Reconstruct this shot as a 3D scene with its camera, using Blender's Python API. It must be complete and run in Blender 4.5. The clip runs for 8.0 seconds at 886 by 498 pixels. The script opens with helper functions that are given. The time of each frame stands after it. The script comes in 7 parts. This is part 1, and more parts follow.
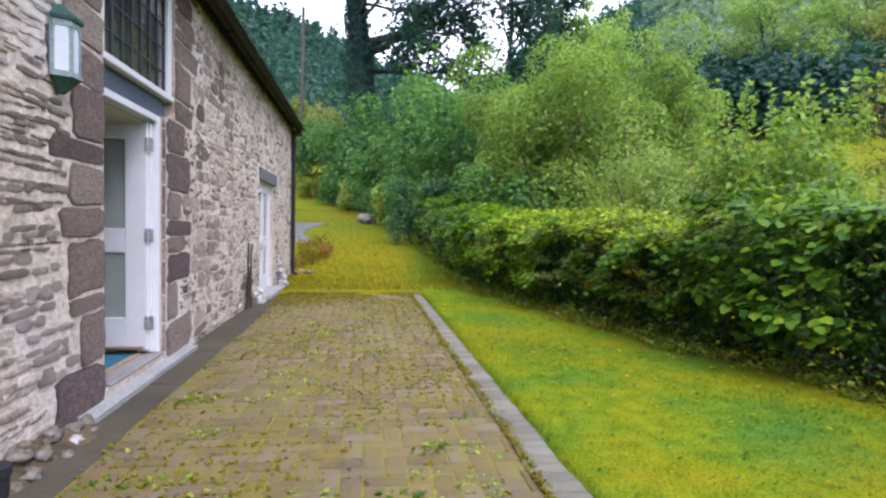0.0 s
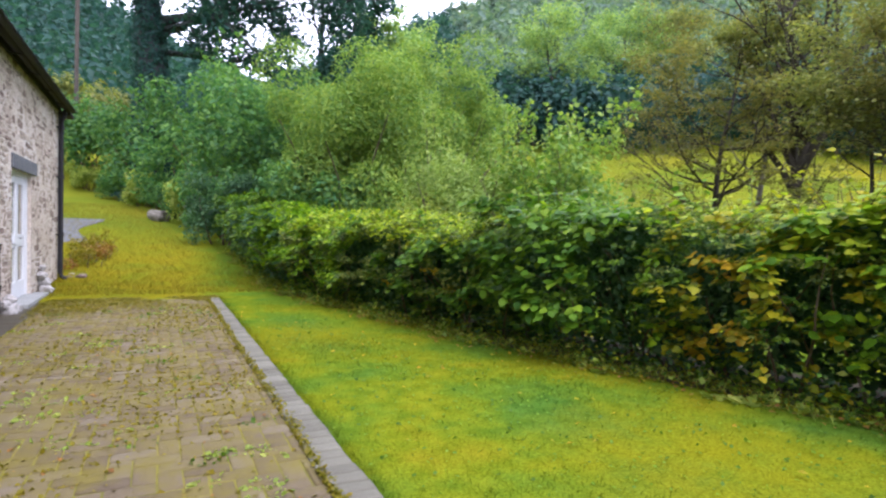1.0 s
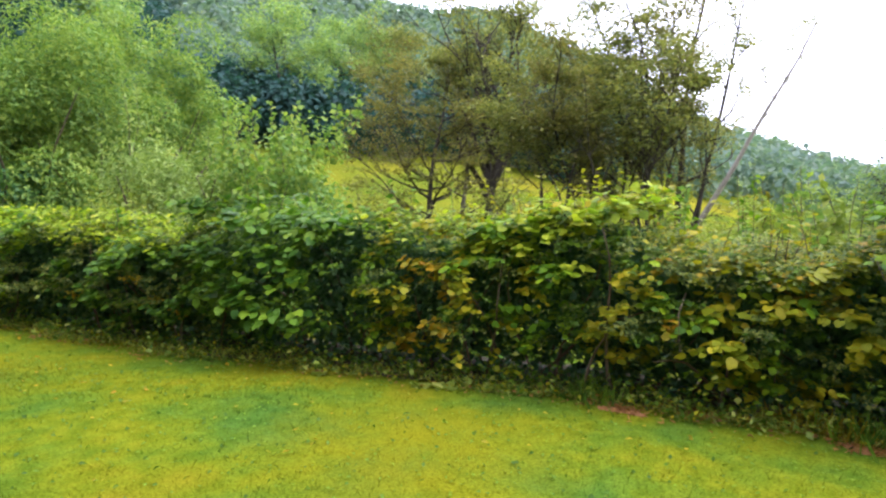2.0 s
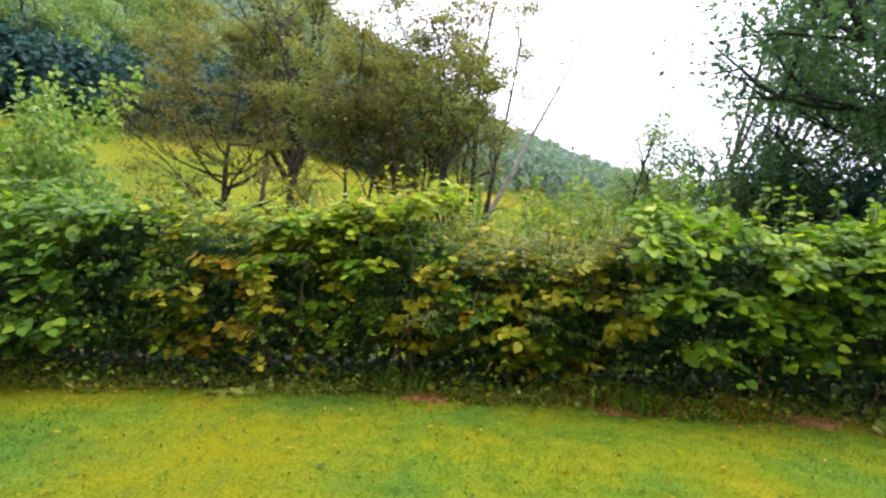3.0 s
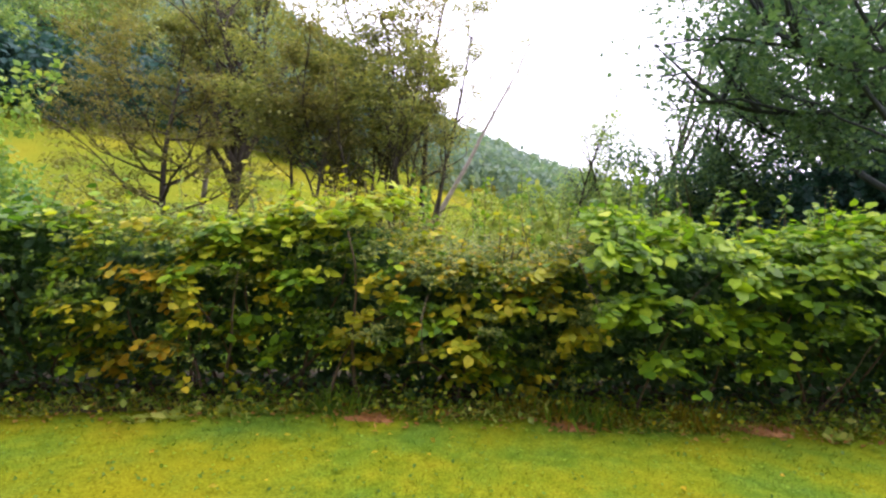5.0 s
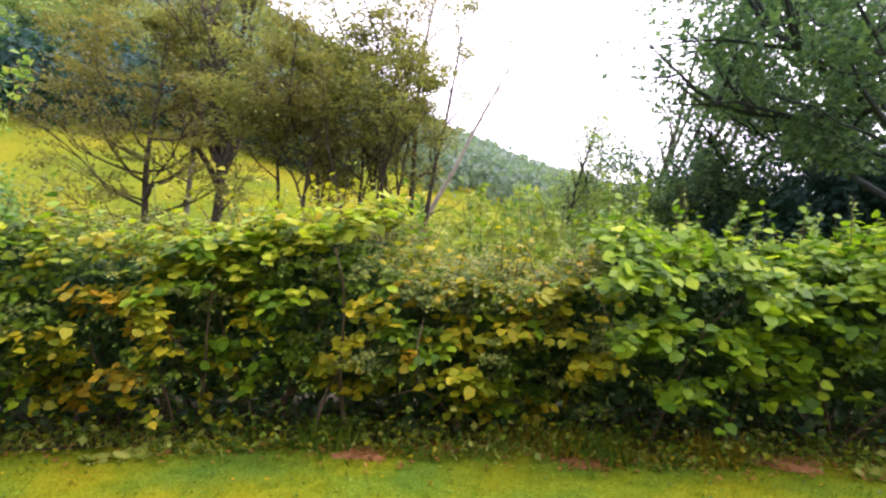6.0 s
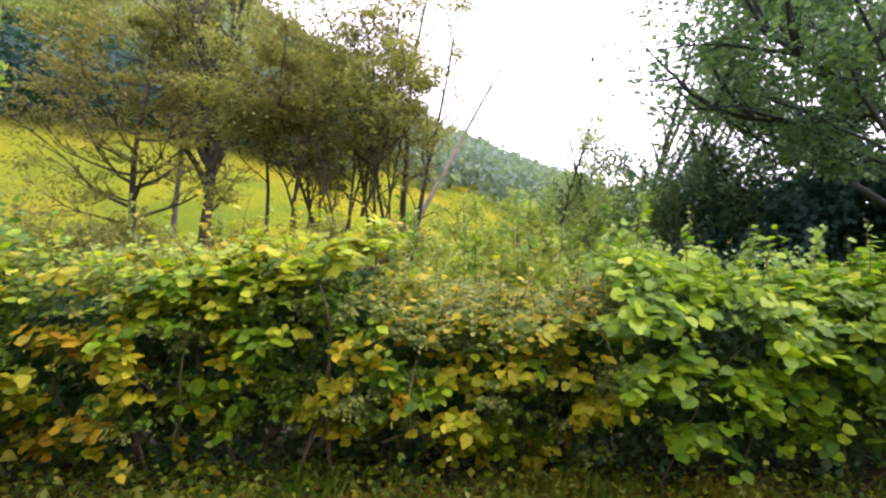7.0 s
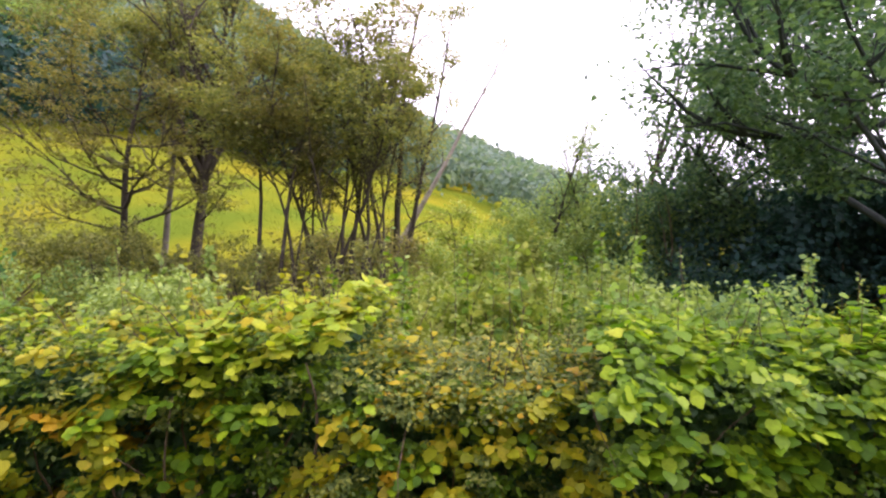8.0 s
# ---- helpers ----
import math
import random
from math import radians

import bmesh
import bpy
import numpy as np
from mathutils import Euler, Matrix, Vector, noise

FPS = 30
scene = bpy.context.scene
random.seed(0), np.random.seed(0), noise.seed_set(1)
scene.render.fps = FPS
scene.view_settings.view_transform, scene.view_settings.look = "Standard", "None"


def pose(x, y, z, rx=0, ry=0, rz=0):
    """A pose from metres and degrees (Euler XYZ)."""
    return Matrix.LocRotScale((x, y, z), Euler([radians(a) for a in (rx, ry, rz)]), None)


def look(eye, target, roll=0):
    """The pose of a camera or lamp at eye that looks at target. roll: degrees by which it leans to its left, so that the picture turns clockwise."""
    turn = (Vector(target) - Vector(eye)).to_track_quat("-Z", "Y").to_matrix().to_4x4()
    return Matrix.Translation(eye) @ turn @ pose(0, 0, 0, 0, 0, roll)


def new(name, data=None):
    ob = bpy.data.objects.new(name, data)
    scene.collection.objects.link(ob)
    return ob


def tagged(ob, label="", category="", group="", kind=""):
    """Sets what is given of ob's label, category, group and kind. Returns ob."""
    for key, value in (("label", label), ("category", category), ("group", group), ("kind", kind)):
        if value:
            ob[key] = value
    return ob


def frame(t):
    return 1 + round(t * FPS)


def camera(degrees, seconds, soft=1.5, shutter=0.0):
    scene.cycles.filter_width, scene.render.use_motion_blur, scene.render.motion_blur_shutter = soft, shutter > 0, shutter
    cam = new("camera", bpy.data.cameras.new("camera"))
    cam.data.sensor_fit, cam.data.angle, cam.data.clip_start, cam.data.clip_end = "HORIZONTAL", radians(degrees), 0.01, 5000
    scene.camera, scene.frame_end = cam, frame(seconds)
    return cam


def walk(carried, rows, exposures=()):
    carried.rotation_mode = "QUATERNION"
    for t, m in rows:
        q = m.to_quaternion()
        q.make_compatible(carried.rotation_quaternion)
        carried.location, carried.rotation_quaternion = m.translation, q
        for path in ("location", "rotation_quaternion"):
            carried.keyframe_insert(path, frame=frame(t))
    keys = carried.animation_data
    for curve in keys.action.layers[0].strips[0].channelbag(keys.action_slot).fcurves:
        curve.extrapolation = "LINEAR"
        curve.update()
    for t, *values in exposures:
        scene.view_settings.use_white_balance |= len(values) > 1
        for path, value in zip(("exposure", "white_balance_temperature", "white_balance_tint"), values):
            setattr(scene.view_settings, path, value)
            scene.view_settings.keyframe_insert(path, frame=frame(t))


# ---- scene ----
cam = camera(77.4, 8.0, soft=2.35)
PATH = [
    (0, (-0.07, 0.685, 1.182), (0.215, 2.664, 1.106), 1.1),
    (0.5, (-0.009, 0.61, 1.194), (0.528, 2.536, 1.122), 1.4),
    (1, (0.041, 0.557, 1.193), (0.957, 2.334, 1.131), 1.6),
    (1.5, (0.075, 0.518, 1.197), (1.37, 2.042, 1.152), 1.8),
    (2, (0.089, 0.495, 1.227), (1.722, 1.649, 1.197), 1.8),
    (2.2, (0.077, 0.497, 1.225), (1.813, 1.491, 1.203), 1.8),
    (3.3, (0.122, 0.534, 1.294), (2.071, 0.982, 1.243), 1.9),
    (3.5, (0.122, 0.543, 1.289), (2.075, 0.975, 1.245), 1.9),
    (4, (0.17, 0.535, 1.311), (2.129, 0.935, 1.266), 1.9),
    (4.5, (0.261, 0.521, 1.327), (2.226, 0.895, 1.278), 1.8),
    (6, (0.757, 0.684, 1.454), (2.732, 0.991, 1.406), 1.8),
    (6.5, (0.941, 0.72, 1.551), (2.919, 1.014, 1.502), 1.8),
    (7, (1.03, 0.744, 1.672), (3.01, 1.024, 1.616), 1.7),
    (7.5, (1.075, 0.739, 1.864), (3.056, 1.008, 1.804), 1.7),
    (8, (1.095, 0.726, 2.129), (3.077, 0.988, 2.065), 1.6),
]
walk(cam, [(t, look(eye, target, roll)) for t, eye, target, roll in PATH], exposures=[(0, 1.58, 5900, 21), (0.7, 1.63, 5900, 21), (2.0, 1.80, 5950, 23), (3.5, 1.72, 6200, 26), (4.5, 1.72, 6300, 28), (6.0, 1.91, 6450, 34), (7.0, 1.92, 6520, 36), (8, 1.75, 6560, 38)])

# ---- sky and light ----
sky = bpy.data.worlds.new("overcast_sky")
scene.world = sky
sky.use_nodes = True
nt = sky.node_tree
nt.nodes.clear()
n_out = nt.nodes.new("ShaderNodeOutputWorld")
n_bg = nt.nodes.new("ShaderNodeBackground")
n_sky = nt.nodes.new("ShaderNodeTexSky")
n_sky.sky_type = "NISHITA"
n_sky.sun_disc = False
n_sky.sun_elevation = radians(50)
n_sky.sun_rotation = radians(159)
n_sky.air_density, n_sky.dust_density, n_sky.ozone_density = 1.0, 4.0, 1.0
n_coord = nt.nodes.new("ShaderNodeTexCoord")
n_noise = nt.nodes.new("ShaderNodeTexNoise")
n_noise.inputs["Scale"].default_value = 2.2
n_noise.inputs["Detail"].default_value = 5
n_ramp = nt.nodes.new("ShaderNodeValToRGB")
n_ramp.color_ramp.elements[0].position, n_ramp.color_ramp.elements[0].color = 0.3, (9.2, 9.7, 11.2, 1)
n_ramp.color_ramp.elements[1].position, n_ramp.color_ramp.elements[1].color = 0.7, (11.6, 11.9, 12.9, 1)
n_mix = nt.nodes.new("ShaderNodeMix")
n_mix.data_type = "RGBA"
n_mix.inputs["Factor"].default_value = 0.9
nt.links.new(n_coord.outputs["Generated"], n_noise.inputs["Vector"])
nt.links.new(n_noise.outputs["Fac"], n_ramp.inputs["Fac"])
nt.links.new(n_sky.outputs["Color"], n_mix.inputs["A"])
nt.links.new(n_ramp.outputs["Color"], n_mix.inputs["B"])
nt.links.new(n_mix.outputs["Result"], n_bg.inputs["Color"])
n_bg.inputs["Strength"].default_value = 0.1
nt.links.new(n_bg.outputs["Background"], n_out.inputs["Surface"])

sun_data = bpy.data.lights.new("sun", "SUN")
sun_data.energy, sun_data.angle, sun_data.color = 1.5, radians(40), (1.0, 0.96, 0.90)
sun = new("sun", sun_data)
sun.matrix_world = look((4.5, -12.0, 19.0), (0, 0, 0))


# ---- materials ----
def material(name, rough=0.8):
    m = bpy.data.materials.new(name)
    m.use_nodes = True
    b = m.node_tree.nodes["Principled BSDF"]
    b.inputs["Roughness"].default_value = rough
    b.inputs["Specular IOR Level"].default_value = 0.25
    return m, m.node_tree, b


def ramp_node(tree, stops):
    r = tree.nodes.new("ShaderNodeValToRGB")
    while len(r.color_ramp.elements) < len(stops):
        r.color_ramp.elements.new(0.5)
    for e, (p, c) in zip(r.color_ramp.elements, stops):
        e.position, e.color = p, (*c, 1)
    return r


def noise_node(tree, scale, detail=4.0, coord="Object", rough=0.55):
    c = tree.nodes.new("ShaderNodeTexCoord")
    n = tree.nodes.new("ShaderNodeTexNoise")
    n.inputs["Scale"].default_value, n.inputs["Detail"].default_value, n.inputs["Roughness"].default_value = scale, detail, rough
    tree.links.new(c.outputs[coord], n.inputs["Vector"])
    return n


def mix_node(tree, fac, a, b, blend="MIX"):
    m = tree.nodes.new("ShaderNodeMix")
    m.data_type, m.blend_type = "RGBA", blend
    for sock, value in (("Factor", fac), ("A", a), ("B", b)):
        if isinstance(value, (int, float)):
            m.inputs[sock].default_value = value
        elif isinstance(value, tuple):
            m.inputs[sock].default_value = (*value, 1)
        else:
            tree.links.new(value, m.inputs[sock])
    return m.outputs["Result"]


def surface(name, stops, big=1.5, small=25.0, rough=0.85, bump=0.3, bump_scale=60.0, per_piece="", metal=0.0, grain=0.35, spread=0.5, moss=False, lime=False):
    """A rough solid: a large-scale ramp of colours, small-scale grain, and relief. per_piece: 'object' or 'island' shifts the ramp piece by piece."""
    m, tree, b = material(name, rough)
    n1 = noise_node(tree, big, 5)
    fac = n1.outputs["Fac"]
    if per_piece:
        src = tree.nodes.new("ShaderNodeObjectInfo" if per_piece == "object" else "ShaderNodeNewGeometry")
        rnd = src.outputs["Random" if per_piece == "object" else "Random Per Island"]
        mm = tree.nodes.new("ShaderNodeMix")
        mm.inputs["Factor"].default_value = spread
        tree.links.new(n1.outputs["Fac"], mm.inputs["A"])
        tree.links.new(rnd, mm.inputs["B"])
        fac = mm.outputs["Result"]
    r = ramp_node(tree, stops)
    tree.links.new(fac, r.inputs["Fac"])
    n2 = noise_node(tree, small, 6, rough=0.65)
    dark = ramp_node(tree, [(0.3, (1 - grain,) * 3), (0.7, (1 + grain * 0.4,) * 3)])
    tree.links.new(n2.outputs["Fac"], dark.inputs["Fac"])
    col = mix_node(tree, 1.0, r.outputs["Color"], dark.outputs["Color"], "MULTIPLY")
    if moss:
        where = tree.nodes.new("ShaderNodeNewGeometry")
        stain = tree.nodes.new("ShaderNodeTexNoise")
        stain.inputs["Scale"].default_value, stain.inputs["Detail"].default_value, stain.inputs["Roughness"].default_value = 2.6, 9, 0.72
        tree.links.new(where.outputs["Position"], stain.inputs["Vector"])
        amount = ramp_node(tree, [(0.40, (0, 0, 0)), (0.62, (0.85, 0.85, 0.85))])
        tree.links.new(stain.outputs["Fac"], amount.inputs["Fac"])
        col = mix_node(tree, amount.outputs["Color"], col, (0.122, 0.099, 0.014))
    if lime:
        spot = tree.nodes.new("ShaderNodeNewGeometry")
        wash = tree.nodes.new("ShaderNodeTexNoise")
        wash.inputs["Scale"].default_value, wash.inputs["Detail"].default_value = 1.1, 8
        tree.links.new(spot.outputs["Position"], wash.inputs["Vector"])
        cover = ramp_node(tree, [(0.50, (0, 0, 0)), (0.72, (0.75, 0.75, 0.75))])
        tree.links.new(wash.outputs["Fac"], cover.inputs["Fac"])
        col = mix_node(tree, cover.outputs["Color"], col, (0.60, 0.575, 0.55))
    tree.links.new(col, b.inputs["Base Color"])
    b.inputs["Metallic"].default_value = metal
    if bump:
        n3 = noise_node(tree, bump_scale, 6, rough=0.6)
        bp = tree.nodes.new("ShaderNodeBump")
        bp.inputs["Strength"].default_value, bp.inputs["Distance"].default_value = min(1.0, bump), 0.01 * max(1.0, bump)
        tree.links.new(n3.outputs["Fac"], bp.inputs["Height"])
        tree.links.new(bp.outputs["Normal"], b.inputs["Normal"])
    return m


def leafy(name, stops, glow=0.48, rough=0.44, piece="island", patch=0.7, patch_amount=0.35):
    """Leaves: each takes its own colour from the ramp, drifting in patches; light also passes through them."""
    m, tree, b = material(name, rough)
    src = tree.nodes.new("ShaderNodeNewGeometry" if piece == "island" else "ShaderNodeObjectInfo")
    rnd = src.outputs["Random Per Island" if piece == "island" else "Random"]
    n1 = noise_node(tree, patch, 3)
    mm = tree.nodes.new("ShaderNodeMix")
    mm.inputs["Factor"].default_value = patch_amount
    tree.links.new(rnd, mm.inputs["A"])
    tree.links.new(n1.outputs["Fac"], mm.inputs["B"])
    r = ramp_node(tree, stops)
    tree.links.new(mm.outputs["Result"], r.inputs["Fac"])
    n2 = noise_node(tree, 45, 4)
    vein = ramp_node(tree, [(0.3, (0.75, 0.75, 0.75)), (0.7, (1.1, 1.1, 1.1))])
    tree.links.new(n2.outputs["Fac"], vein.inputs["Fac"])
    col = mix_node(tree, 1.0, r.outputs["Color"], vein.outputs["Color"], "MULTIPLY")
    tree.links.new(col, b.inputs["Base Color"])
    b.inputs["Specular IOR Level"].default_value = 0.15
    tr = tree.nodes.new("ShaderNodeBsdfTranslucent")
    through_col = mix_node(tree, 1.0, col, (1.0, 1.1, 0.6), "MULTIPLY")
    tree.links.new(through_col, tr.inputs["Color"])
    ms = tree.nodes.new("ShaderNodeMixShader")
    ms.inputs["Fac"].default_value = glow
    tree.links.new(b.outputs["BSDF"], ms.inputs[1])
    tree.links.new(tr.outputs["BSDF"], ms.inputs[2])
    tree.links.new(ms.outputs["Shader"], tree.nodes["Material Output"].inputs["Surface"])
    return m


GREENS = {
    "hazel": [(0.0, (0.028, 0.080, 0.008)), (0.3, (0.075, 0.172, 0.009)), (0.55, (0.148, 0.270, 0.008)), (0.78, (0.250, 0.365, 0.010)), (1.0, (0.380, 0.400, 0.014))],
    "hazel_deep": [(0.0, (0.020, 0.065, 0.010)), (0.3, (0.050, 0.130, 0.012)), (0.6, (0.105, 0.215, 0.014)), (0.85, (0.200, 0.310, 0.018)), (1.0, (0.330, 0.385, 0.024))],
    "hazel_yellow": [(0.0, (0.065, 0.097, 0.007)), (0.25, (0.162, 0.202, 0.008)), (0.5, (0.290, 0.304, 0.010)), (0.8, (0.404, 0.335, 0.012)), (1.0, (0.404, 0.187, 0.012))],
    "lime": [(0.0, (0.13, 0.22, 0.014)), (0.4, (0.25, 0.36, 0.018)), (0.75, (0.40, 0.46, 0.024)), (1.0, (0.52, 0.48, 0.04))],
    "thorn": [(0.0, (0.040, 0.075, 0.020)), (0.5, (0.120, 0.170, 0.036)), (0.8, (0.290, 0.320, 0.065)), (1.0, (0.564, 0.390, 0.075))],
    "autumn": [(0.0, (0.10, 0.11, 0.010)), (0.35, (0.27, 0.235, 0.010)), (0.7, (0.42, 0.27, 0.012)), (1.0, (0.42, 0.165, 0.014))],
    "trimmed": [(0.0, (0.022, 0.060, 0.009)), (0.4, (0.062, 0.132, 0.011)), (0.8, (0.140, 0.232, 0.014)), (1.0, (0.290, 0.350, 0.018))],
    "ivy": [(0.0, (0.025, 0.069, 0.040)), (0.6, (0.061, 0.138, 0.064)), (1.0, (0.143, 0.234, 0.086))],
    "teal": [(0.0, (0.028, 0.097, 0.051)), (0.5, (0.080, 0.194, 0.058)), (0.85, (0.172, 0.302, 0.063)), (1.0, (0.282, 0.346, 0.077))],
    "willow": [(0.0, (0.070, 0.150, 0.040)), (0.4, (0.155, 0.270, 0.055)), (0.75, (0.275, 0.375, 0.060)), (1.0, (0.400, 0.430, 0.070))],
    "silver": [(0.0, (0.121, 0.197, 0.048)), (0.5, (0.243, 0.340, 0.087)), (0.9, (0.375, 0.464, 0.118)), (1.0, (0.487, 0.464, 0.076))],
    "ash": [(0.0, (0.092, 0.114, 0.048)), (0.5, (0.192, 0.214, 0.068)), (0.85, (0.315, 0.305, 0.074)), (1.0, (0.440, 0.370, 0.064))],
    "rust": [(0.0, (0.090, 0.094, 0.040)), (0.5, (0.180, 0.170, 0.056)), (1.0, (0.295, 0.240, 0.062))],
    "oak": [(0.0, (0.038, 0.092, 0.058)), (0.5, (0.084, 0.168, 0.086)), (0.88, (0.185, 0.300, 0.105)), (1.0, (0.390, 0.440, 0.100))],
    # next three: distance haze mixed into the leaf colours, paler or bluer
    "far": [(0.0, (0.105, 0.205, 0.095)), (0.5, (0.224, 0.348, 0.115)), (0.85, (0.389, 0.485, 0.103)), (1.0, (0.590, 0.563, 0.087))],
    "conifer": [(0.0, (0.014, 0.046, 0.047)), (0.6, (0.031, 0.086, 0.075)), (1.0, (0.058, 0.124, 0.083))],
    "distant_hazed": [(0.2, (0.070, 0.128, 0.108)), (0.5, (0.118, 0.186, 0.140)), (0.7, (0.180, 0.240, 0.140)), (0.9, (0.270, 0.280, 0.125))],
    "ochre": [(0.0, (0.102, 0.085, 0.0085)), (0.5, (0.17, 0.1403, 0.0102)), (1.0, (0.255, 0.17, 0.017))],
    "weed": [(0.0, (0.113, 0.175, 0.028)), (0.5, (0.245, 0.321, 0.048)), (1.0, (0.457, 0.453, 0.108))],
    "moss": [(0.0, (0.11, 0.095, 0.008)), (0.5, (0.20, 0.165, 0.010)), (1.0, (0.28, 0.20, 0.015))],
    "gold_moss": [(0.0, (0.115, 0.115, 0.008)), (0.5, (0.170, 0.150, 0.008)), (1.0, (0.240, 0.165, 0.010))],
    "litter": [(0.0, (0.10, 0.05, 0.015)), (0.5, (0.26, 0.12, 0.03)), (1.0, (0.38, 0.22, 0.06))],
}
LEAF = {k: leafy("leaf_" + k, v) for k, v in GREENS.items()}
LEAF["distant_hazed"] = leafy("hazed_leaf_of_distant_wood", GREENS["distant_hazed"], patch=0.11, patch_amount=0.72)
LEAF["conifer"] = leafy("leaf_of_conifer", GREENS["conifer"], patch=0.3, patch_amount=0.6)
LEAF_PIECE = {k: leafy("single_leaf_" + k, GREENS[k], piece="object") for k in ("hazel", "hazel_deep", "hazel_yellow", "autumn")}

M_BARK = surface("bark", [(0.2, (0.026, 0.022, 0.016)), (0.6, (0.055, 0.047, 0.034)), (0.9, (0.13, 0.12, 0.09))], 3, 30, 0.95, 0.8, 40)
M_BARK_DARK = surface("ivy_dark_bark", [(0.2, (0.016, 0.022, 0.022)), (0.6, (0.035, 0.045, 0.042)), (0.9, (0.06, 0.07, 0.05))], 3, 30, 0.95, 0.8, 40)
M_BARK_PALE = surface("pale_bark", [(0.2, (0.10, 0.09, 0.07)), (0.7, (0.24, 0.22, 0.18))], 3, 30, 0.9, 0.6, 40)
M_STEM = surface("twig", [(0.2, (0.06, 0.045, 0.03)), (0.8, (0.14, 0.10, 0.06))], 6, 40, 0.9, 0.4, 80)
M_POLE = surface("weathered_pole_timber", [(0.2, (0.055, 0.045, 0.04)), (0.8, (0.11, 0.095, 0.085))], 2, 30, 0.9, 0.4, 50)

STONE_TONES = [(0.06, (0.150, 0.108, 0.095)), (0.22, (0.245, 0.186, 0.153)), (0.42, (0.345, 0.280, 0.228)), (0.64, (0.440, 0.372, 0.305)), (0.90, (0.560, 0.490, 0.410))]
QUOIN_TONES = [(0.2, (0.100, 0.074, 0.072)), (0.4, (0.185, 0.138, 0.126)), (0.6, (0.285, 0.220, 0.190)), (0.85, (0.420, 0.355, 0.305))]
SLATE_TONES = [(0.1, (0.235, 0.185, 0.150)), (0.4, (0.330, 0.272, 0.222)), (0.7, (0.420, 0.356, 0.298)), (1.0, (0.540, 0.480, 0.420))]
M_STONE = surface("rubble_stone", STONE_TONES, 5, 19, 0.92, 2.0, 34, "object", spread=0.8, grain=0.7)
M_STONE_REST = surface("rubble_stone_rest", STONE_TONES, 5, 19, 0.92, 2.0, 34, "island", spread=0.8, grain=0.7)
M_QUOIN = surface("quoin_stone", QUOIN_TONES, 9, 24, 0.9, 2.4, 30, "object", spread=0.45, grain=0.7)
M_QUOIN_REST = surface("quoin_stone_rest", QUOIN_TONES, 9, 24, 0.9, 2.4, 30, "island", spread=0.45, grain=0.7)
M_SLATE_STONE = surface("thin_bedded_stone", SLATE_TONES, 5, 20, 0.92, 1.6, 36, "object", spread=0.7, lime=True, grain=0.6)
M_SLATE_REST = surface("thin_bedded_stone_rest", SLATE_TONES, 5, 20, 0.92, 1.6, 36, "island", spread=0.7, lime=True, grain=0.6)
M_MORTAR = surface("lime_mortar", [(0.25, (0.43, 0.355, 0.285)), (0.5, (0.53, 0.455, 0.385)), (0.8, (0.61, 0.55, 0.49))], 1.6, 22, 0.95, 1.6, 28, grain=0.5, lime=True)
M_WHITESTONE = surface("whitewashed_stone", [(0.2, (0.20, 0.185, 0.18)), (0.6, (0.36, 0.345, 0.335)), (0.9, (0.52, 0.51, 0.50))], 9, 40, 0.85, 0.6, 40)
M_WHITE = surface("white_gloss_paint", [(0.2, (0.52, 0.53, 0.56)), (0.8, (0.62, 0.63, 0.66))], 2, 60, 0.4, 0.05, 90, grain=0.06)
M_OFFWHITE = surface("soffit_paint", [(0.2, (0.50, 0.49, 0.42)), (0.8, (0.60, 0.58, 0.50))], 2, 60, 0.5, 0.05, 90, grain=0.08)
M_BLUEBOARD = surface("blue_grey_board", [(0.2, (0.055, 0.075, 0.115)), (0.8, (0.085, 0.105, 0.150))], 2, 40, 0.45, 0.1, 60, grain=0.15)
M_LEAD = surface("dark_glazing_bar", [(0.2, (0.025, 0.026, 0.032)), (0.8, (0.045, 0.045, 0.055))], 5, 60, 0.5, 0.1, 60)
M_BLACK = surface("black_pipe_paint", [(0.2, (0.012, 0.012, 0.015)), (0.8, (0.026, 0.026, 0.030))], 4, 60, 0.75, 0.15, 60)
M_DARKWOOD = surface("dark_stained_board", [(0.2, (0.020, 0.024, 0.034)), (0.8, (0.045, 0.050, 0.064))], 3, 40, 0.7, 0.3, 60)
M_ROOF = surface("roof_slate", [(0.2, (0.028, 0.030, 0.036)), (0.8, (0.065, 0.067, 0.075))], 1.5, 30, 0.85, 0.4, 40, "island")
M_CURTAIN = surface("curtain_cloth", [(0.2, (0.10, 0.095, 0.10)), (0.8, (0.20, 0.185, 0.19))], 2, 60, 0.95, 0.2, 80)
M_SLATE_LINTEL = surface("slate_lintel", [(0.2, (0.10, 0.105, 0.12)), (0.8, (0.16, 0.165, 0.18))], 3, 30, 0.7, 0.3, 40)
M_STEP = surface("pale_stone_step", [(0.2, (0.20, 0.205, 0.20)), (0.8, (0.30, 0.305, 0.30))], 3, 40, 0.75, 0.3, 50)
M_CONCRETE = surface("damp_concrete", [(0.25, (0.036, 0.031, 0.020)), (0.6, (0.062, 0.053, 0.036)), (0.9, (0.095, 0.077, 0.048))], 1.8, 40, 0.8, 0.4, 50)
M_THRESHGREY = surface("worn_grey_slab", [(0.2, (0.16, 0.15, 0.145)), (0.8, (0.25, 0.235, 0.225))], 3, 40, 0.8, 0.3, 50)
M_THRESH = surface("oak_threshold", [(0.2, (0.20, 0.13, 0.075)), (0.8, (0.34, 0.24, 0.15))], 4, 40, 0.6, 0.3, 60)
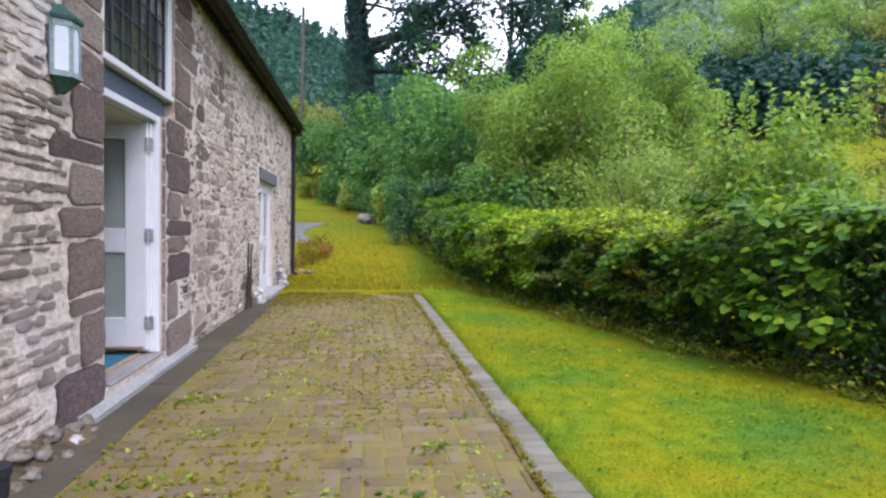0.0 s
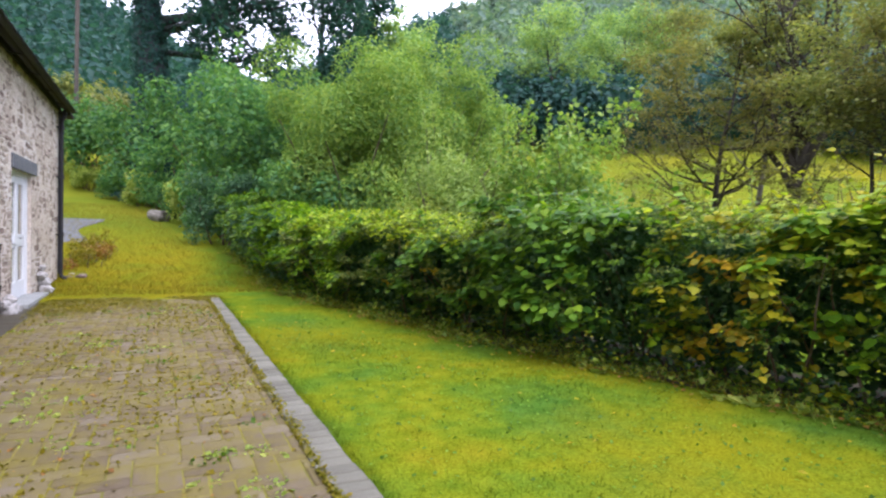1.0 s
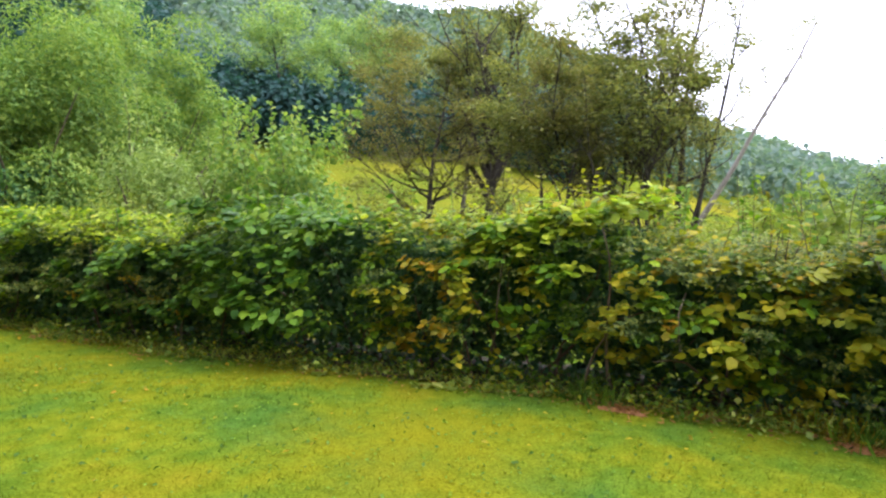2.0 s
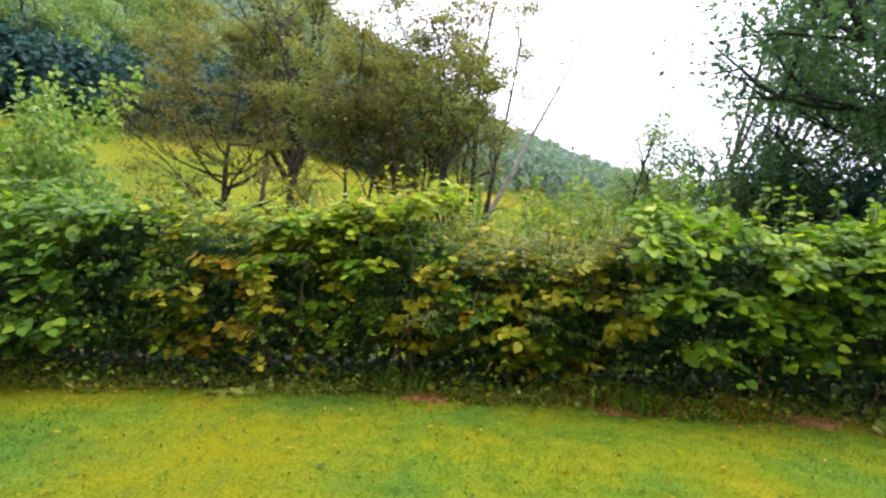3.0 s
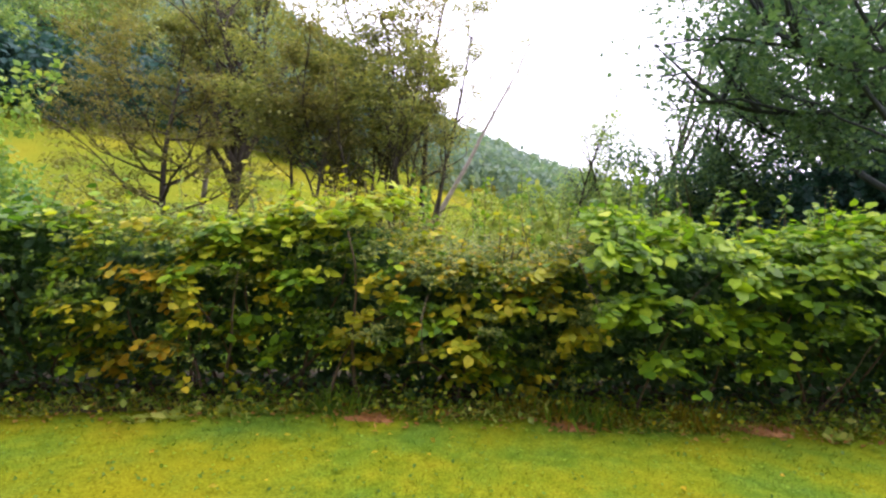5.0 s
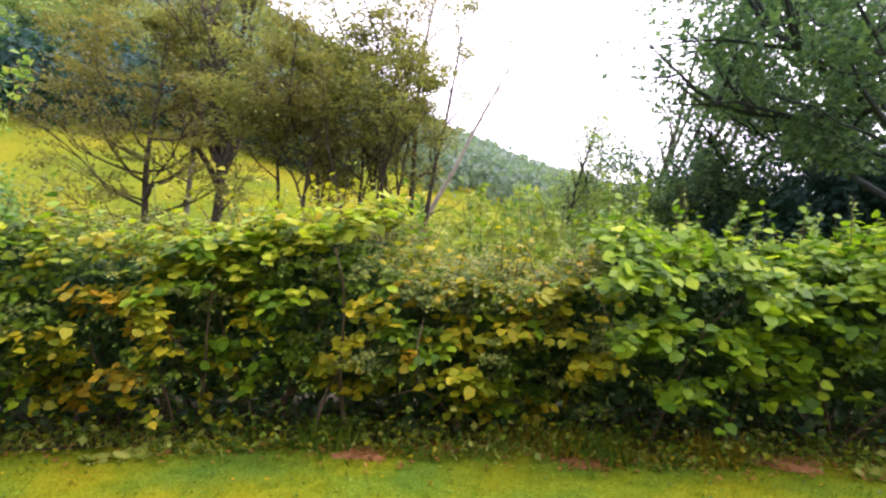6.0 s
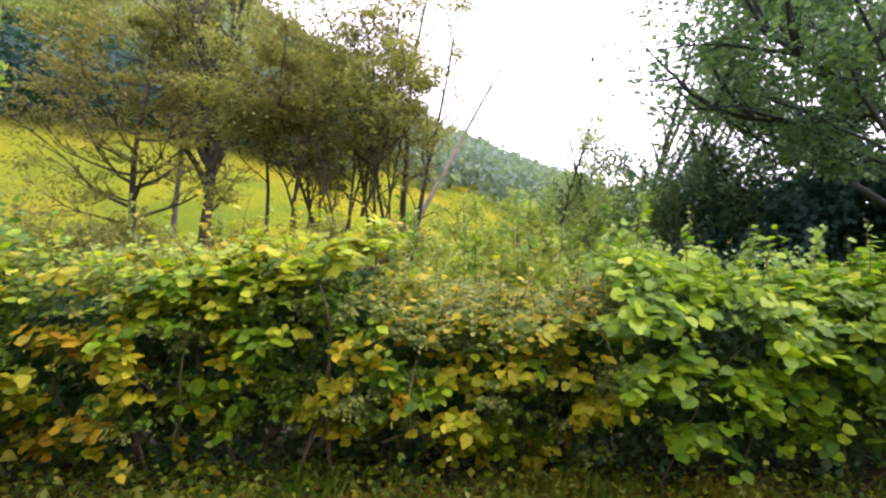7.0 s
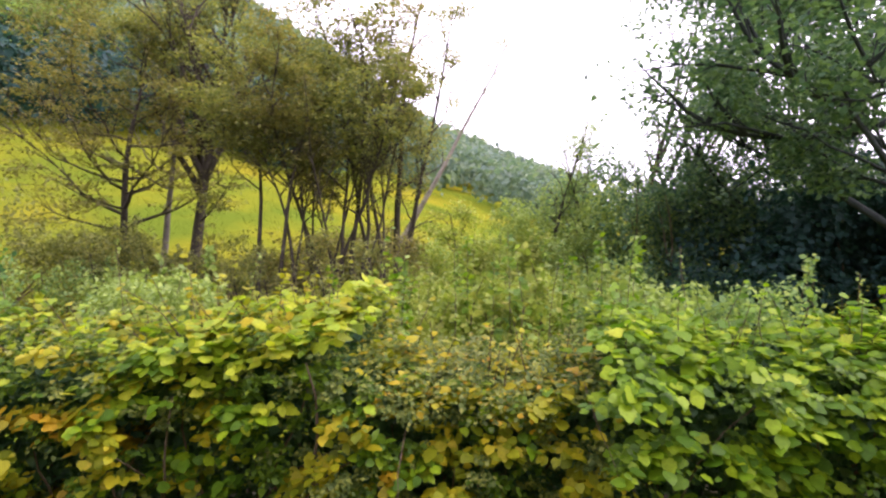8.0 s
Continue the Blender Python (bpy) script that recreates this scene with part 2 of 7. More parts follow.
M_MAT = surface("blue_floor_mat", [(0.2, (0.02, 0.10, 0.15)), (0.8, (0.035, 0.16, 0.22))], 6, 80, 0.95, 0.5, 90)
M_PLASTER = surface("interior_plaster", [(0.2, (0.74, 0.76, 0.74)), (0.8, (0.82, 0.84, 0.82))], 1, 30, 0.9, 0.1, 30, grain=0.1)
M_FLOOR = surface("interior_floor_tile", [(0.2, (0.30, 0.26, 0.22)), (0.8, (0.42, 0.37, 0.32))], 2, 30, 0.6, 0.1, 30)
M_STEEL = surface("hinge_steel", [(0.2, (0.36, 0.36, 0.38)), (0.8, (0.5, 0.5, 0.52))], 5, 50, 0.45, 0.1, 60, metal=0.6)
M_LAMPGREEN = surface("green_grey_enamel", [(0.2, (0.17, 0.24, 0.25)), (0.8, (0.25, 0.32, 0.33))], 5, 40, 0.5, 0.2, 60)
M_LAMPDARK = surface("dark_green_enamel", [(0.2, (0.018, 0.060, 0.048)), (0.8, (0.035, 0.095, 0.080))], 5, 40, 0.5, 0.2, 60)
M_LAMPGLASS = surface("frosted_lamp_glass", [(0.2, (0.46, 0.50, 0.56)), (0.8, (0.56, 0.60, 0.66))], 3, 50, 0.25, 0.02, 60, grain=0.04)
PAVER_TONES = [(0.1, (0.078, 0.056, 0.034)), (0.4, (0.105, 0.079, 0.047)), (0.65, (0.128, 0.099, 0.062)), (0.85, (0.150, 0.124, 0.088)), (1.0, (0.165, 0.100, 0.062))]
M_PAVER = surface("block_paver", PAVER_TONES, 2.2, 45, 0.85, 0.4, 70, "object", spread=0.6, moss=True)
M_PAVER_REST = surface("block_paver_rest", PAVER_TONES, 2.2, 45, 0.85, 0.4, 70, "island", spread=0.6, moss=True)
KERB_TONES = [(0.2, (0.090, 0.084, 0.064)), (0.6, (0.142, 0.134, 0.104)), (1.0, (0.196, 0.188, 0.150))]
M_KERB = surface("grey_edging_block", KERB_TONES, 3, 45, 0.85, 0.4, 70, "object", spread=0.4)
M_BED = surface("mossy_bedding", [(0.25, (0.075, 0.070, 0.018)), (0.5, (0.15, 0.135, 0.018)), (0.8, (0.20, 0.15, 0.04))], 2.5, 50, 0.95, 0.8, 60)
M_GRAVEL = surface("grey_gravel", [(0.2, (0.0744, 0.0775, 0.0837)), (0.8, (0.124, 0.1271, 0.1333))], 2, 60, 0.95, 0.6, 60)
M_SOIL = surface("leaf_mould", [(0.2, (0.022, 0.020, 0.010)), (0.6, (0.048, 0.040, 0.018)), (0.9, (0.10, 0.065, 0.025))], 3, 40, 0.95, 0.8, 50)


def glass_material():
    m, _, b = material("window_glass", 0.03)
    b.inputs["Base Color"].default_value = (0.92, 0.96, 0.94, 1)
    b.inputs["Transmission Weight"].default_value = 1.0
    b.inputs["IOR"].default_value = 1.45
    b.inputs["Specular IOR Level"].default_value = 0.5
    return m


M_GLASS = glass_material()


def obscured_glass():
    m, tree, b = material("misted_glass", 0.22)
    b.inputs["Base Color"].default_value = (0.40, 0.45, 0.42, 1)
    b.inputs["Transmission Weight"].default_value = 0.45
    b.inputs["Specular IOR Level"].default_value = 0.5
    n = noise_node(tree, 3, 4)
    r = ramp_node(tree, [(0.3, (0.34, 0.39, 0.37)), (0.7, (0.44, 0.48, 0.45))])
    tree.links.new(n.outputs["Fac"], r.inputs["Fac"])
    tree.links.new(r.outputs["Color"], b.inputs["Base Color"])
    return m


M_MISTED = obscured_glass()


def turf(name):
    """Grass colours in patches of yellow-green, fresh green and moss, the same for the sheet and the blades."""
    m, tree, b = material(name, 0.9)
    n1 = noise_node(tree, 1.0, 7, rough=0.6)
    r1 = ramp_node(tree, [(0.34, (0.058, 0.124, 0.015)), (0.46, (0.092, 0.145, 0.010)), (0.56, (0.132, 0.158, 0.007)), (0.70, (0.182, 0.165, 0.008))])
    tree.links.new(n1.outputs["Fac"], r1.inputs["Fac"])
    where = tree.nodes.new("ShaderNodeNewGeometry")
    away = tree.nodes.new("ShaderNodeVectorMath")
    away.operation = "LENGTH"
    tree.links.new(where.outputs["Position"], away.inputs[0])
    span = tree.nodes.new("ShaderNodeMapRange")
    span.inputs["From Min"].default_value, span.inputs["From Max"].default_value = 14, 26
    tree.links.new(away.outputs["Value"], span.inputs["Value"])
    n4 = noise_node(tree, 0.09, 4)
    meadow = ramp_node(tree, [(0.35, (0.078, 0.116, 0.012)), (0.5, (0.128, 0.146, 0.012)), (0.68, (0.178, 0.162, 0.013))])
    tree.links.new(n4.outputs["Fac"], meadow.inputs["Fac"])
    n2 = noise_node(tree, 7, 5)
    r2 = ramp_node(tree, [(0.3, (0.70, 0.78, 0.7)), (0.7, (1.15, 1.10, 1.2))])
    tree.links.new(n2.outputs["Fac"], r2.inputs["Fac"])
    c = mix_node(tree, 1.0, r1.outputs["Color"], r2.outputs["Color"], "MULTIPLY")
    c = mix_node(tree, span.outputs["Result"], c, meadow.outputs["Color"])
    # golden moss along the trodden track past the paving
    axes = tree.nodes.new("ShaderNodeSeparateXYZ")
    tree.links.new(where.outputs["Position"], axes.inputs[0])
    cover = noise_node(tree, 1.3, 6).outputs["Fac"]
    for axis, near, far in (("X", 2.1, 0.1), ("Y", 8.6, 11.0), ("Y", 25.0, 15.0)):
        reach = tree.nodes.new("ShaderNodeMapRange")
        reach.interpolation_type = "SMOOTHSTEP"
        reach.inputs["From Min"].default_value, reach.inputs["From Max"].default_value = near, far
        tree.links.new(axes.outputs[axis], reach.inputs["Value"])
        times = tree.nodes.new("ShaderNodeMath")
        times.operation = "MULTIPLY"
        tree.links.new(cover, times.inputs[0])
        tree.links.new(reach.outputs["Result"], times.inputs[1])
        cover = times.outputs["Value"]
    thick = ramp_node(tree, [(0.15, (0, 0, 0)), (0.62, (0.95, 0.95, 0.95))])
    tree.links.new(cover, thick.inputs["Fac"])
    c = mix_node(tree, thick.outputs["Color"], c, (0.176, 0.142, 0.007))
    # two mossy, starved patches in the lawn
    for spot, wide in (((2.7, 2.5, 0.0), 1.5), ((1.3, 6.6, 0.0), 1.6)):
        off = tree.nodes.new("ShaderNodeVectorMath")
        off.operation = "DISTANCE"
        off.inputs[1].default_value = spot
        tree.links.new(where.outputs["Position"], off.inputs[0])
        fade = tree.nodes.new("ShaderNodeMapRange")
        fade.inputs["From Min"].default_value, fade.inputs["From Max"].default_value = wide, 0.1
        tree.links.new(off.outputs["Value"], fade.inputs["Value"])
        rough_edge = tree.nodes.new("ShaderNodeMath")
        rough_edge.operation = "MULTIPLY"
        tree.links.new(fade.outputs["Result"], rough_edge.inputs[0])
        tree.links.new(noise_node(tree, 2.4, 7, rough=0.65).outputs["Fac"], rough_edge.inputs[1])
        starved = ramp_node(tree, [(0.12, (0, 0, 0)), (0.48, (0.7, 0.7, 0.7))])
        tree.links.new(rough_edge.outputs["Value"], starved.inputs["Fac"])
        c = mix_node(tree, starved.outputs["Color"], c, (0.160, 0.148, 0.005))
    n3 = noise_node(tree, 60, 6)
    r3 = ramp_node(tree, [(0.3, (0.6, 0.6, 0.6)), (0.7, (1.15, 1.15, 1.15))])
    tree.links.new(n3.outputs["Fac"], r3.inputs["Fac"])
    c = mix_node(tree, 1.0, c, r3.outputs["Color"], "MULTIPLY")
    tree.links.new(c, b.inputs["Base Color"])
    bp = tree.nodes.new("ShaderNodeBump")
    bp.inputs["Strength"].default_value, bp.inputs["Distance"].default_value = 0.6, 0.02
    tree.links.new(n3.outputs["Fac"], bp.inputs["Height"])
    tree.links.new(bp.outputs["Normal"], b.inputs["Normal"])
    b.inputs["Specular IOR Level"].default_value = 0.0
    return m


M_TURF = turf("turf")


# ---- building helpers ----
def thing(name, label="", category="", group="", kind="", at=(0, 0, 0), turn=0.0):
    ob = new(name)
    ob.empty_display_size = 0.2
    ob.matrix_basis = pose(*at, 0, 0, turn)
    return tagged(ob, label, category, group, kind)


def part(name, shape, mat, parent=None, label=""):
    """Links a bmesh or a mesh as one object under a thing or a part."""
    if isinstance(shape, bmesh.types.BMesh):
        me = bpy.data.meshes.new(name)
        shape.to_mesh(me)
        shape.free()
    else:
        me = shape
    if mat is not None and not me.materials:
        me.materials.append(mat)
    ob = new(name, me)
    if parent is not None:
        ob.parent = parent
    return tagged(ob, label)


def box_shape(lo, hi, bevel=0.004):
    bm = bmesh.new()
    bmesh.ops.create_cube(bm, size=1)
    for v in bm.verts:
        v.co = [lo[i] if v.co[i] < 0 else hi[i] for i in range(3)]
    if bevel:
        bmesh.ops.bevel(bm, geom=bm.edges[:], offset=bevel, segments=1, affect="EDGES", profile=0.7)
    return bm


def add_box(bm, lo, hi):
    vs = [bm.verts.new((x, y, z)) for x in (lo[0], hi[0]) for y in (lo[1], hi[1]) for z in (lo[2], hi[2])]
    for f in ((0, 1, 3, 2), (4, 6, 7, 5), (0, 4, 5, 1), (2, 3, 7, 6), (0, 2, 6, 4), (1, 5, 7, 3)):
        bm.faces.new([vs[i] for i in f])


def big_mesh(name, verts, faces, mat=None, smooth=False):
    """A mesh from arrays of vertices and equal-sided faces."""
    verts = np.asarray(verts, dtype=np.float32).reshape(-1, 3)
    faces = np.asarray(faces, dtype=np.int32)
    k = faces.shape[1]
    me = bpy.data.meshes.new(name)
    me.vertices.add(len(verts))
    me.vertices.foreach_set("co", verts.ravel())
    me.loops.add(faces.size)
    me.loops.foreach_set("vertex_index", faces.ravel())
    me.polygons.add(len(faces))
    me.polygons.foreach_set("loop_start", np.arange(0, faces.size, k, dtype=np.int32))
    me.polygons.foreach_set("loop_total", np.full(len(faces), k, dtype=np.int32))
    if smooth:
        me.polygons.foreach_set("use_smooth", np.ones(len(faces), dtype=bool))
    me.update(calc_edges=True)
    if mat is not None:
        me.materials.append(mat)
    return me


def tube_arrays(points, radii, sides=7):
    """A tapered tube along points, as arrays of vertices and quads."""
    points = np.asarray(points, float)
    vs, fs = [], []
    for i, p in enumerate(points):
        d = points[min(i + 1, len(points) - 1)] - points[max(i - 1, 0)]
        d = d / (np.linalg.norm(d) + 1e-9)
        a = np.cross(d, (0.31, 0.95, 0.05))
        a /= np.linalg.norm(a) + 1e-9
        b = np.cross(d, a)
        for k in range(sides):
            t = 2 * math.pi * k / sides
            vs.append(p + radii[i] * (math.cos(t) * a + math.sin(t) * b))
    for i in range(len(points) - 1):
        for k in range(sides):
            k2 = (k + 1) % sides
            fs.append((i * sides + k, i * sides + k2, (i + 1) * sides + k2, (i + 1) * sides + k))
    return np.array(vs), np.array(fs)


def join_arrays(items):
    vs, fs, n = [], [], 0
    for v, f in items:
        vs.append(v)
        fs.append(f + n)
        n += len(v)
    return np.concatenate(vs), np.concatenate(fs)


# a broad lobed leaf with a folded rib, a narrow leaf, and a small simple leaf; length 1 along y, normal z
EDGE = [(0.20, -0.08, 0.0), (0.40, 0.05, 0.006), (0.39, 0.16, 0.0), (0.50, 0.32, 0.004), (0.42, 0.44, -0.01), (0.46, 0.60, -0.018), (0.29, 0.70, -0.035), (0.20, 0.90, -0.06)]
BROAD_V = np.array([(0, 0, 0), (0, 0.33, -0.014), (0, 0.66, -0.03), (0, 1.06, -0.10)] + EDGE + [(-a, b, c) for a, b, c in EDGE])
HALF = [(0, 4, 1), (4, 5, 1), (5, 6, 1), (6, 7, 1), (1, 7, 2), (7, 8, 2), (8, 9, 2), (9, 10, 2), (10, 11, 2), (11, 3, 2)]
BROAD_F = np.array(HALF + [tuple(k + 8 if k > 3 else k for k in (a, c, b)) for a, b, c in HALF])
NARROW_V = np.array([(0, 0, 0), (0.17, 0.45, 0.04), (0, 1, -0.12), (-0.17, 0.45, 0.04)])
SMALL_V = np.array([(0, 0, 0), (0.36, 0.5, 0.07), (0, 1, -0.1), (-0.36, 0.5, 0.07)])
DIAMOND_F = np.array([(0, 1, 2), (0, 2, 3)])
BLADE_V = np.array([(-0.06, 0, 0), (0.06, 0, 0), (0, 1.0, 0.25)])
BLADE_F = np.array([(0, 1, 2)])
SHAPES = {"broad": (BROAD_V, BROAD_F), "narrow": (NARROW_V, DIAMOND_F), "small": (SMALL_V, DIAMOND_F), "blade": (BLADE_V, BLADE_F)}


def unit(a):
    return a / (np.linalg.norm(a, axis=-1, keepdims=True) + 1e-9)


def scatter_arrays(shape, pos, normal, size, rng, tip=None, roll=1.0):
    """Leaves at pos with the given normals; tip: the way that the tips lean to."""
    v, f = SHAPES[shape]
    n = len(pos)
    normal = unit(np.asarray(normal, float))
    t = rng.normal(size=(n, 3)) * roll
    if tip is not None:
        t = t + np.asarray(tip, float)
    t = unit(t - (t * normal).sum(1, keepdims=True) * normal)
    s = np.cross(t, normal)
    size = np.broadcast_to(np.asarray(size, float), (n,))[:, None, None]
    verts = (v[None, :, 0:1] * s[:, None] + v[None, :, 1:2] * t[:, None] + v[None, :, 2:3] * normal[:, None]) * size + np.asarray(pos)[:, None]
    faces = f[None] + (np.arange(n) * len(v))[:, None, None]
    return verts.reshape(-1, 3), faces.reshape(-1, f.shape[1])


def leaf_mesh(name, shape, pos, normal, size, rng, mat, tip=None, roll=1.0):
    return big_mesh(name, *scatter_arrays(shape, pos, normal, size, rng, tip, roll), mat, shape == "broad")


def smooth(a, b, x):
    t = np.clip((np.asarray(x, float) - a) / (b - a), 0, 1)
    return t * t * (3 - 2 * t)


# ---- the lie of the land ----
SKYLINE_AT = [-180, -140, -100, -60, -30, -10, -2, 3, 8, 12, 20, 30, 42, 50, 56, 62, 68, 75, 82, 90, 95, 100, 110, 140, 180]
SKYLINE = [9, 6, 4, 3, 3, 3.5, 5.5, 7.5, 9.5, 11.5, 16.5, 21, 22, 22, 21.5, 20.5, 18.0, 14, 11.5, 14, 16.5, 18, 20, 16, 9]
RIDGE = 270.0


def land(x, y):
    """Height of the ground."""
    x, y = np.asarray(x, float), np.asarray(y, float)
    r = np.hypot(x, y)
    b = np.degrees(np.arctan2(y, x))
    up = smooth(50, 74, b) * (1 - smooth(135, 170, b))
    rise = 0.115 * np.clip(np.sqrt((y - 13.2) ** 2 + 1.0) + (y - 13.2), 0, 60) / 2 - 0.004
    dip = -1.7 * smooth(7, 27, r) * smooth(3.5, 9.0, x)
    e = np.interp(b, SKYLINE_AT, SKYLINE)
    t = np.clip((r - 36) / (RIDGE - 36), 0, 1)
    hill = np.tan(np.radians(e)) * RIDGE * t ** 1.25 * (1 - 0.15 * smooth(RIDGE, 900, r))
    bumps = 0.02 * np.sin(x * 1.7 + 0.4) * np.sin(y * 1.3) * smooth(1.2, 3, x) + 0.6 * np.sin(x * 0.11) * np.sin(y * 0.13 + 1) * smooth(40, 70, r)
    return up * rise + (1 - up) * dip + hill + bumps * smooth(1.0, 2.0, np.abs(x))


# ---- ground, one sheet to the horizon ----
def ground_sheet():
    near_x = np.concatenate([[-3.0, -2.2, -1.86, -1.84, -1.5, -0.8, 0.0, 0.6, 0.925, 0.94], np.arange(1.1, 8.0, 0.3)])
    near_y = np.concatenate([np.arange(-8, 10.2, 0.5), [10.38, 10.42], np.arange(10.7, 16, 0.4)])
    grow = np.cumsum(0.5 * 1.115 ** np.arange(1, 56))
    xs = np.concatenate([near_x[0] - grow[::-1], near_x, near_x[-1] + grow])
    ys = np.concatenate([near_y[0] - grow[::-1], near_y, near_y[-1] + grow])
    gx, gy = np.meshgrid(xs, ys)
    gz = land(gx, gy)
    gz[(gx > -1.85) & (gx < 0.93) & (gy < 10.4) & (gy > -7.9)] = -0.09
    gz[(gx < -1.85) & (gx > -7.6) & (gy < 14) & (gy > -7.9)] = -0.12
    n, m = gx.shape
    idx = np.arange(n * m).reshape(n, m)
    faces = np.stack([idx[:-1, :-1], idx[:-1, 1:], idx[1:, 1:], idx[1:, :-1]], -1).reshape(-1, 4)
    return tagged(new("ground", big_mesh("ground", np.stack([gx, gy, gz], -1), faces, M_TURF, True)),
                  "yellow-green mown lawn running out into rough hillside meadow", "ground", kind="structure")


ground_sheet()

# ---- the stone cottage ----
W = -1.70                    # outer face of the long wall
BACK, SOUTH, NORTH = -7.2, -7.5, 13.62
WALL_TOP = 3.48
D1 = (4.49, 5.62, 0.09, 2.06)      # door opening: y, y, z, z
W1 = (4.49, 5.82, 2.06, 3.42)      # tall window above it
D2 = (9.80, 11.10, 0.04, 1.89)     # second door
SLOT = (12.0, 12.17, 1.80, 2.04)   # slit in the wall


def wall_core():
    bm = bmesh.new()
    inner, face = W - 0.5, W - 0.012
    for y0, y1, z0, z1 in ((SOUTH, D1[0], -0.12, WALL_TOP), (D1[0], D1[1], -0.12, D1[2]), (D1[1], W1[1], -0.12, W1[2]), (D1[0], W1[1], W1[3], WALL_TOP),
                           (W1[1], D2[0], -0.12, WALL_TOP), (D2[0], D2[1], -0.12, D2[2]), (D2[0], D2[1], D2[3], WALL_TOP),
                           (D2[1], SLOT[0], -0.12, WALL_TOP), (SLOT[0], SLOT[1], -0.12, SLOT[2]), (SLOT[0], SLOT[1], SLOT[3], WALL_TOP), (SLOT[1], NORTH, -0.12, WALL_TOP)):
        add_box(bm, (inner, y0, z0), (face, y1, z1))
    return bm


wall_east = tagged(part("wall_east", wall_core(), M_MORTAR), "pale lime-mortared rubble stone cottage wall", "wall", kind="structure")
for nm, lo, hi in (("wall_west", (BACK - 0.5, SOUTH, -0.12), (BACK, NORTH, WALL_TOP)), ("wall_north", (BACK, NORTH - 0.5, -0.12), (W - 0.5, NORTH, WALL_TOP)),
                   ("wall_south", (BACK, SOUTH, -0.12), (W - 0.5, SOUTH + 0.5, WALL_TOP)), ("wall_partition", (-3.7, 6.0, 0.05), (W - 0.5, 6.15, 3.39)),
                   ("wall_partition_west", (-3.85, 3.9, 0.05), (-3.7, 6.15, 3.39)), ("wall_partition_south", (-3.7, 3.9, 0.05), (W - 0.5, 4.05, 3.39))):
    inside = "partition" in nm
    tagged(part(nm, box_shape(lo, hi, 0), M_PLASTER if inside else M_MORTAR), "plain plastered inner wall" if inside else "lime-mortared stone cottage wall", "wall", kind="structure")
for nm, x0 in (("gable_north", NORTH - 0.5), ("gable_south", SOUTH)):
    bm = bmesh.new()
    apex = (BACK + W) / 2
    tri = [(BACK - 0.5, WALL_TOP), (W - 0.012, WALL_TOP), (apex, WALL_TOP + 2.55)]
    a = [bm.verts.new((x, x0, z)) for x, z in tri]
    b2 = [bm.verts.new((x, x0 + 0.5, z)) for x, z in tri]
    bm.faces.new(a), bm.faces.new(b2[::-1])
    for i in range(3):
        bm.faces.new((a[i], b2[i], b2[(i + 1) % 3], a[(i + 1) % 3]))
    bmesh.ops.recalc_face_normals(bm, faces=bm.faces[:])
    tagged(part(nm, bm, M_MORTAR), "lime-mortared stone gable under the slate roof", "wall", kind="structure")
tagged(part("floor", box_shape((BACK, SOUTH + 0.5, -0.1), (W - 0.5, NORTH - 0.5, 0.06), 0), M_FLOOR), "dim brown tiled cottage floor", "floor", kind="structure")
tagged(part("ceiling", box_shape((BACK, SOUTH + 0.5, 3.40), (W - 0.5, NORTH - 0.5, 3.47), 0), M_PLASTER), "plain plastered cottage ceiling", "ceiling", kind="structure")


def roof_shape():
    """Overlapping slates on both slopes, with a solid deck under them."""
    rng = np.random.default_rng(5)
    items = []
    apex = np.array([(BACK + W) / 2, WALL_TOP + 2.62])
    for sx, eave_x in ((1, W + 0.24), (-1, BACK - 0.5 - 0.24)):
        foot = np.array([eave_x, WALL_TOP - 0.12])
        run = apex - foot
        length = np.hypot(*run)
        u = run / length
        nrm = np.array([-u[1], u[0]]) * (1 if sx < 0 else -1)
        deck = [(foot - nrm * 0.05), (foot + nrm * 0.01), (apex + nrm * 0.01), (apex - nrm * 0.05)]
        v = [(p[0], y, p[1]) for y in (SOUTH - 0.2, NORTH + 0.16) for p in deck]
        items.append((np.array(v), np.array([(0, 1, 2, 3), (7, 6, 5, 4), (0, 4, 5, 1), (1, 5, 6, 2), (2, 6, 7, 3), (3, 7, 4, 0)])))
        rows = int(length / 0.24)
        for i in range(rows):
            y = SOUTH - 0.2 - (i % 2) * 0.14
            while y < NORTH + 0.15:
                y0, y1 = max(y, SOUTH - 0.2) + 0.004, min(y + 0.29, NORTH + 0.16) - 0.004
                y += 0.29
                if y1 - y0 < 0.04:
                    continue
                lo = foot + u * (i * 0.24 - 0.03) + nrm * (0.024 + rng.uniform(0, 0.006))
                hi = foot + u * (i * 0.24 + 0.30) + nrm * 0.014
                lo2, hi2 = lo - nrm * 0.012, hi - nrm * 0.004
                v = [(p[0], yy, p[1]) for yy in (y0, y1) for p in (lo2, lo, hi, hi2)]
                items.append((np.array(v), np.array([(0, 1, 2, 3), (7, 6, 5, 4), (0, 4, 5, 1), (1, 5, 6, 2), (2, 6, 7, 3), (3, 7, 4, 0)])))
    return big_mesh("roof", *join_arrays(items), M_ROOF)


tagged(part("roof", roof_shape(), None), "dark grey slate roof with a low eave", "roof", kind="structure")
tagged(part("fascia", box_shape((W + 0.005, SOUTH - 0.15, WALL_TOP - 0.16), (W + 0.03, NORTH + 0.1, WALL_TOP - 0.02), 0.003), M_BLACK), "black painted fascia board under the slates", "trim", kind="structure")


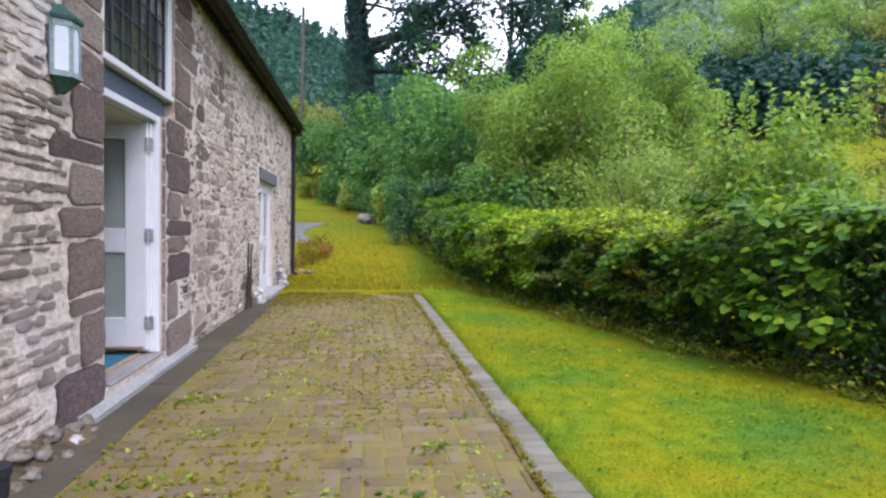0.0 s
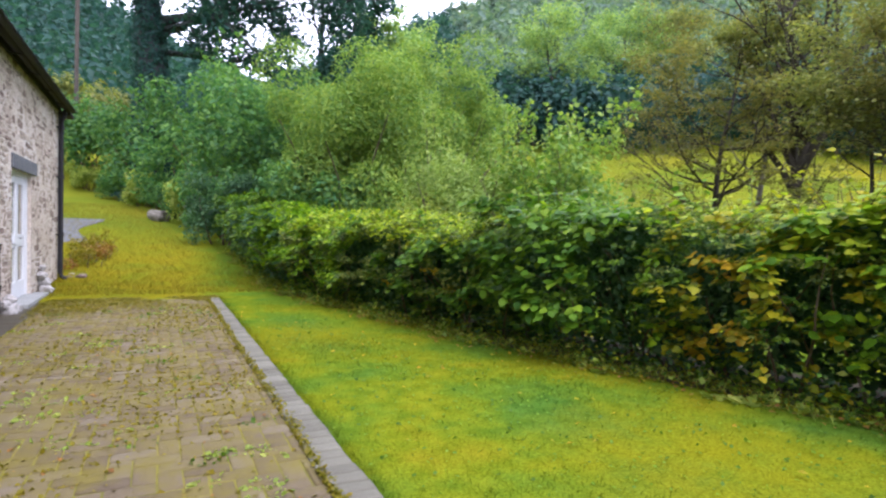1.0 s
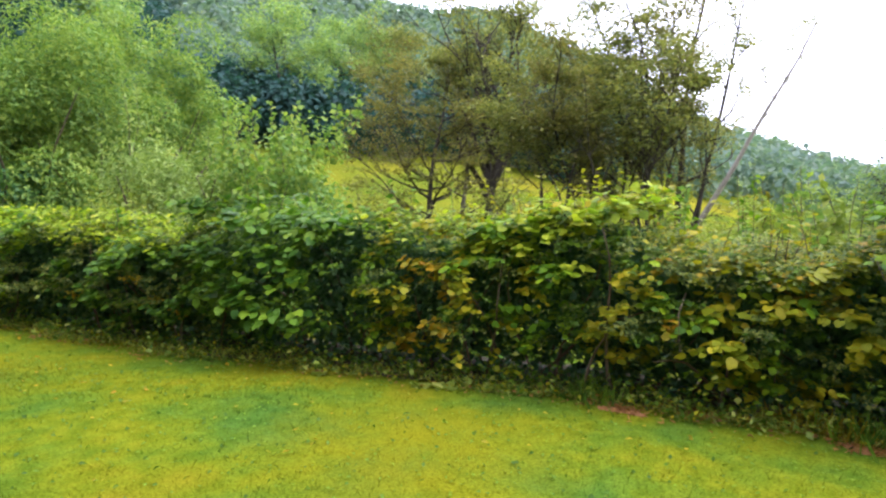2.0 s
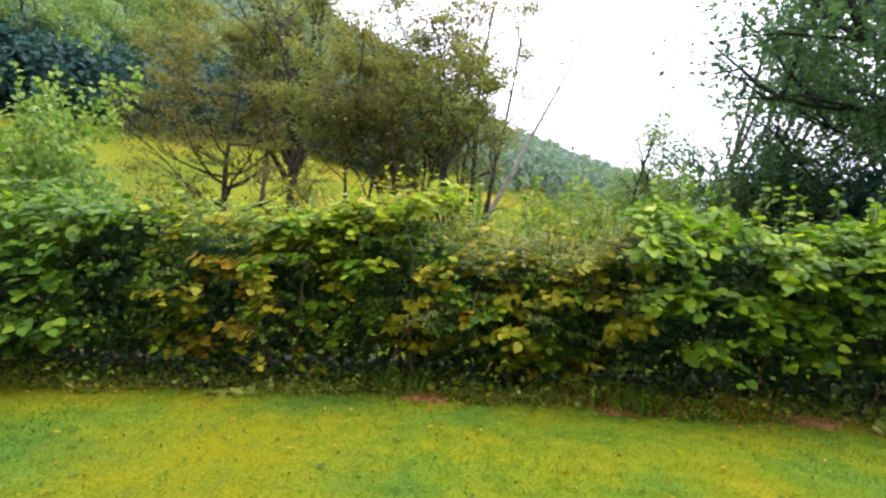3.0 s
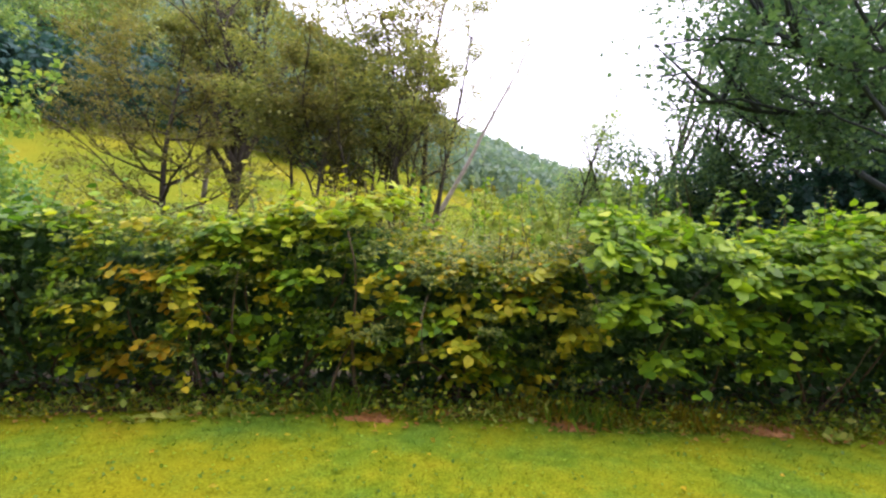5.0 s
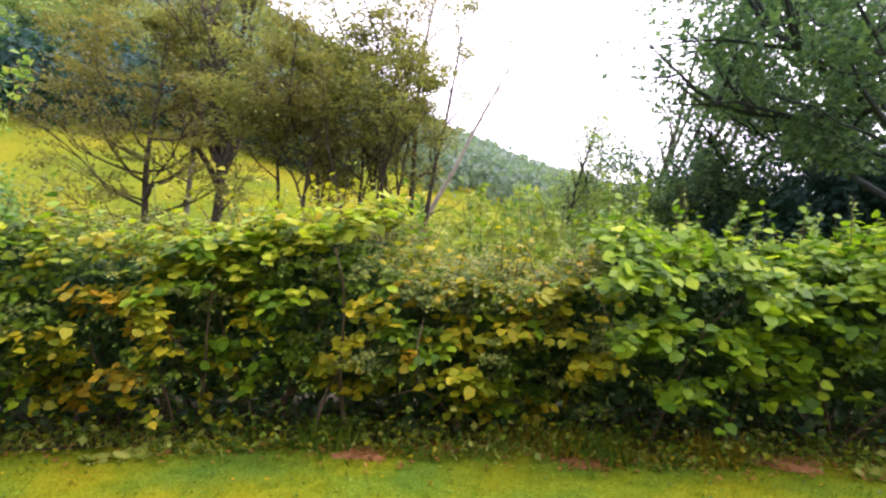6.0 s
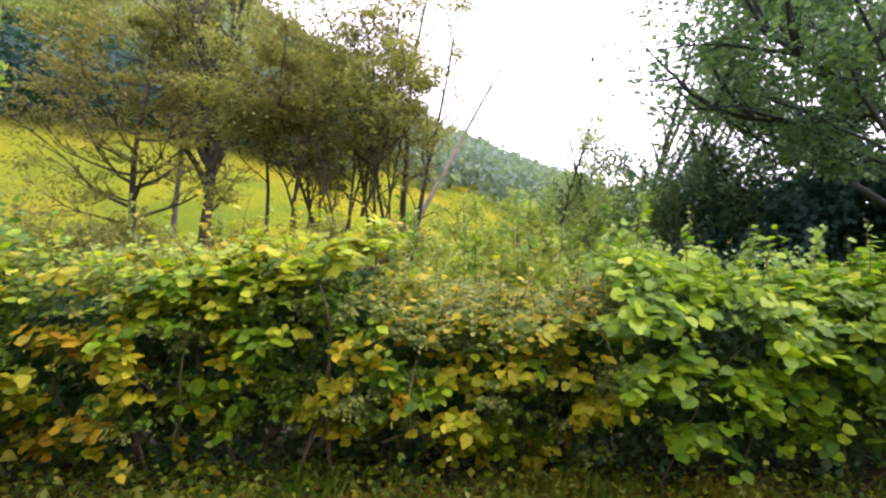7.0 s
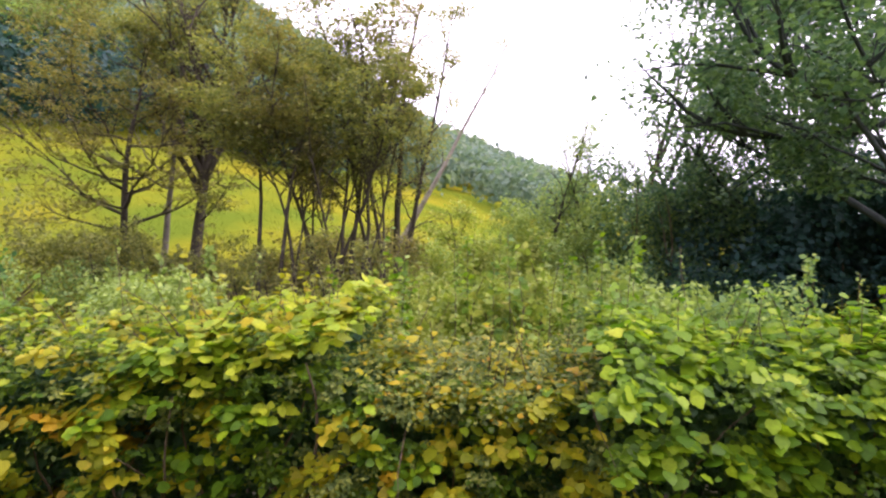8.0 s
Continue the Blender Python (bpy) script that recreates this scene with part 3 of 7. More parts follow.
def gutter_shape():
    bm = bmesh.new()
    prof = [(0.055 * math.cos(a), 0.055 * math.sin(a)) for a in np.linspace(math.pi, 2 * math.pi, 9)]
    prof += [(0.048 * math.cos(a), 0.048 * math.sin(a)) for a in np.linspace(2 * math.pi, math.pi, 9)]
    rings = [[bm.verts.new((x, y, z)) for x, z in prof] for y in (SOUTH - 0.2, NORTH + 0.2)]
    k = len(prof)
    for i in range(k):
        bm.faces.new((rings[0][i], rings[0][(i + 1) % k], rings[1][(i + 1) % k], rings[1][i]))
    bm.faces.new(rings[0][::-1]), bm.faces.new(rings[1])
    return bm


gutter = thing("gutter", "black half-round gutter along the slate eave", "gutter", at=(W + 0.12, 0, WALL_TOP - 0.10))
part("trough", gutter_shape(), M_BLACK, gutter)
for yy in np.arange(-6, 13.5, 1.1):
    part("bracket", box_shape((-0.115, yy, -0.07), (0.06, yy + 0.03, -0.056), 0.002), M_BLACK, gutter)


def pipe_bm(points, radius, sides=12):
    v, f = tube_arrays(points, [radius] * len(points), sides)
    bm = bmesh.new()
    vs = [bm.verts.new(p) for p in v]
    for q in f:
        bm.faces.new([vs[i] for i in q])
    bm.faces.new(vs[:sides][::-1]), bm.faces.new(vs[-sides:])
    return bm


downpipe = thing("downpipe", "black cast-iron downpipe at the corner of the stone wall", "downpipe", at=(W + 0.07, 13.42, 0))
part("pipe", pipe_bm([(0.05, 0, 3.34), (0.05, 0, 3.24), (0, 0, 3.1), (0, 0, 0.3), (0.0, 0, 0.14), (0.09, 0.0, 0.07)], 0.038), M_BLACK, downpipe)
for zz in (0.9, 2.0, 2.95):
    part("collar", pipe_bm([(0, 0, zz), (0, 0, zz + 0.07)], 0.05), M_BLACK, downpipe)
    part("bracket", box_shape((-0.072, -0.09, zz + 0.02), (-0.03, 0.09, zz + 0.05), 0.003), M_BLACK, downpipe)
store = thing("timber_lean_to", "dark stained board lean-to behind the house corner", "shed", at=(-1.75, 13.75, 0.04))
for i in range(4):
    part("board", box_shape((0.015, 0.02 + i * 0.125, 1.3), (0.045, 0.14 + i * 0.125, 3.25), 0.003), M_DARKWOOD, store)
part("post", box_shape((-0.09, 0.02, -0.08), (0.0, 0.11, 3.25), 0.004), M_DARKWOOD, store)
part("post", box_shape((-0.09, 0.42, -0.08), (0.0, 0.51, 3.25), 0.004), M_DARKWOOD, store)
part("top_board", box_shape((-0.6, 0.0, 3.25), (0.22, 0.55, 3.32), 0.004), M_BLACK, store)

# front door, standing open into the hall
fx = W - 0.055                # outer face of the joinery
door_frame = thing("door_1", "white painted door frame under a blue-grey board", "door frame", kind="structure", at=(0, 0, 0))
part("jamb", box_shape((fx - 0.09, D1[1] - 0.075, D1[2]), (fx, D1[1] - 0.006, D1[3] - 0.001), 0.005), M_WHITE, door_frame)
part("jamb", box_shape((fx - 0.13, D1[1] - 0.135, D1[2] + 0.03), (fx - 0.035, D1[1] - 0.077, D1[3] - 0.075), 0.004), M_WHITE, door_frame)
part("jamb", box_shape((fx - 0.09, D1[0] + 0.006, D1[2]), (fx, D1[0] + 0.075, D1[3] - 0.001), 0.005), M_WHITE, door_frame)
part("head", box_shape((fx - 0.09, D1[0] + 0.077, D1[3] - 0.055), (fx, D1[1] - 0.077, D1[3] - 0.001), 0.005), M_WHITE, door_frame)
part("soffit", box_shape((fx - 0.42, D1[0] + 0.08, D1[3] - 0.075), (fx - 0.092, D1[1] - 0.137, D1[3] - 0.02), 0.003), M_OFFWHITE, door_frame, "cream painted soffit")
part("panel", box_shape((fx - 0.06, D1[0] + 0.004, D1[3] + 0.002), (fx - 0.015, W1[1] - 0.09, W1[2] + 0.155), 0.004), M_BLUEBOARD, door_frame, "blue-grey painted board")
bar_x = (fx - 0.30 + W) / 2
part("threshold", box_shape((bar_x + 0.022, D1[0] + 0.078, D1[2] + 0.001), (W - 0.004, D1[1] - 0.079, D1[2] + 0.018), 0.004), M_THRESHGREY, door_frame, "grey worn threshold slab")
part("sill_bar", box_shape((bar_x - 0.02, D1[0] + 0.01, D1[2] + 0.002), (bar_x + 0.02, D1[1] - 0.14, D1[2] + 0.028), 0.004), M_THRESH, door_frame, "worn oak threshold bar")

leaf_w, leaf_h = 0.86, 1.855
door = thing("door_leaf", "white half-glazed door standing open into the hall", "door", at=(fx - 0.05, D1[1] - 0.15, D1[2] + 0.055), turn=90)
st, t2 = 0.165, 0.022


def door_bits(parent):
    """The leaf lies along +y of its own, hinged at the origin."""
    w, h = leaf_w, leaf_h
    for y0, y1 in ((0.0, st), (w - st, w)):
        part("stile", box_shape((-t2, y0, 0), (t2, y1, h), 0.004), M_WHITE, parent)
    for z0, z1 in ((0.0, 0.26), (0.79, 0.985), (h - 0.155, h)):
        part("rail", box_shape((-t2, st + 0.001, z0), (t2, w - st - 0.001, z1), 0.004), M_WHITE, parent)
    for z0, z1 in ((0.262, 0.788), (0.987, h - 0.157)):
        p = part("pane", box_shape((-0.004, st + 0.002, z0), (0.004, w - st - 0.002, z1), 0), M_MISTED, parent, "misted grey glass pane")
        p.visible_shadow = False
        bm = bmesh.new()
        for lo, hi in (((0.006, st + 0.001, z0), (t2 - 0.004, st + 0.013, z1)), ((0.006, w - st - 0.013, z0), (t2 - 0.004, w - st - 0.001, z1)),
                       ((0.006, st + 0.013, z0), (t2 - 0.004, w - st - 0.013, z0 + 0.012)), ((0.006, st + 0.013, z1 - 0.012), (t2 - 0.004, w - st - 0.013, z1))):
            add_box(bm, lo, hi)
        part("bead", bm, M_WHITE, parent)
    for z in (0.22, 0.93, 1.66):
        hg = part("hinge", box_shape((-t2 - 0.006, -0.055, z - 0.055), (-t2 - 0.001, 0.018, z + 0.055), 0.002), M_STEEL, parent, "grey steel hinge")
        part("knuckle", pipe_bm([(-t2 - 0.01, -0.008, z - 0.055), (-t2 - 0.01, -0.008, z + 0.055)], 0.008, 8), M_STEEL, hg)
    hd = part("handle", box_shape((-t2 - 0.006, w - 0.11, 0.86), (-t2 - 0.001, w - 0.07, 1.06), 0.002), M_STEEL, parent, "steel lever handle")
    part("lever", pipe_bm([(-t2 - 0.006, w - 0.09, 1.0), (-t2 - 0.05, w - 0.09, 1.0), (-t2 - 0.05, w - 0.2, 1.0)], 0.009, 8), M_STEEL, hd)
    part("weather_bar", box_shape((-t2 - 0.03, 0.02, 0.01), (-t2 - 0.001, w - 0.02, 0.03), 0.003), M_THRESH, parent, "dark timber drip bar")


door_bits(door)
mat_ob = thing("door_mat", "blue woven mat on the hall floor", "mat", at=(fx - 0.91, 5.02, 0.062))
part("woven_pad", box_shape((-0.40, -0.42, 0.0), (bar_x - 0.022 - fx + 0.91, 0.50, 0.050), 0.005), M_MAT, mat_ob)

# tall leaded window over the door
win = thing("window_1", "white framed window with dark glazing bars above the door", "window", kind="structure")
z0, z1, y0, y1 = W1[2] + 0.16, W1[3], W1[0] + 0.004, W1[1] - 0.01
wx = W - 0.03
part("sill", box_shape((wx - 0.08, y0, z0), (wx + 0.015, y1, z0 + 0.05), 0.005), M_WHITE, win)
part("stile", box_shape((wx - 0.07, y1 - 0.095, z0 + 0.052), (wx, y1, z1), 0.005), M_WHITE, win)
part("stile", box_shape((wx - 0.07, y0, z0 + 0.052), (wx, y0 + 0.06, z1), 0.005), M_WHITE, win)
part("lining", box_shape((wx - 0.10, y1 - 0.008, W1[2]), (wx - 0.075, y1 + 0.006, z1), 0.002), M_BLUEBOARD, win)
gy0, gy1 = y0 + 0.062, y1 - 0.097
for yb in np.linspace(gy0, gy1, 8):
    part("glazing_bar", box_shape((wx - 0.05, yb - 0.011, z0 + 0.053), (wx - 0.022, yb + 0.011, z1), 0.003), M_LEAD, win, "dark glazing bar")
for zb in np.arange(z0 + 0.23, z1, 0.2):
    part("glazing_bar", box_shape((wx - 0.046, gy0, zb - 0.008), (wx - 0.026, gy1, zb + 0.008), 0.002), M_LEAD, win, "dark glazing bar")
p = part("pane", box_shape((wx - 0.042, gy0, z0 + 0.053), (wx - 0.036, gy1, z1), 0), M_GLASS, win)
p.visible_shadow = False
for k in range(6):
    yy = gy0 + 0.06 + k * (gy1 - gy0 - 0.1) / 6
    pts = [(wx - 0.3 + 0.022 * math.sin(i * 1.3 + k), yy + i * 0.013) for i in range(9)]
    bm = bmesh.new()
    a = [[bm.verts.new((px + off, py, zz)) for px, py in pts] for off, zz in ((0, z0 + 0.02), (0, z1), (0.006, z1), (0.006, z0 + 0.02))]
    for r0, r1 in ((0, 1), (1, 2), (2, 3), (3, 0)):
        for i in range(8):
            bm.faces.new((a[r0][i], a[r0][i + 1], a[r1][i + 1], a[r1][i]))
    for e in (0, 8):
        bm.faces.new([a[r][e] for r in range(4)])
    cl = thing("curtain", "dim grey vertical blind strip behind the leaded window", "blind", group="blind strips in the window")
    part("strip", bm, M_CURTAIN, cl)

# pale step and dark concrete margin along the wall
step = thing("door_step", "pale dressed stone step in front of the door", "step", at=(W - 0.045, 5.12, 0))
part("slab", box_shape((0.0, -1.0, -0.02), (0.145, 1.0, 0.042), 0.006), M_STEP, step)
part("bed", box_shape((-0.012, -0.62, -0.02), (-0.001, 0.49, 0.06), 0.003), M_THRESHGREY, step)
margin = tagged(part("pavement_margin", box_shape((W - 0.03, -7.4, -0.09), (-1.36, 13.4, -0.012), 0.004), M_SOIL), "damp grey concrete slabs along the wall foot", "paving", kind="structure")
rng = np.random.default_rng(250)
y = -7.39
while y < 13.3:
    ln = min(float(rng.uniform(0.75, 1.1)), 13.39 - y)
    dz = float(rng.uniform(-0.004, 0.003))
    part("slab", box_shape((W - 0.025, y, -0.011), (-1.365 + float(rng.uniform(-0.012, 0.0)), y + ln - 0.012, 0.002 + dz), 0.004), M_CONCRETE, margin)
    y += ln

# second door, narrow and white, with slate lintel and pale step
lint = thing("lintel", "dark slate lintel over the white side door", "lintel", at=(W, 0, 0))
part("slab", box_shape((-0.30, D2[0] - 0.05, D2[3] + 0.002), (0.022, D2[1] + 0.28, D2[3] + 0.20), 0.006), M_SLATE_LINTEL, lint)
dx = W - 0.06
side = thing("door_2", "narrow white glazed side door in a deep stone reveal", "door", kind="structure")
for a, b3 in ((D2[0] + 0.004, D2[0] + 0.09), (D2[1] - 0.09, D2[1] - 0.004)):
    part("jamb", box_shape((dx - 0.07, a, D2[2]), (dx, b3, D2[3] - 0.002), 0.004), M_WHITE, side)
part("head", box_shape((dx - 0.07, D2[0] + 0.092, D2[3] - 0.07), (dx, D2[1] - 0.092, D2[3] - 0.002), 0.004), M_WHITE, side)
mid = (D2[0] + D2[1]) / 2
for a, b3 in ((D2[0] + 0.093, mid - 0.003), (mid + 0.003, D2[1] - 0.093)):
    lf = part("door_leaf", box_shape((dx - 0.055, a, D2[2] + 0.02), (dx - 0.012, a + 0.085, D2[3] - 0.073), 0.004), M_WHITE, side)
    part("stile", box_shape((dx - 0.055, b3 - 0.085, D2[2] + 0.02), (dx - 0.012, b3, D2[3] - 0.073), 0.004), M_WHITE, lf)
    for za, zb in ((D2[2] + 0.02, 0.30), (0.80, 0.98), (D2[3] - 0.17, D2[3] - 0.073)):
        part("rail", box_shape((dx - 0.052, a + 0.086, za), (dx - 0.014, b3 - 0.086, zb), 0.003), M_WHITE, lf)
    for za, zb in ((0.301, 0.799), (0.981, D2[3] - 0.171)):
        g = part("pane", box_shape((dx - 0.036, a + 0.086, za), (dx - 0.030, b3 - 0.086, zb), 0), M_GLASS, lf)
        g.visible_shadow = False
part("handle", pipe_bm([(dx - 0.012, mid + 0.05, 0.93), (dx + 0.03, mid + 0.05, 0.93), (dx + 0.03, mid + 0.16, 0.93)], 0.009, 8), M_STEEL, side, "steel lever handle")
part("letter_plate", box_shape((dx - 0.012, mid - 0.30, 0.86), (dx + 0.02, mid - 0.06, 1.0), 0.004), M_WHITE, side)
step2 = thing("side_door_step", "pale stone step at the side door", "step", at=(W, (D2[0] + D2[1]) / 2, 0))
part("slab", box_shape((-0.16, -0.72, -0.02), (0.19, 0.86, 0.055), 0.008), M_STEP, step2)

# wall lantern
lamp = thing("wall_lantern", "green-grey metal half lantern with frosted arched panes", "wall lamp", at=(W + 0.012, 3.94, 1.94))
lamp.scale = (0.72, 0.66, 0.92)


def half_hex(r, z):
    return [(0, -r, z), (r * 0.86, -r * 0.52, z), (r * 0.86, r * 0.52, z), (0, r, z)]


def prism(rings):
    bm = bmesh.new()
    vs = [[bm.verts.new(p) for p in ring] for ring in rings]
    for a, b3 in zip(vs[:-1], vs[1:]):
        for i in range(4):
            bm.faces.new((a[i], a[(i + 1) % 4], b3[(i + 1) % 4], b3[i]))
    bm.faces.new(vs[0][::-1]), bm.faces.new(vs[-1])
    bmesh.ops.recalc_face_normals(bm, faces=bm.faces[:])
    return bm


part("base", prism([half_hex(0.035, -0.085), half_hex(0.09, -0.035), half_hex(0.135, 0.0)]), M_LAMPDARK, lamp, "dark green tapering base")
part("rim", prism([half_hex(0.145, 0.001), half_hex(0.145, 0.022)]), M_LAMPGREEN, lamp)
part("roof", prism([half_hex(0.15, 0.325), half_hex(0.155, 0.345), half_hex(0.04, 0.42)]), M_LAMPDARK, lamp, "dark sloping cap")
corner = half_hex(0.128, 0)
for a, b3 in zip(corner[:-1], corner[1:]):
    va, vb = Vector(a), Vector(b3)
    along = (vb - va).normalized()
    out = Vector((along.y, -along.x, 0))
    bm = bmesh.new()
    n = 9
    wdt = (vb - va).length

    def ring(inset, depth):
        lo2, hi2 = inset, wdt - inset
        pts = [(lo2, 0.024 + inset * 0.6), (hi2, 0.024 + inset * 0.6)]
        for i in range(n):
            tt = math.pi * i / (n - 1)
            pts.append(((lo2 + hi2) / 2 + (hi2 - lo2) / 2 * math.cos(tt), 0.25 + 0.065 * math.sin(tt) * (1 if inset > 0.001 else 1.15)))
        return [va + along * s2 + out * depth + Vector((0, 0, z2)) for s2, z2 in pts]

    pane_pts = [bm.verts.new(q) for q in ring(0.016, -0.004)]
    pane_back = [bm.verts.new(q) for q in ring(0.016, -0.010)]
    bm.faces.new(pane_pts), bm.faces.new(pane_back[::-1])
    for i in range(len(pane_pts)):
        j = (i + 1) % len(pane_pts)
        bm.faces.new((pane_pts[i], pane_back[i], pane_back[j], pane_pts[j]))
    bmesh.ops.recalc_face_normals(bm, faces=bm.faces[:])
    part("pane", bm, M_LAMPGLASS, lamp, "frosted white arched pane")
    bm = bmesh.new()
    for ring_pair in ((ring(0.0, 0.004), ring(0.018, 0.004), ring(0.018, -0.012), ring(0.0, -0.012)),):
        vs = [[bm.verts.new(q) for q in rr] for rr in ring_pair]
        k = len(vs[0])
        for r0, r1 in ((0, 1), (1, 2), (2, 3), (3, 0)):
            for i in range(k):
                j = (i + 1) % k
                bm.faces.new((vs[r0][i], vs[r0][j], vs[r1][j], vs[r1][i]))
    bmesh.ops.recalc_face_normals(bm, faces=bm.faces[:])
    part("arched_surround", bm, M_LAMPGREEN, lamp)
    bm = bmesh.new()
    for s0, s1 in ((0.0, wdt),):
        q = [va + along * s0 + out * 0.002, va + along * s1 + out * 0.002]
        vs = [bm.verts.new(q[0] + Vector((0, 0, 0.29))), bm.verts.new(q[1] + Vector((0, 0, 0.29))), bm.verts.new(q[1] + Vector((0, 0, 0.326))), bm.verts.new(q[0] + Vector((0, 0, 0.326)))]
        vb2 = [bm.verts.new(v.co - out * 0.012) for v in vs]
        bm.faces.new(vs), bm.faces.new(vb2[::-1])
        for i in range(4):
            bm.faces.new((vs[i], vb2[i], vb2[(i + 1) % 4], vs[(i + 1) % 4]))
    bmesh.ops.recalc_face_normals(bm, faces=bm.faces[:])
    part("head_band", bm, M_LAMPGREEN, lamp)
part("back_plate", box_shape((-0.012, -0.14, 0.0), (0.0, 0.14, 0.34), 0.002), M_LAMPGREEN, lamp)


# ---- trees and shrubs ----
def wander(rng, start, way, length, n, bend, lift=0.0):
    pts = [np.array(start, float)]
    d = np.array(way, float)
    d /= np.linalg.norm(d)
    for _ in range(n):
        d = d + rng.normal(size=3) * bend + np.array([0, 0, lift])
        d /= np.linalg.norm(d)
        pts.append(pts[-1] + d * length / n)
    return np.array(pts)


def tree(name, at, height, radius, trunk_r, leaves, leaf_kind, leaf_size, label, seed, category="tree", lean=(0, 0), crown_from=0.35, limbs=9, bark=None,
         shape="small", clump=0.9, group="", fork=1, sparse=0.0, droop=0.0, limb_up=0.55, flat=0.65, twigs=3, crook=0.06, arc=None, limb_r=0.55, inner=False, own_limbs=(), ivy=0):
    """A tree with its own trunk, limbs, twigs and crown. crown_from: where on the trunk the limbs begin; fork: number of stems; own_limbs: rows of (height, way, length, thickness); ivy: leaves that clothe the trunk."""
    rng = np.random.default_rng(seed)
    bark = bark or M_BARK
    z = float(land(*at)) - 0.08
    ob = thing(name, label, category, group, at=(at[0], at[1], z))
    spots = []

    def branch(p, way, reach, lr, bend=0.16):
        limb = wander(rng, p, way, reach, 6, bend, 0.05 - droop)
        items = [tube_arrays(limb, lr * (1 - 0.85 * np.linspace(0, 1, 7)), 6)]
        spray = [limb[-1], limb[-2]] + ([limb[2], limb[3]] if inner else [])
        for _ in range(twigs + 3):
            j = rng.integers(2, 7)
            tw = wander(rng, limb[j], limb[min(j + 1, 6)] - limb[j - 1] + rng.normal(size=3) * 0.5, reach * rng.uniform(0.25, 0.5), 4, 0.2, 0.08 - droop)
            items.append(tube_arrays(tw, lr * 0.42 * (1 - 0.8 * np.linspace(0, 1, 5)), 4))
            spray += [tw[2], tw[3], tw[4]]
            for _ in range(2):
                q = int(rng.integers(1, 5))
                fine = wander(rng, tw[q], tw[q] - tw[q - 1] + rng.normal(size=3) * 0.25, reach * rng.uniform(0.12, 0.22), 3, 0.2, 0.05 - droop)
                items.append(tube_arrays(fine, lr * 0.2 * (1 - 0.7 * np.linspace(0, 1, 4)), 3))
                spray += [fine[1], fine[3]]
        if rng.random() >= sparse:
            spots.extend((q, w) for q, w in zip(spray, np.repeat(rng.exponential(1.0, len(spray) // 3 + 1) ** 1.4 + 0.03, 3)))
        part("limb", big_mesh("limb", *join_arrays(items), bark, True), None, ob)

    for s in range(fork):
        way = np.array([lean[0], lean[1], 1.0]) + (rng.normal(size=3) * 0.16 * (fork > 1) if fork > 1 else 0)
        start = np.array([0, 0, 0.0]) + (rng.normal(size=3) * np.array([0.25, 0.25, 0]) * (fork > 1))
        top = height * (0.82 if leaves else 0.97) * rng.uniform(0.85, 1.0)
        line = wander(rng, start, way, top, 10, crook)
        rad = trunk_r * (1 - 0.88 * np.linspace(0, 1, 11) ** 0.9) / (fork ** 0.4)
        rad[0] *= 1.35
        part("trunk" if fork == 1 else "stem", big_mesh("trunk", *tube_arrays(line, rad, 9), bark, True), None, ob)
        az = rng.uniform(0, 6.28)
        count = max(2, limbs // fork)
        for i in range(count):
            f = crown_from + (0.97 - crown_from) * (i + rng.uniform(0, 0.8)) / count
            k = f * 10
            i0 = min(int(k), 9)
            p = line[i0] + (line[i0 + 1] - line[i0]) * (k - i0)
            az += 2.4 + rng.uniform(-0.5, 0.5)
            if arc:
                az = arc[0] + rng.uniform(-arc[1], arc[1])
            reach = radius * (1.05 - 0.55 * (f - crown_from) / (1.0 - crown_from)) * rng.uniform(0.75, 1.1)
            up = limb_up * rng.uniform(0.6, 1.4)
            branch(p, (math.cos(az), math.sin(az), up), reach, np.interp(k, np.arange(11), rad) * limb_r)
        spots.append((line[-1], 1.0))
    for h, way, reach, lr in own_limbs:
        k = np.interp(h, line[:, 2], np.arange(11))
        branch(line[int(k)] + (line[min(int(k) + 1, 10)] - line[int(k)]) * (k - int(k)), way, reach, lr, 0.10)
    if ivy:
        k = rng.uniform(0, 9.5, ivy)
        turn = rng.uniform(0, 6.28, ivy)
        out = np.stack([np.cos(turn), np.sin(turn), np.zeros(ivy)], -1)
        mid2 = np.stack([np.interp(k, np.arange(11), line[:, c]) for c in range(3)], -1)
        girth = np.interp(k, np.arange(11), rad) * (1.05 + 0.12 * np.sin(k * 5 + turn * 2) + np.abs(rng.normal(size=ivy)) * 0.14)
        part("ivy", leaf_mesh("ivy", "small", mid2 + out * girth[:, None], out + rng.normal(size=(ivy, 3)) * 0.5, 0.2 * rng.uniform(0.6, 1.4, ivy), rng, LEAF["conifer"], np.array([0, 0, -0.8])), None, ob, "dark ivy up the trunk")
    if leaves:
        weight = np.array([w for _, w in spots])
        weight = np.where(weight < 0.12, 0.0, weight)
        spots = np.array([q for q, _ in spots])
        pick = rng.choice(len(spots), leaves, p=weight / weight.sum())
        off = np.clip(rng.normal(size=(leaves, 3)), -1.35, 1.35)
        pos = spots[pick] + off * clump * 0.36 * np.array([1, 1, flat])
        pos[:, 2] = np.maximum(pos[:, 2], 0.15)
        nrm = rng.normal(size=(leaves, 3)) * (0.32 if flat < 0.3 else 0.6) + np.array([0, 0, 1.0]) + unit(off) * (0.15 if flat < 0.3 else 0.4)
        tip = np.array([0, 0, -0.5]) if droop > 0.02 else None
        part("crown", leaf_mesh("crown", shape, pos, nrm, leaf_size * rng.uniform(0.6, 1.3, leaves), rng, LEAF[leaf_kind], tip), None, ob)
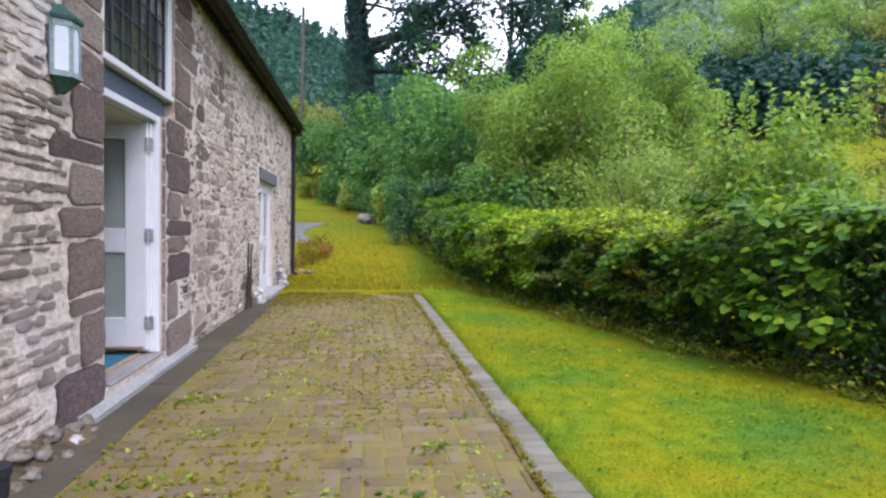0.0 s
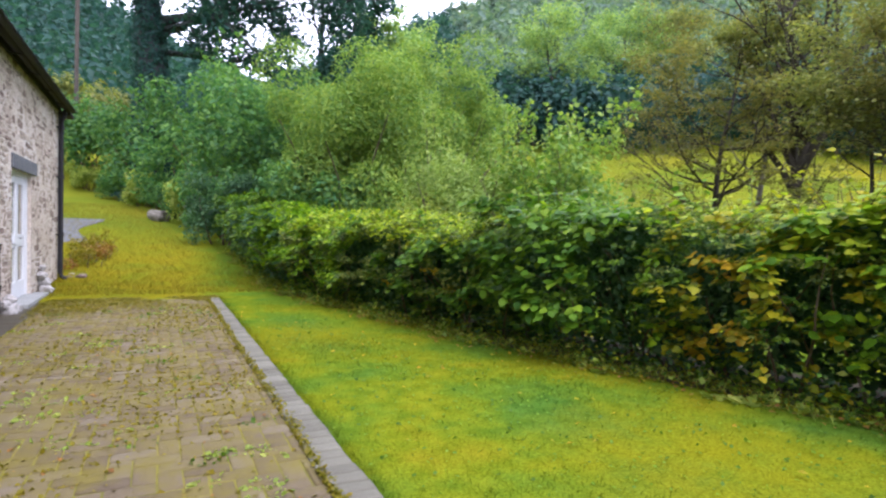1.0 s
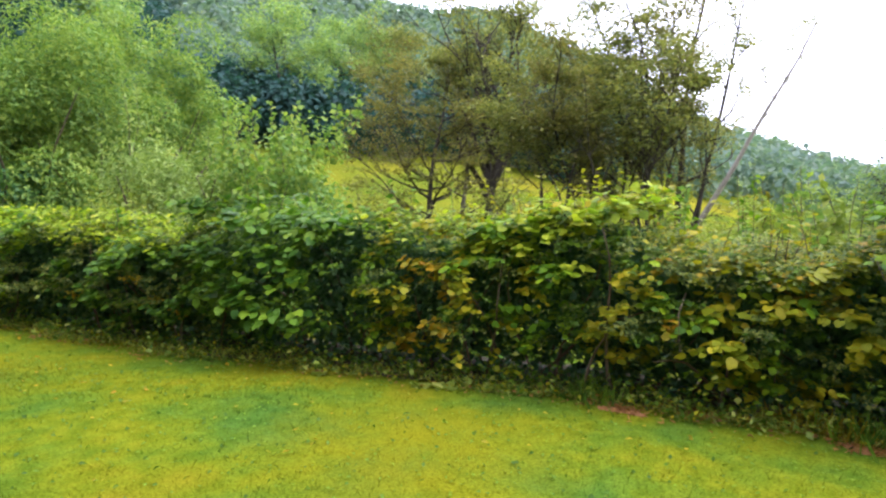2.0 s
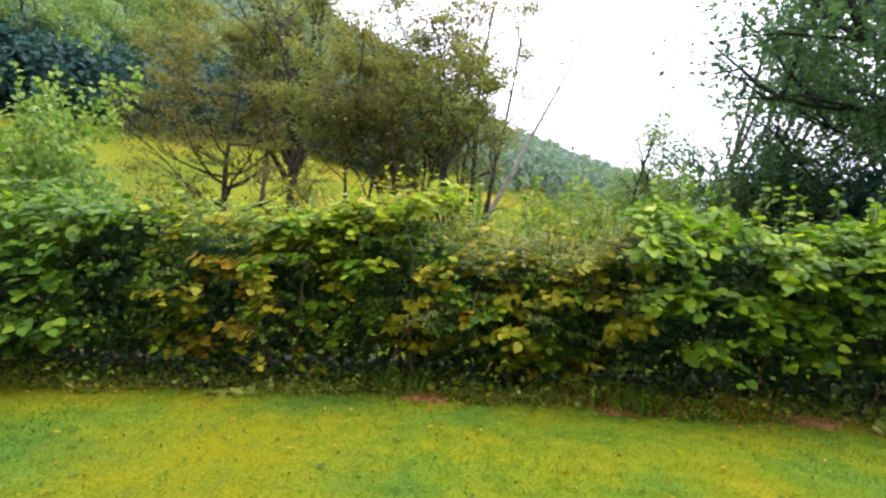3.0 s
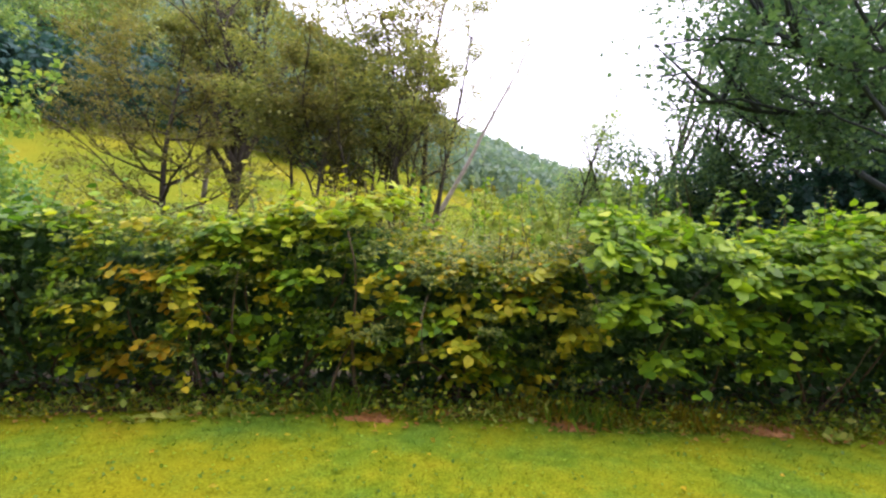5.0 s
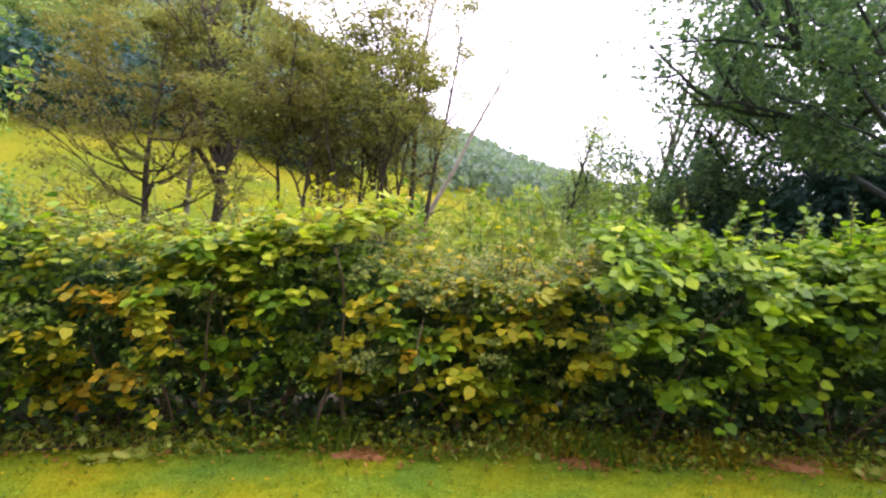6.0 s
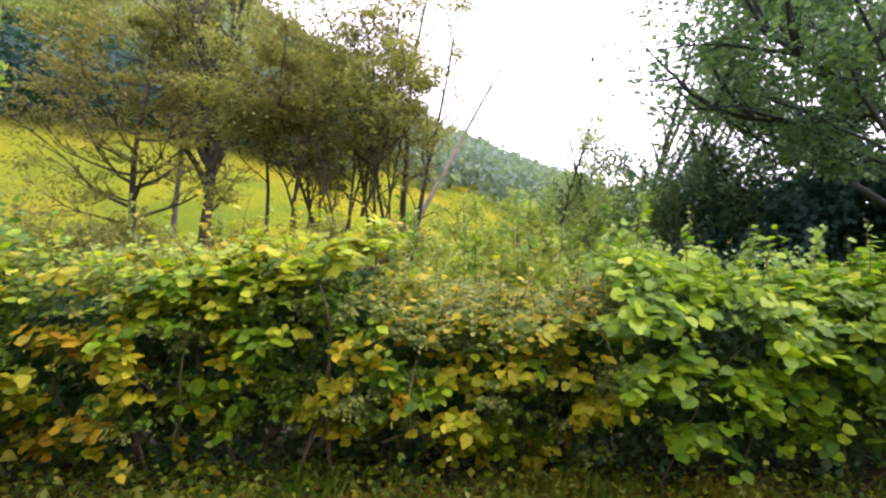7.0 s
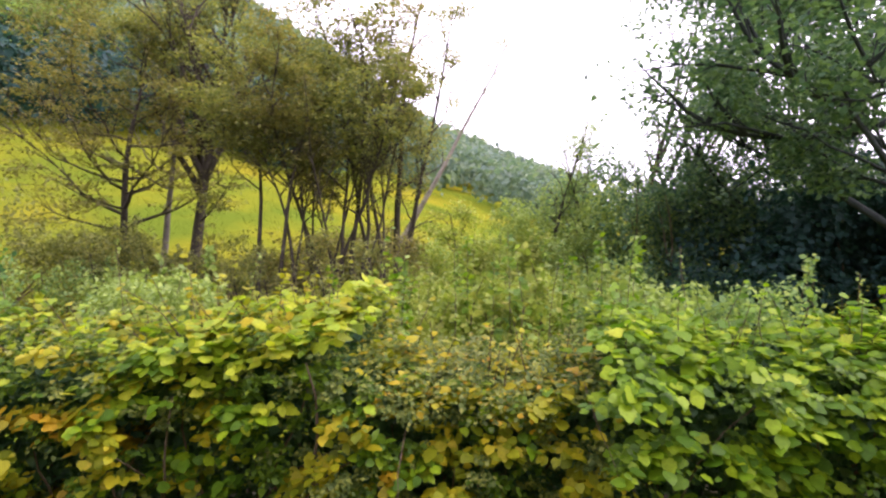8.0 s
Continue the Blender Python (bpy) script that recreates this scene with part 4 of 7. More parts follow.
    return ob


def shrub(name, at, height, radius, leaves, leaf_kind, leaf_size, label, seed, shape="small", stems=9, category="shrub", squash=1.0, stretch=(1, 1), rods=0, foot=0.0, group="", lumps=34, shell=(0.6, 1.1)):
    """A many-stemmed bush: arching stems and a billowing, uneven mass of leaves; rods: upright leafy shoots that stick out of it."""
    rng = np.random.default_rng(seed)
    z = float(land(*at)) - 0.06
    ob = thing(name, label, category, group, at=(at[0], at[1], z))
    for _ in range(stems):
        a = rng.uniform(0, 6.28)
        st2 = wander(rng, (0.25 * math.cos(a), 0.25 * math.sin(a), 0), (math.cos(a) * 0.5, math.sin(a) * 0.5, 1), height * rng.uniform(0.45, 0.72), 6, 0.12)
        part("stem", big_mesh("stem", *tube_arrays(st2, 0.035 * (height / 3) ** 0.5 * (1 - 0.8 * np.linspace(0, 1, 7)), 5), M_STEM, True), None, ob)
    u = unit(rng.normal(size=(lumps, 3)))
    u[:, 2] = rng.uniform(-1.0, 1.0, lumps)
    c = u * np.array([radius * stretch[0], radius * stretch[1], height * 0.42]) * rng.uniform(0.5, 0.92, (lumps, 1)) + np.array([0, 0, height * 0.5])
    lr = rng.uniform(0.22, 0.42, lumps) * min(radius, height * 0.6) * squash * (34 / lumps) ** 0.4
    pick = rng.integers(0, lumps, leaves)
    d = unit(rng.normal(size=(leaves, 3)))
    pos = c[pick] + d * lr[pick][:, None] * rng.uniform(*shell, (leaves, 1))
    pos[:, 2] = np.clip(pos[:, 2], 0.08 + foot, None)
    nrm = d * 0.8 + rng.normal(size=(leaves, 3)) * 0.5 + np.array([0, 0, 0.55])
    part("foliage", leaf_mesh("foliage", shape, pos, nrm, leaf_size * rng.uniform(0.6, 1.35, leaves), rng, LEAF[leaf_kind], np.array([0, 0, -0.25])), None, ob)
    for _ in range(rods):
        base = c[rng.integers(0, lumps)] + rng.normal(size=3) * 0.15
        base[2] = max(base[2], height * 0.5)
        ln = rng.uniform(0.6, 1.2) * height * 0.3
        rod = wander(rng, base, (rng.normal() * 0.25, rng.normal() * 0.25, 1), ln, 6, 0.08)
        m = 26
        f = rng.uniform(0.1, 1, m)
        pp = np.array([np.interp(f, np.linspace(0, 1, 7), rod[:, k]) for k in range(3)]).T
        out = rng.normal(size=(m, 3)) * np.array([1, 1, 0.3])
        lv = scatter_arrays(shape, pp, rng.normal(size=(m, 3)) * 0.6 + np.array([0, 0, 0.6]), leaf_size * 1.25 * rng.uniform(0.7, 1.3, m), rng, out + np.array([0, 0, 0.6]), 0.3)
        sh = part("shoot", big_mesh("shoot", *tube_arrays(rod, 0.008 * (1 - 0.7 * np.linspace(0, 1, 7)), 4), M_STEM), None, ob)
        part("leaves", big_mesh("leaves", *lv, LEAF[leaf_kind]), None, sh)["kind"] = "stuff"
    return ob


def polar(bearing, distance):
    return (1.1 + distance * math.cos(radians(bearing)), 0.7 + distance * math.sin(radians(bearing)))


# ---- trees beyond the hedge ----
tree("ash_tree", polar(37.3, 33), 20.0, 6.0, 0.25, 14000, "rust", 0.19, "brown-tinged ash with low bare limbs at the meadow edge", 11, crown_from=0.25, limbs=20, group="meadow edge trees", clump=1.35, lean=(-0.03, 0.03), limb_up=0.32, limb_r=0.6, flat=0.16, twigs=4,
     own_limbs=((3.6, (-0.55, 0.75, 0.05), 4.6, 0.07), (4.6, (-0.9, -0.15, 0.0), 4.2, 0.07), (5.4, (-0.5, -0.8, 0.05), 4.4, 0.07), (6.0, (-0.3, 0.95, 0.1), 5.2, 0.08)))
tree("ash_tree", polar(34.7, 34), 21.0, 4.8, 0.22, 8500, "ash", 0.19, "straight grey-barked ash at the meadow edge", 12, crown_from=0.36, limbs=15, group="meadow edge trees", bark=M_BARK_PALE, flat=0.18, clump=1.25, limb_up=0.5)
tree("ash_tree", polar(31.9, 32), 23, 6.8, 0.36, 9500, "ash", 0.19, "tall dark many-limbed ash at the meadow edge", 13, crown_from=0.34, limbs=18, group="meadow edge trees", limb_up=1.6, limb_r=1.05, flat=0.18, clump=1.3, lean=(0.02, -0.03), twigs=5,
     own_limbs=((5.2, (-0.1, 0.55, 1.0), 9.0, 0.20), (6.2, (-0.2, -0.60, 1.0), 9.0, 0.19), (7.4, (-0.3, 0.25, 1.0), 8.0, 0.16), (4.0, (-0.6, -0.7, 0.35), 4.5, 0.07)))
tree("ash_tree", polar(46.0, 97), 27, 9.5, 0.4, 14000, "far", 0.42, "yellowing ash with an open crown on the slope", 14, crown_from=0.12, limbs=18, clump=3.4, group="meadow edge trees")
tree("ash_tree", polar(51.5, 92), 25, 9.0, 0.4, 11000, "far", 0.42, "tall grey-green ash at the top of the meadow", 17, crown_from=0.12, limbs=18, clump=3.4, group="meadow edge trees")
tree("ash_tree", polar(40.5, 95), 26, 9.0, 0.4, 13000, "ash", 0.42, "broad ash with a brown-green crown above the meadow", 18, crown_from=0.12, limbs=18, clump=3.4, group="meadow edge trees", lean=(0.0, 0.05))
tree("alder_tree", polar(25.8, 24), 17.5, 4.2, 0.12, 5600, "ash", 0.175, "slim alder with a dull olive crown", 15, crown_from=0.42, limbs=13, group="alders", lean=(0.02, 0.05), flat=0.2, clump=1.2)
tree("alder_tree", polar(23.9, 22), 15.0, 3.6, 0.11, 4600, "ash", 0.165, "slim leaning alder with a kinked trunk", 16, crown_from=0.45, limbs=13, group="alders", lean=(-0.02, 0.10), flat=0.2, clump=1.2)
for i, (b4, d4, h4, r4, ln) in enumerate(((22.0, 22, 10.5, 0.10, (0.0, -0.1)), (21.0, 25, 12.0, 0.13, (0.02, -0.02)), (20.0, 22.5, 11.0, 0.12, (0, -0.06)), (19.2, 24, 12.5, 0.14, (0.02, 0.03)), (18.0, 22.5, 11.5, 0.12, (0.0, 0.02)),
                                          (17.0, 23.5, 12.5, 0.15, (0.0, 0.02)), (16.2, 22.8, 12.0, 0.13, (0.0, -0.02)), (14.6, 25, 13.5, 0.13, (0.03, 0.04)), (13.2, 26, 14.0, 0.15, (0, -0.02)))):
    tree("alder_tree", polar(b4, d4), h4 * (1.42 if b4 < 18 else 1.28), 2.9, r4 * 0.85, 3000, "ash" if i % 3 else "rust", 0.16, "crowded thin alder stem with a brownish olive crown", 30 + i, crown_from=0.42, limbs=13, limb_r=0.8, group="alders", lean=ln, clump=1.0, crook=0.1, limb_up=0.9, twigs=4, flat=0.2)
for i, b4 in enumerate((12.6, 13.8, 15.2, 16.6, 17.6, 18.6, 19.6, 20.6, 22.8)):
    tree("alder_tree", polar(b4, 21.5 + (i * 7 % 5) * 0.8), 11.5 + (i * 5 % 4), 1.7, 0.075, 900, "rust" if i % 2 else "ash", 0.13, "thin alder pole with fine upright branches", 180 + i, crown_from=0.42, limbs=11, limb_r=0.8, limb_up=1.8, group="alders", clump=0.8, crook=0.07, twigs=3, flat=0.25)
for i, (b4, d4, h4) in enumerate(((30.0, 25, 4.2), (27.8, 22, 3.6), (25.0, 20, 3.2), (22.0, 19, 3.4), (19.5, 18.5, 3.0), (15.5, 18.5, 3.2), (12.5, 19, 3.4), (36.0, 27, 4.4), (39.0, 26, 4.0))):
    tree("sapling", polar(b4, d4), h4 * 1.2, 1.3, 0.04, 800, "rust" if i % 3 == 0 else "ash", 0.11, "thin olive sapling between the tree trunks", 240 + i, crown_from=0.12, limbs=14, limb_up=1.2, group="saplings under the alders", clump=0.5, crook=0.1, flat=0.5, twigs=2)
tree("alder_tree", polar(11.9, 27), 21.0, 3.0, 0.21, 4200, "ash", 0.15, "tall alder with bare upper limbs against the sky", 45, limb_r=0.8, crown_from=0.35, limbs=13, limb_up=1.5, group="alders", sparse=0.35, lean=(0.0, 0.09))
tree("alder_tree", polar(12.0, 28), 19.0, 2.6, 0.17, 2600, "ash", 0.14, "leaning alder with thin ivy and few leaves", 46, crown_from=0.4, limbs=9, limb_up=1.6, group="alders", sparse=0.2, lean=(-0.02, -0.075), limb_r=0.7)
tree("alder_tree", polar(6.0, 29), 7.0, 2.0, 0.16, 900, "weed", 0.17, "short crooked alder at the edge of the clearing", 47, crown_from=0.5, limbs=6, group="alders", lean=(0.0, 0.02), sparse=0.4)
# pale bark here imitates haze over the far trunk
tree("bare_tree", polar(12.6, 50), 29, 4.6, 0.30, 600, "ash", 0.22, "half-dead leaning tree, bare trunk coloured pale for haze", 48, crown_from=0.5, limbs=11, limb_up=1.2, lean=(0.0, -0.56), sparse=0.3, bark=M_BARK_PALE, clump=0.8, crook=0.05, limb_r=0.5)
for i, (b4, h4) in enumerate(((-3.4, 6.4), (-5.4, 7.6), (-7.2, 6.6))):
    tree("thorn_tree", polar(b4, 23.5 + i * 0.6), h4 + 4.8, 1.7, 0.10, 1500, "far", 0.10, "spiky thin-leaved thorn standing up against the sky", 50 + i, crown_from=0.3, limbs=17, limb_up=1.8, group="thorn trees", clump=0.5, limb_r=0.7)
tree("bare_tree", polar(-8.2, 27), 20.0, 2.4, 0.42, 2600, "far", 0.085, "many-stemmed nearly bare tree with long upright limbs", 56, crown_from=0.25, limbs=36, limb_up=2.2, fork=6, bark=M_BARK, clump=0.4, lean=(0, -0.44), twigs=3, crook=0.05, limb_r=0.7)
tree("oak_tree", polar(-37.0, 18.5), 17, 8.6, 0.46, 62000, "oak", 0.16, "spreading dark oak with heavy low limbs", 60, bark=M_BARK_DARK, crown_from=0.14, limbs=22, limb_up=0.45, clump=1.2, group="dark oaks", twigs=5, limb_r=0.34, own_limbs=((6.7, (0.05, 0.94, -0.30), 6.2, 0.17), (8.6, (-0.2, 0.9, 0.15), 5.5, 0.12)))
tree("oak_tree", polar(-26.0, 25), 17.5, 6.3, 0.3, 42000, "oak", 0.165, "dark oak with low limbs and sky showing through", 61, bark=M_BARK_DARK, crown_from=0.05, limbs=26, limb_up=0.4, clump=1.1, group="dark oaks", twigs=5)
tree("oak_tree", polar(-34.0, 32), 18, 8.0, 0.42, 18000, "oak", 0.26, "dark oak closing the end of the garden", 62, crown_from=0.14, limbs=18, limb_up=0.5, clump=1.2, group="dark oaks")
# from the seventh on, near-black conifer leaves paint the shade below the oaks
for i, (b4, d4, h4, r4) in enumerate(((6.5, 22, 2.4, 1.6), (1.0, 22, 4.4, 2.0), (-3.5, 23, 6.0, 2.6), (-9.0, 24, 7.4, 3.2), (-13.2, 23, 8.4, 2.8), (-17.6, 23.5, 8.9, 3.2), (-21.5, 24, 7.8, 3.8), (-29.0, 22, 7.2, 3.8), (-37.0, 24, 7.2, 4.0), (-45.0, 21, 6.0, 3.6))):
    shrub("holly_bush", polar(b4, d4), h4, r4, 9000, ("weed", "weed", "silver", "far", "oak", "oak")[i] if i < 6 else "conifer", 0.15 if i < 6 else 0.24, "bush under the oaks, coloured near-black for the shade there" if i > 5 else "blue-green bush beside the clearing", 70 + i, group="bushes under the oaks")

# ---- trees and bushes up the track ----
tree("beech_tree", (-0.15, 33.5), 27, 9.0, 1.05, 19000, "conifer", 0.30, "huge ivy-dark tree with heavy limbs and sky gaps", 80, crown_from=0.38, limbs=24, limb_up=0.22, clump=1.6, twigs=3, bark=M_BARK_DARK, crook=0.02, arc=(-0.3, 1.25), limb_r=0.26, inner=True, own_limbs=((9.6, (0.95, -0.1, 0.35), 5.5, 0.32),), ivy=9000)
tree("beech_tree", (8.0, 35.0), 20, 6.5, 0.4, 13000, "conifer", 0.30, "dark tree standing behind the willow", 81, crown_from=0.3, limbs=17, clump=1.6, bark=M_BARK_DARK)
shrub("laurel_bush", (3.0, 23.0), 6.1, 2.7, 14000, "teal", 0.17, "large blue-green laurel-like bush beside the track", 82, shape="small", group="bushes by the track", lumps=60, shell=(0.75, 1.08), rods=16)
shrub("laurel_bush", (4.6, 19.6), 5.9, 2.9, 14000, "teal", 0.16, "large glossy green bush behind the hedge end", 83, group="bushes by the track", lumps=60, shell=(0.75, 1.08), rods=16)
shrub("laurel_bush", (1.7, 28.4), 7.6, 2.7, 10500, "teal", 0.2, "tall dark green bush on the bank", 85, group="bushes by the track", lumps=50, rods=10)
shrub("laurel_bush", (-0.4, 34.0), 5.4, 2.9, 7500, "teal", 0.22, "dark green bush at the bend of the track", 84, group="bushes by the track")
shrub("laurel_bush", (-3.0, 40.5), 5.2, 3.2, 7000, "teal", 0.24, "rounded green bush at the top of the track", 79, group="bushes by the track")
shrub("laurel_bush", (-4.4, 46.0), 7.2, 2.6, 6000, "ash", 0.26, "yellowing bush on the bank above the track", 78, group="bushes by the track")
for i, (bx, by, h4, r4, kd) in enumerate(((2.1, 19.9, 2.2, 0.9, "teal"), (1.5, 21.7, 1.7, 0.8, "teal"), (1.15, 23.6, 1.9, 0.9, "weed"), (0.75, 25.9, 1.6, 0.9, "teal"), (0.3, 28.2, 1.7, 1.0, "teal"), (-0.6, 30.8, 1.7, 1.0, "weed"), (-1.7, 34.4, 1.6, 1.1, "teal"), (-3.4, 37.6, 1.5, 1.2, "weed"))):
    shrub("bramble_bush", (bx, by), h4, r4, 3200, kd, 0.11, "arching bramble along the edge of the grass track", 60 + i + 800, group="track side brambles", rods=5)
shrub("bramble_bush", (3.9, 15.4), 2.8, 1.5, 6000, "teal", 0.12, "tall bramble thicket behind the hedge", 89, group="track side brambles")
shrub("willow_bush", (4.9, 16.0), 6.7, 2.4, 46000, "willow", 0.12, "billowing bright green willow bush", 90, shape="narrow", squash=1.0, group="willows", stems=12, lumps=46, shell=(0.78, 1.08))
shrub("willow_bush", (7.1, 15.6), 7.6, 2.3, 44000, "willow", 0.12, "billowing light green willow with a high crown", 91, shape="narrow", group="willows", stems=12, lumps=46, shell=(0.78, 1.08))
shrub("willow_bush", (5.7, 10.7), 3.5, 1.4, 9500, "silver", 0.11, "feathery grey-green sallow bush behind the hedge", 92, shape="narrow", group="willows", rods=10)
shrub("willow_bush", (6.7, 9.1), 3.9, 1.3, 4600, "willow", 0.10, "yellow-green sallow with upright leafy shoots", 93, shape="small", group="willows", rods=34)
shrub("bramble_bush", (5.0, 10.8), 2.2, 1.5, 6000, "weed", 0.09, "pale leafy bramble behind the hedge", 94, group="brambles behind the hedge")
shrub("bramble_bush", (9.8, 12.5), 3.6, 2.2, 7000, "teal", 0.12, "green thicket below the meadow", 95, group="brambles behind the hedge")
for i, (bx, by, h4, r4, kd) in enumerate(((9.0, 6.3, 1.9, 1.0, "silver"), (10.5, 4.6, 0.9, 1.0, "weed"), (8.0, 5.4, 1.7, 0.8, "silver"), (8.2, 2.6, 1.2, 0.8, "weed"), (7.5, 1.0, 1.9, 0.7, "weed"), (8.2, -0.6, 2.0, 1.0, "silver"),
                                         (10.6, 1.6, 1.7, 1.0, "weed"), (9.6, -2.6, 1.9, 1.2, "far"), (12.5, 3.2, 1.0, 1.0, "weed"), (12.0, 8.6, 1.5, 1.3, "far"), (14.5, 6.0, 1.0, 1.1, "silver"), (13.0, -0.4, 1.8, 1.4, "weed"))):
    shrub("bramble_bush", (bx, by), h4, r4, 2600, kd, 0.085, "pale weedy bramble growing behind the hedge", 100 + i, group="brambles behind the hedge", rods=9, stems=6)


tree("sallow_tree", polar(60.5, 33), 11.5, 4.2, 0.22, 8000, "willow", 0.22, "light green sallow on the slope behind the willows", 96, crown_from=0.15, limbs=16, clump=1.0)
tree("sallow_tree", polar(66.0, 38), 13.5, 4.2, 0.22, 7500, "far", 0.22, "grey-green sallow on the slope behind the willows", 97, crown_from=0.15, limbs=16, clump=1.0)
tree("sallow_tree", polar(69.0, 46), 19.0, 6.0, 0.3, 11000, "far", 0.28, "tall grey-green sallow below the wood", 98, crown_from=0.15, limbs=16, clump=1.1)
for i, (b4, d4) in enumerate(((50.5, 86), (52.2, 84), (53.8, 87), (55.5, 85), (57.0, 88), (43.8, 90), (36.0, 92))):
    tree("spruce_tree", polar(b4, d4), 12.5 if i < 5 else 9.0, 3.4, 0.26, 3200, "conifer", 0.5, "dark spruce at the corner of the meadow", 120 + i, crown_from=0.06, limbs=26, limb_up=0.15, clump=0.9, group="meadow spruces", bark=M_BARK_DARK)
# last four rows: dark leaf kinds stand in for the oaks' shade
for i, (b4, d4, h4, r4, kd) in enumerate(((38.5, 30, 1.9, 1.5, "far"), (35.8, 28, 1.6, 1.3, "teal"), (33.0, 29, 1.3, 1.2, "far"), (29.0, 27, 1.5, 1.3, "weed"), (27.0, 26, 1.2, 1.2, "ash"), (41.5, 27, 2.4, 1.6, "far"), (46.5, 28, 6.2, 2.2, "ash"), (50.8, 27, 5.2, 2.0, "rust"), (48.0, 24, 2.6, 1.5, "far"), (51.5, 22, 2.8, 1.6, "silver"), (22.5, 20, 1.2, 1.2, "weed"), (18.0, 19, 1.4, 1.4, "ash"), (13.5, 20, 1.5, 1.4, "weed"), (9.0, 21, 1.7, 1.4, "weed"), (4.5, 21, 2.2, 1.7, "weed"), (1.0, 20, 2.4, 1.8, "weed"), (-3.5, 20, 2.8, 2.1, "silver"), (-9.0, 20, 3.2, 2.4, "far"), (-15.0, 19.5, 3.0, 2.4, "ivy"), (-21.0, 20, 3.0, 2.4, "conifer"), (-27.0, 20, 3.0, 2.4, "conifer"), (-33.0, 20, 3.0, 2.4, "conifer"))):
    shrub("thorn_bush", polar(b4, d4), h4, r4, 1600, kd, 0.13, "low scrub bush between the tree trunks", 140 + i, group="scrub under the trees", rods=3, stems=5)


for i, (b4, d4, h4, r4, kd) in enumerate(((9.6, 31, 3.4, 2.2, "weed"), (6.6, 33, 4.0, 2.5, "far"), (3.8, 30, 4.2, 2.4, "weed"), (11.8, 34, 3.4, 2.2, "willow"), (0.8, 28, 4.2, 2.2, "silver"), (14.5, 33, 3.0, 2.0, "weed"), (39.6, 31, 4.6, 2.5, "ash"), (37.0, 30, 3.6, 2.0, "ash"), (42.5, 30, 4.0, 2.4, "ash"), (33.0, 29, 2.8, 1.8, "ash"), (28.0, 28, 3.0, 1.8, "ash"),
                                              (20.2, 27, 3.9, 2.1, "rust"), (17.2, 28, 4.3, 2.3, "rust"), (14.3, 28.5, 4.2, 2.2, "rust"), (11.6, 29.5, 3.9, 2.2, "ash"), (23.4, 27, 3.0, 1.7, "rust"))):
    shrub("thorn_bush", polar(b4, d4), h4, r4, 3000, kd, 0.15, "pale green scrub at the foot of the meadow", 910 + i, group="scrub below the meadow", rods=4, stems=5)


def rough_grass(number, seed):
    rng = np.random.default_rng(seed)
    b4 = np.radians(rng.uniform(-3, 62, number))
    d4 = 12 + rng.random(number) ** 1.3 * 78
    x, y = 1.1 + d4 * np.cos(b4), 0.7 + d4 * np.sin(b4)
    nrm = rng.normal(size=(number, 3)) * np.array([1, 1, 0.2])
    ob = new("meadow_grass", leaf_mesh("meadow_grass", "blade", np.stack([x, y, land(x, y) - 0.02], -1), nrm, (0.15 + d4 * 0.006) * rng.uniform(0.25, 0.9, number), rng, M_TURF, np.array([0, 0, 1.4])))
    return tagged(ob, "rough yellow-green meadow grass among the trees", "grass", kind="stuff")


rough_grass(30000, 160)

# ---- far woods on the hills ----
def far_wood(name, label, seed, count, sector, ring, kind, conifer, leaf, count_each=105):
    rng = np.random.default_rng(seed)
    pos, nrm, size = [], [], []
    for _ in range(count):
        b4 = rng.uniform(*sector)
        r4 = math.sqrt(rng.uniform(ring[0] ** 2, ring[1] ** 2))
        x, y = polar(b4, r4)
        h = rng.uniform(8, 13) * (1.3 if conifer else 1.0)
        w4 = h * (0.2 if conifer else rng.uniform(0.38, 0.55))
        k = count_each
        d = unit(rng.normal(size=(k, 3)))
        zf = (d[:, 2] + 1) / 2
        if conifer:
            zf = rng.uniform(0, 1, k)
            p = np.stack([d[:, 0] * w4 * (1 - zf), d[:, 1] * w4 * (1 - zf), zf * h], -1)
        else:
            lump = 1 + 0.25 * np.sin(d[:, 0] * 5 + r4) * np.cos(d[:, 1] * 4 + b4)
            p = np.stack([d[:, 0] * w4 * lump, d[:, 1] * w4 * lump, h * 0.55 + d[:, 2] * h * 0.42 * lump], -1)
        p *= rng.uniform(0.82, 1.06, (k, 1))
        pos.append(p + np.array([x, y, float(land(x, y)) - 0.5]))
        nrm.append(d + rng.normal(size=(k, 3)) * 0.4 + np.array([0, 0, 0.4]))
        size.append(np.full(k, leaf * (0.22 + r4 / 210)) * rng.uniform(0.6, 1.3, k))
    ob = new(name, leaf_mesh(name, "small", np.concatenate(pos), np.concatenate(nrm), np.concatenate(size), rng, LEAF[kind]))
    return tagged(ob, label, "wood", kind="stuff")


# far hillsides wear leaf colours with haze painted in
far_wood("hillside_wood", "mixed green woodland covering the hillsides", 200, 860, (-6, 62), (104, 285), "distant_hazed", False, 2.0, 80)
far_wood("hillside_wood", "mixed woodland behind the track", 201, 420, (62, 118), (48, 285), "conifer", False, 1.5, 96)
far_wood("conifer_wood", "blue-dark conifer plantation on the steep hill", 202, 520, (84, 122), (70, 290), "conifer", True, 1.4, 96)
far_wood("field_edge_wood", "dark wood along the top of the meadow", 203, 330, (19, 60), (82, 108), "conifer", False, 1.5)
far_wood("distant_wood", "low wooded ground closing the valley", 204, 260, (-75, -4), (60, 200), "distant_hazed", False, 1.7, 50)
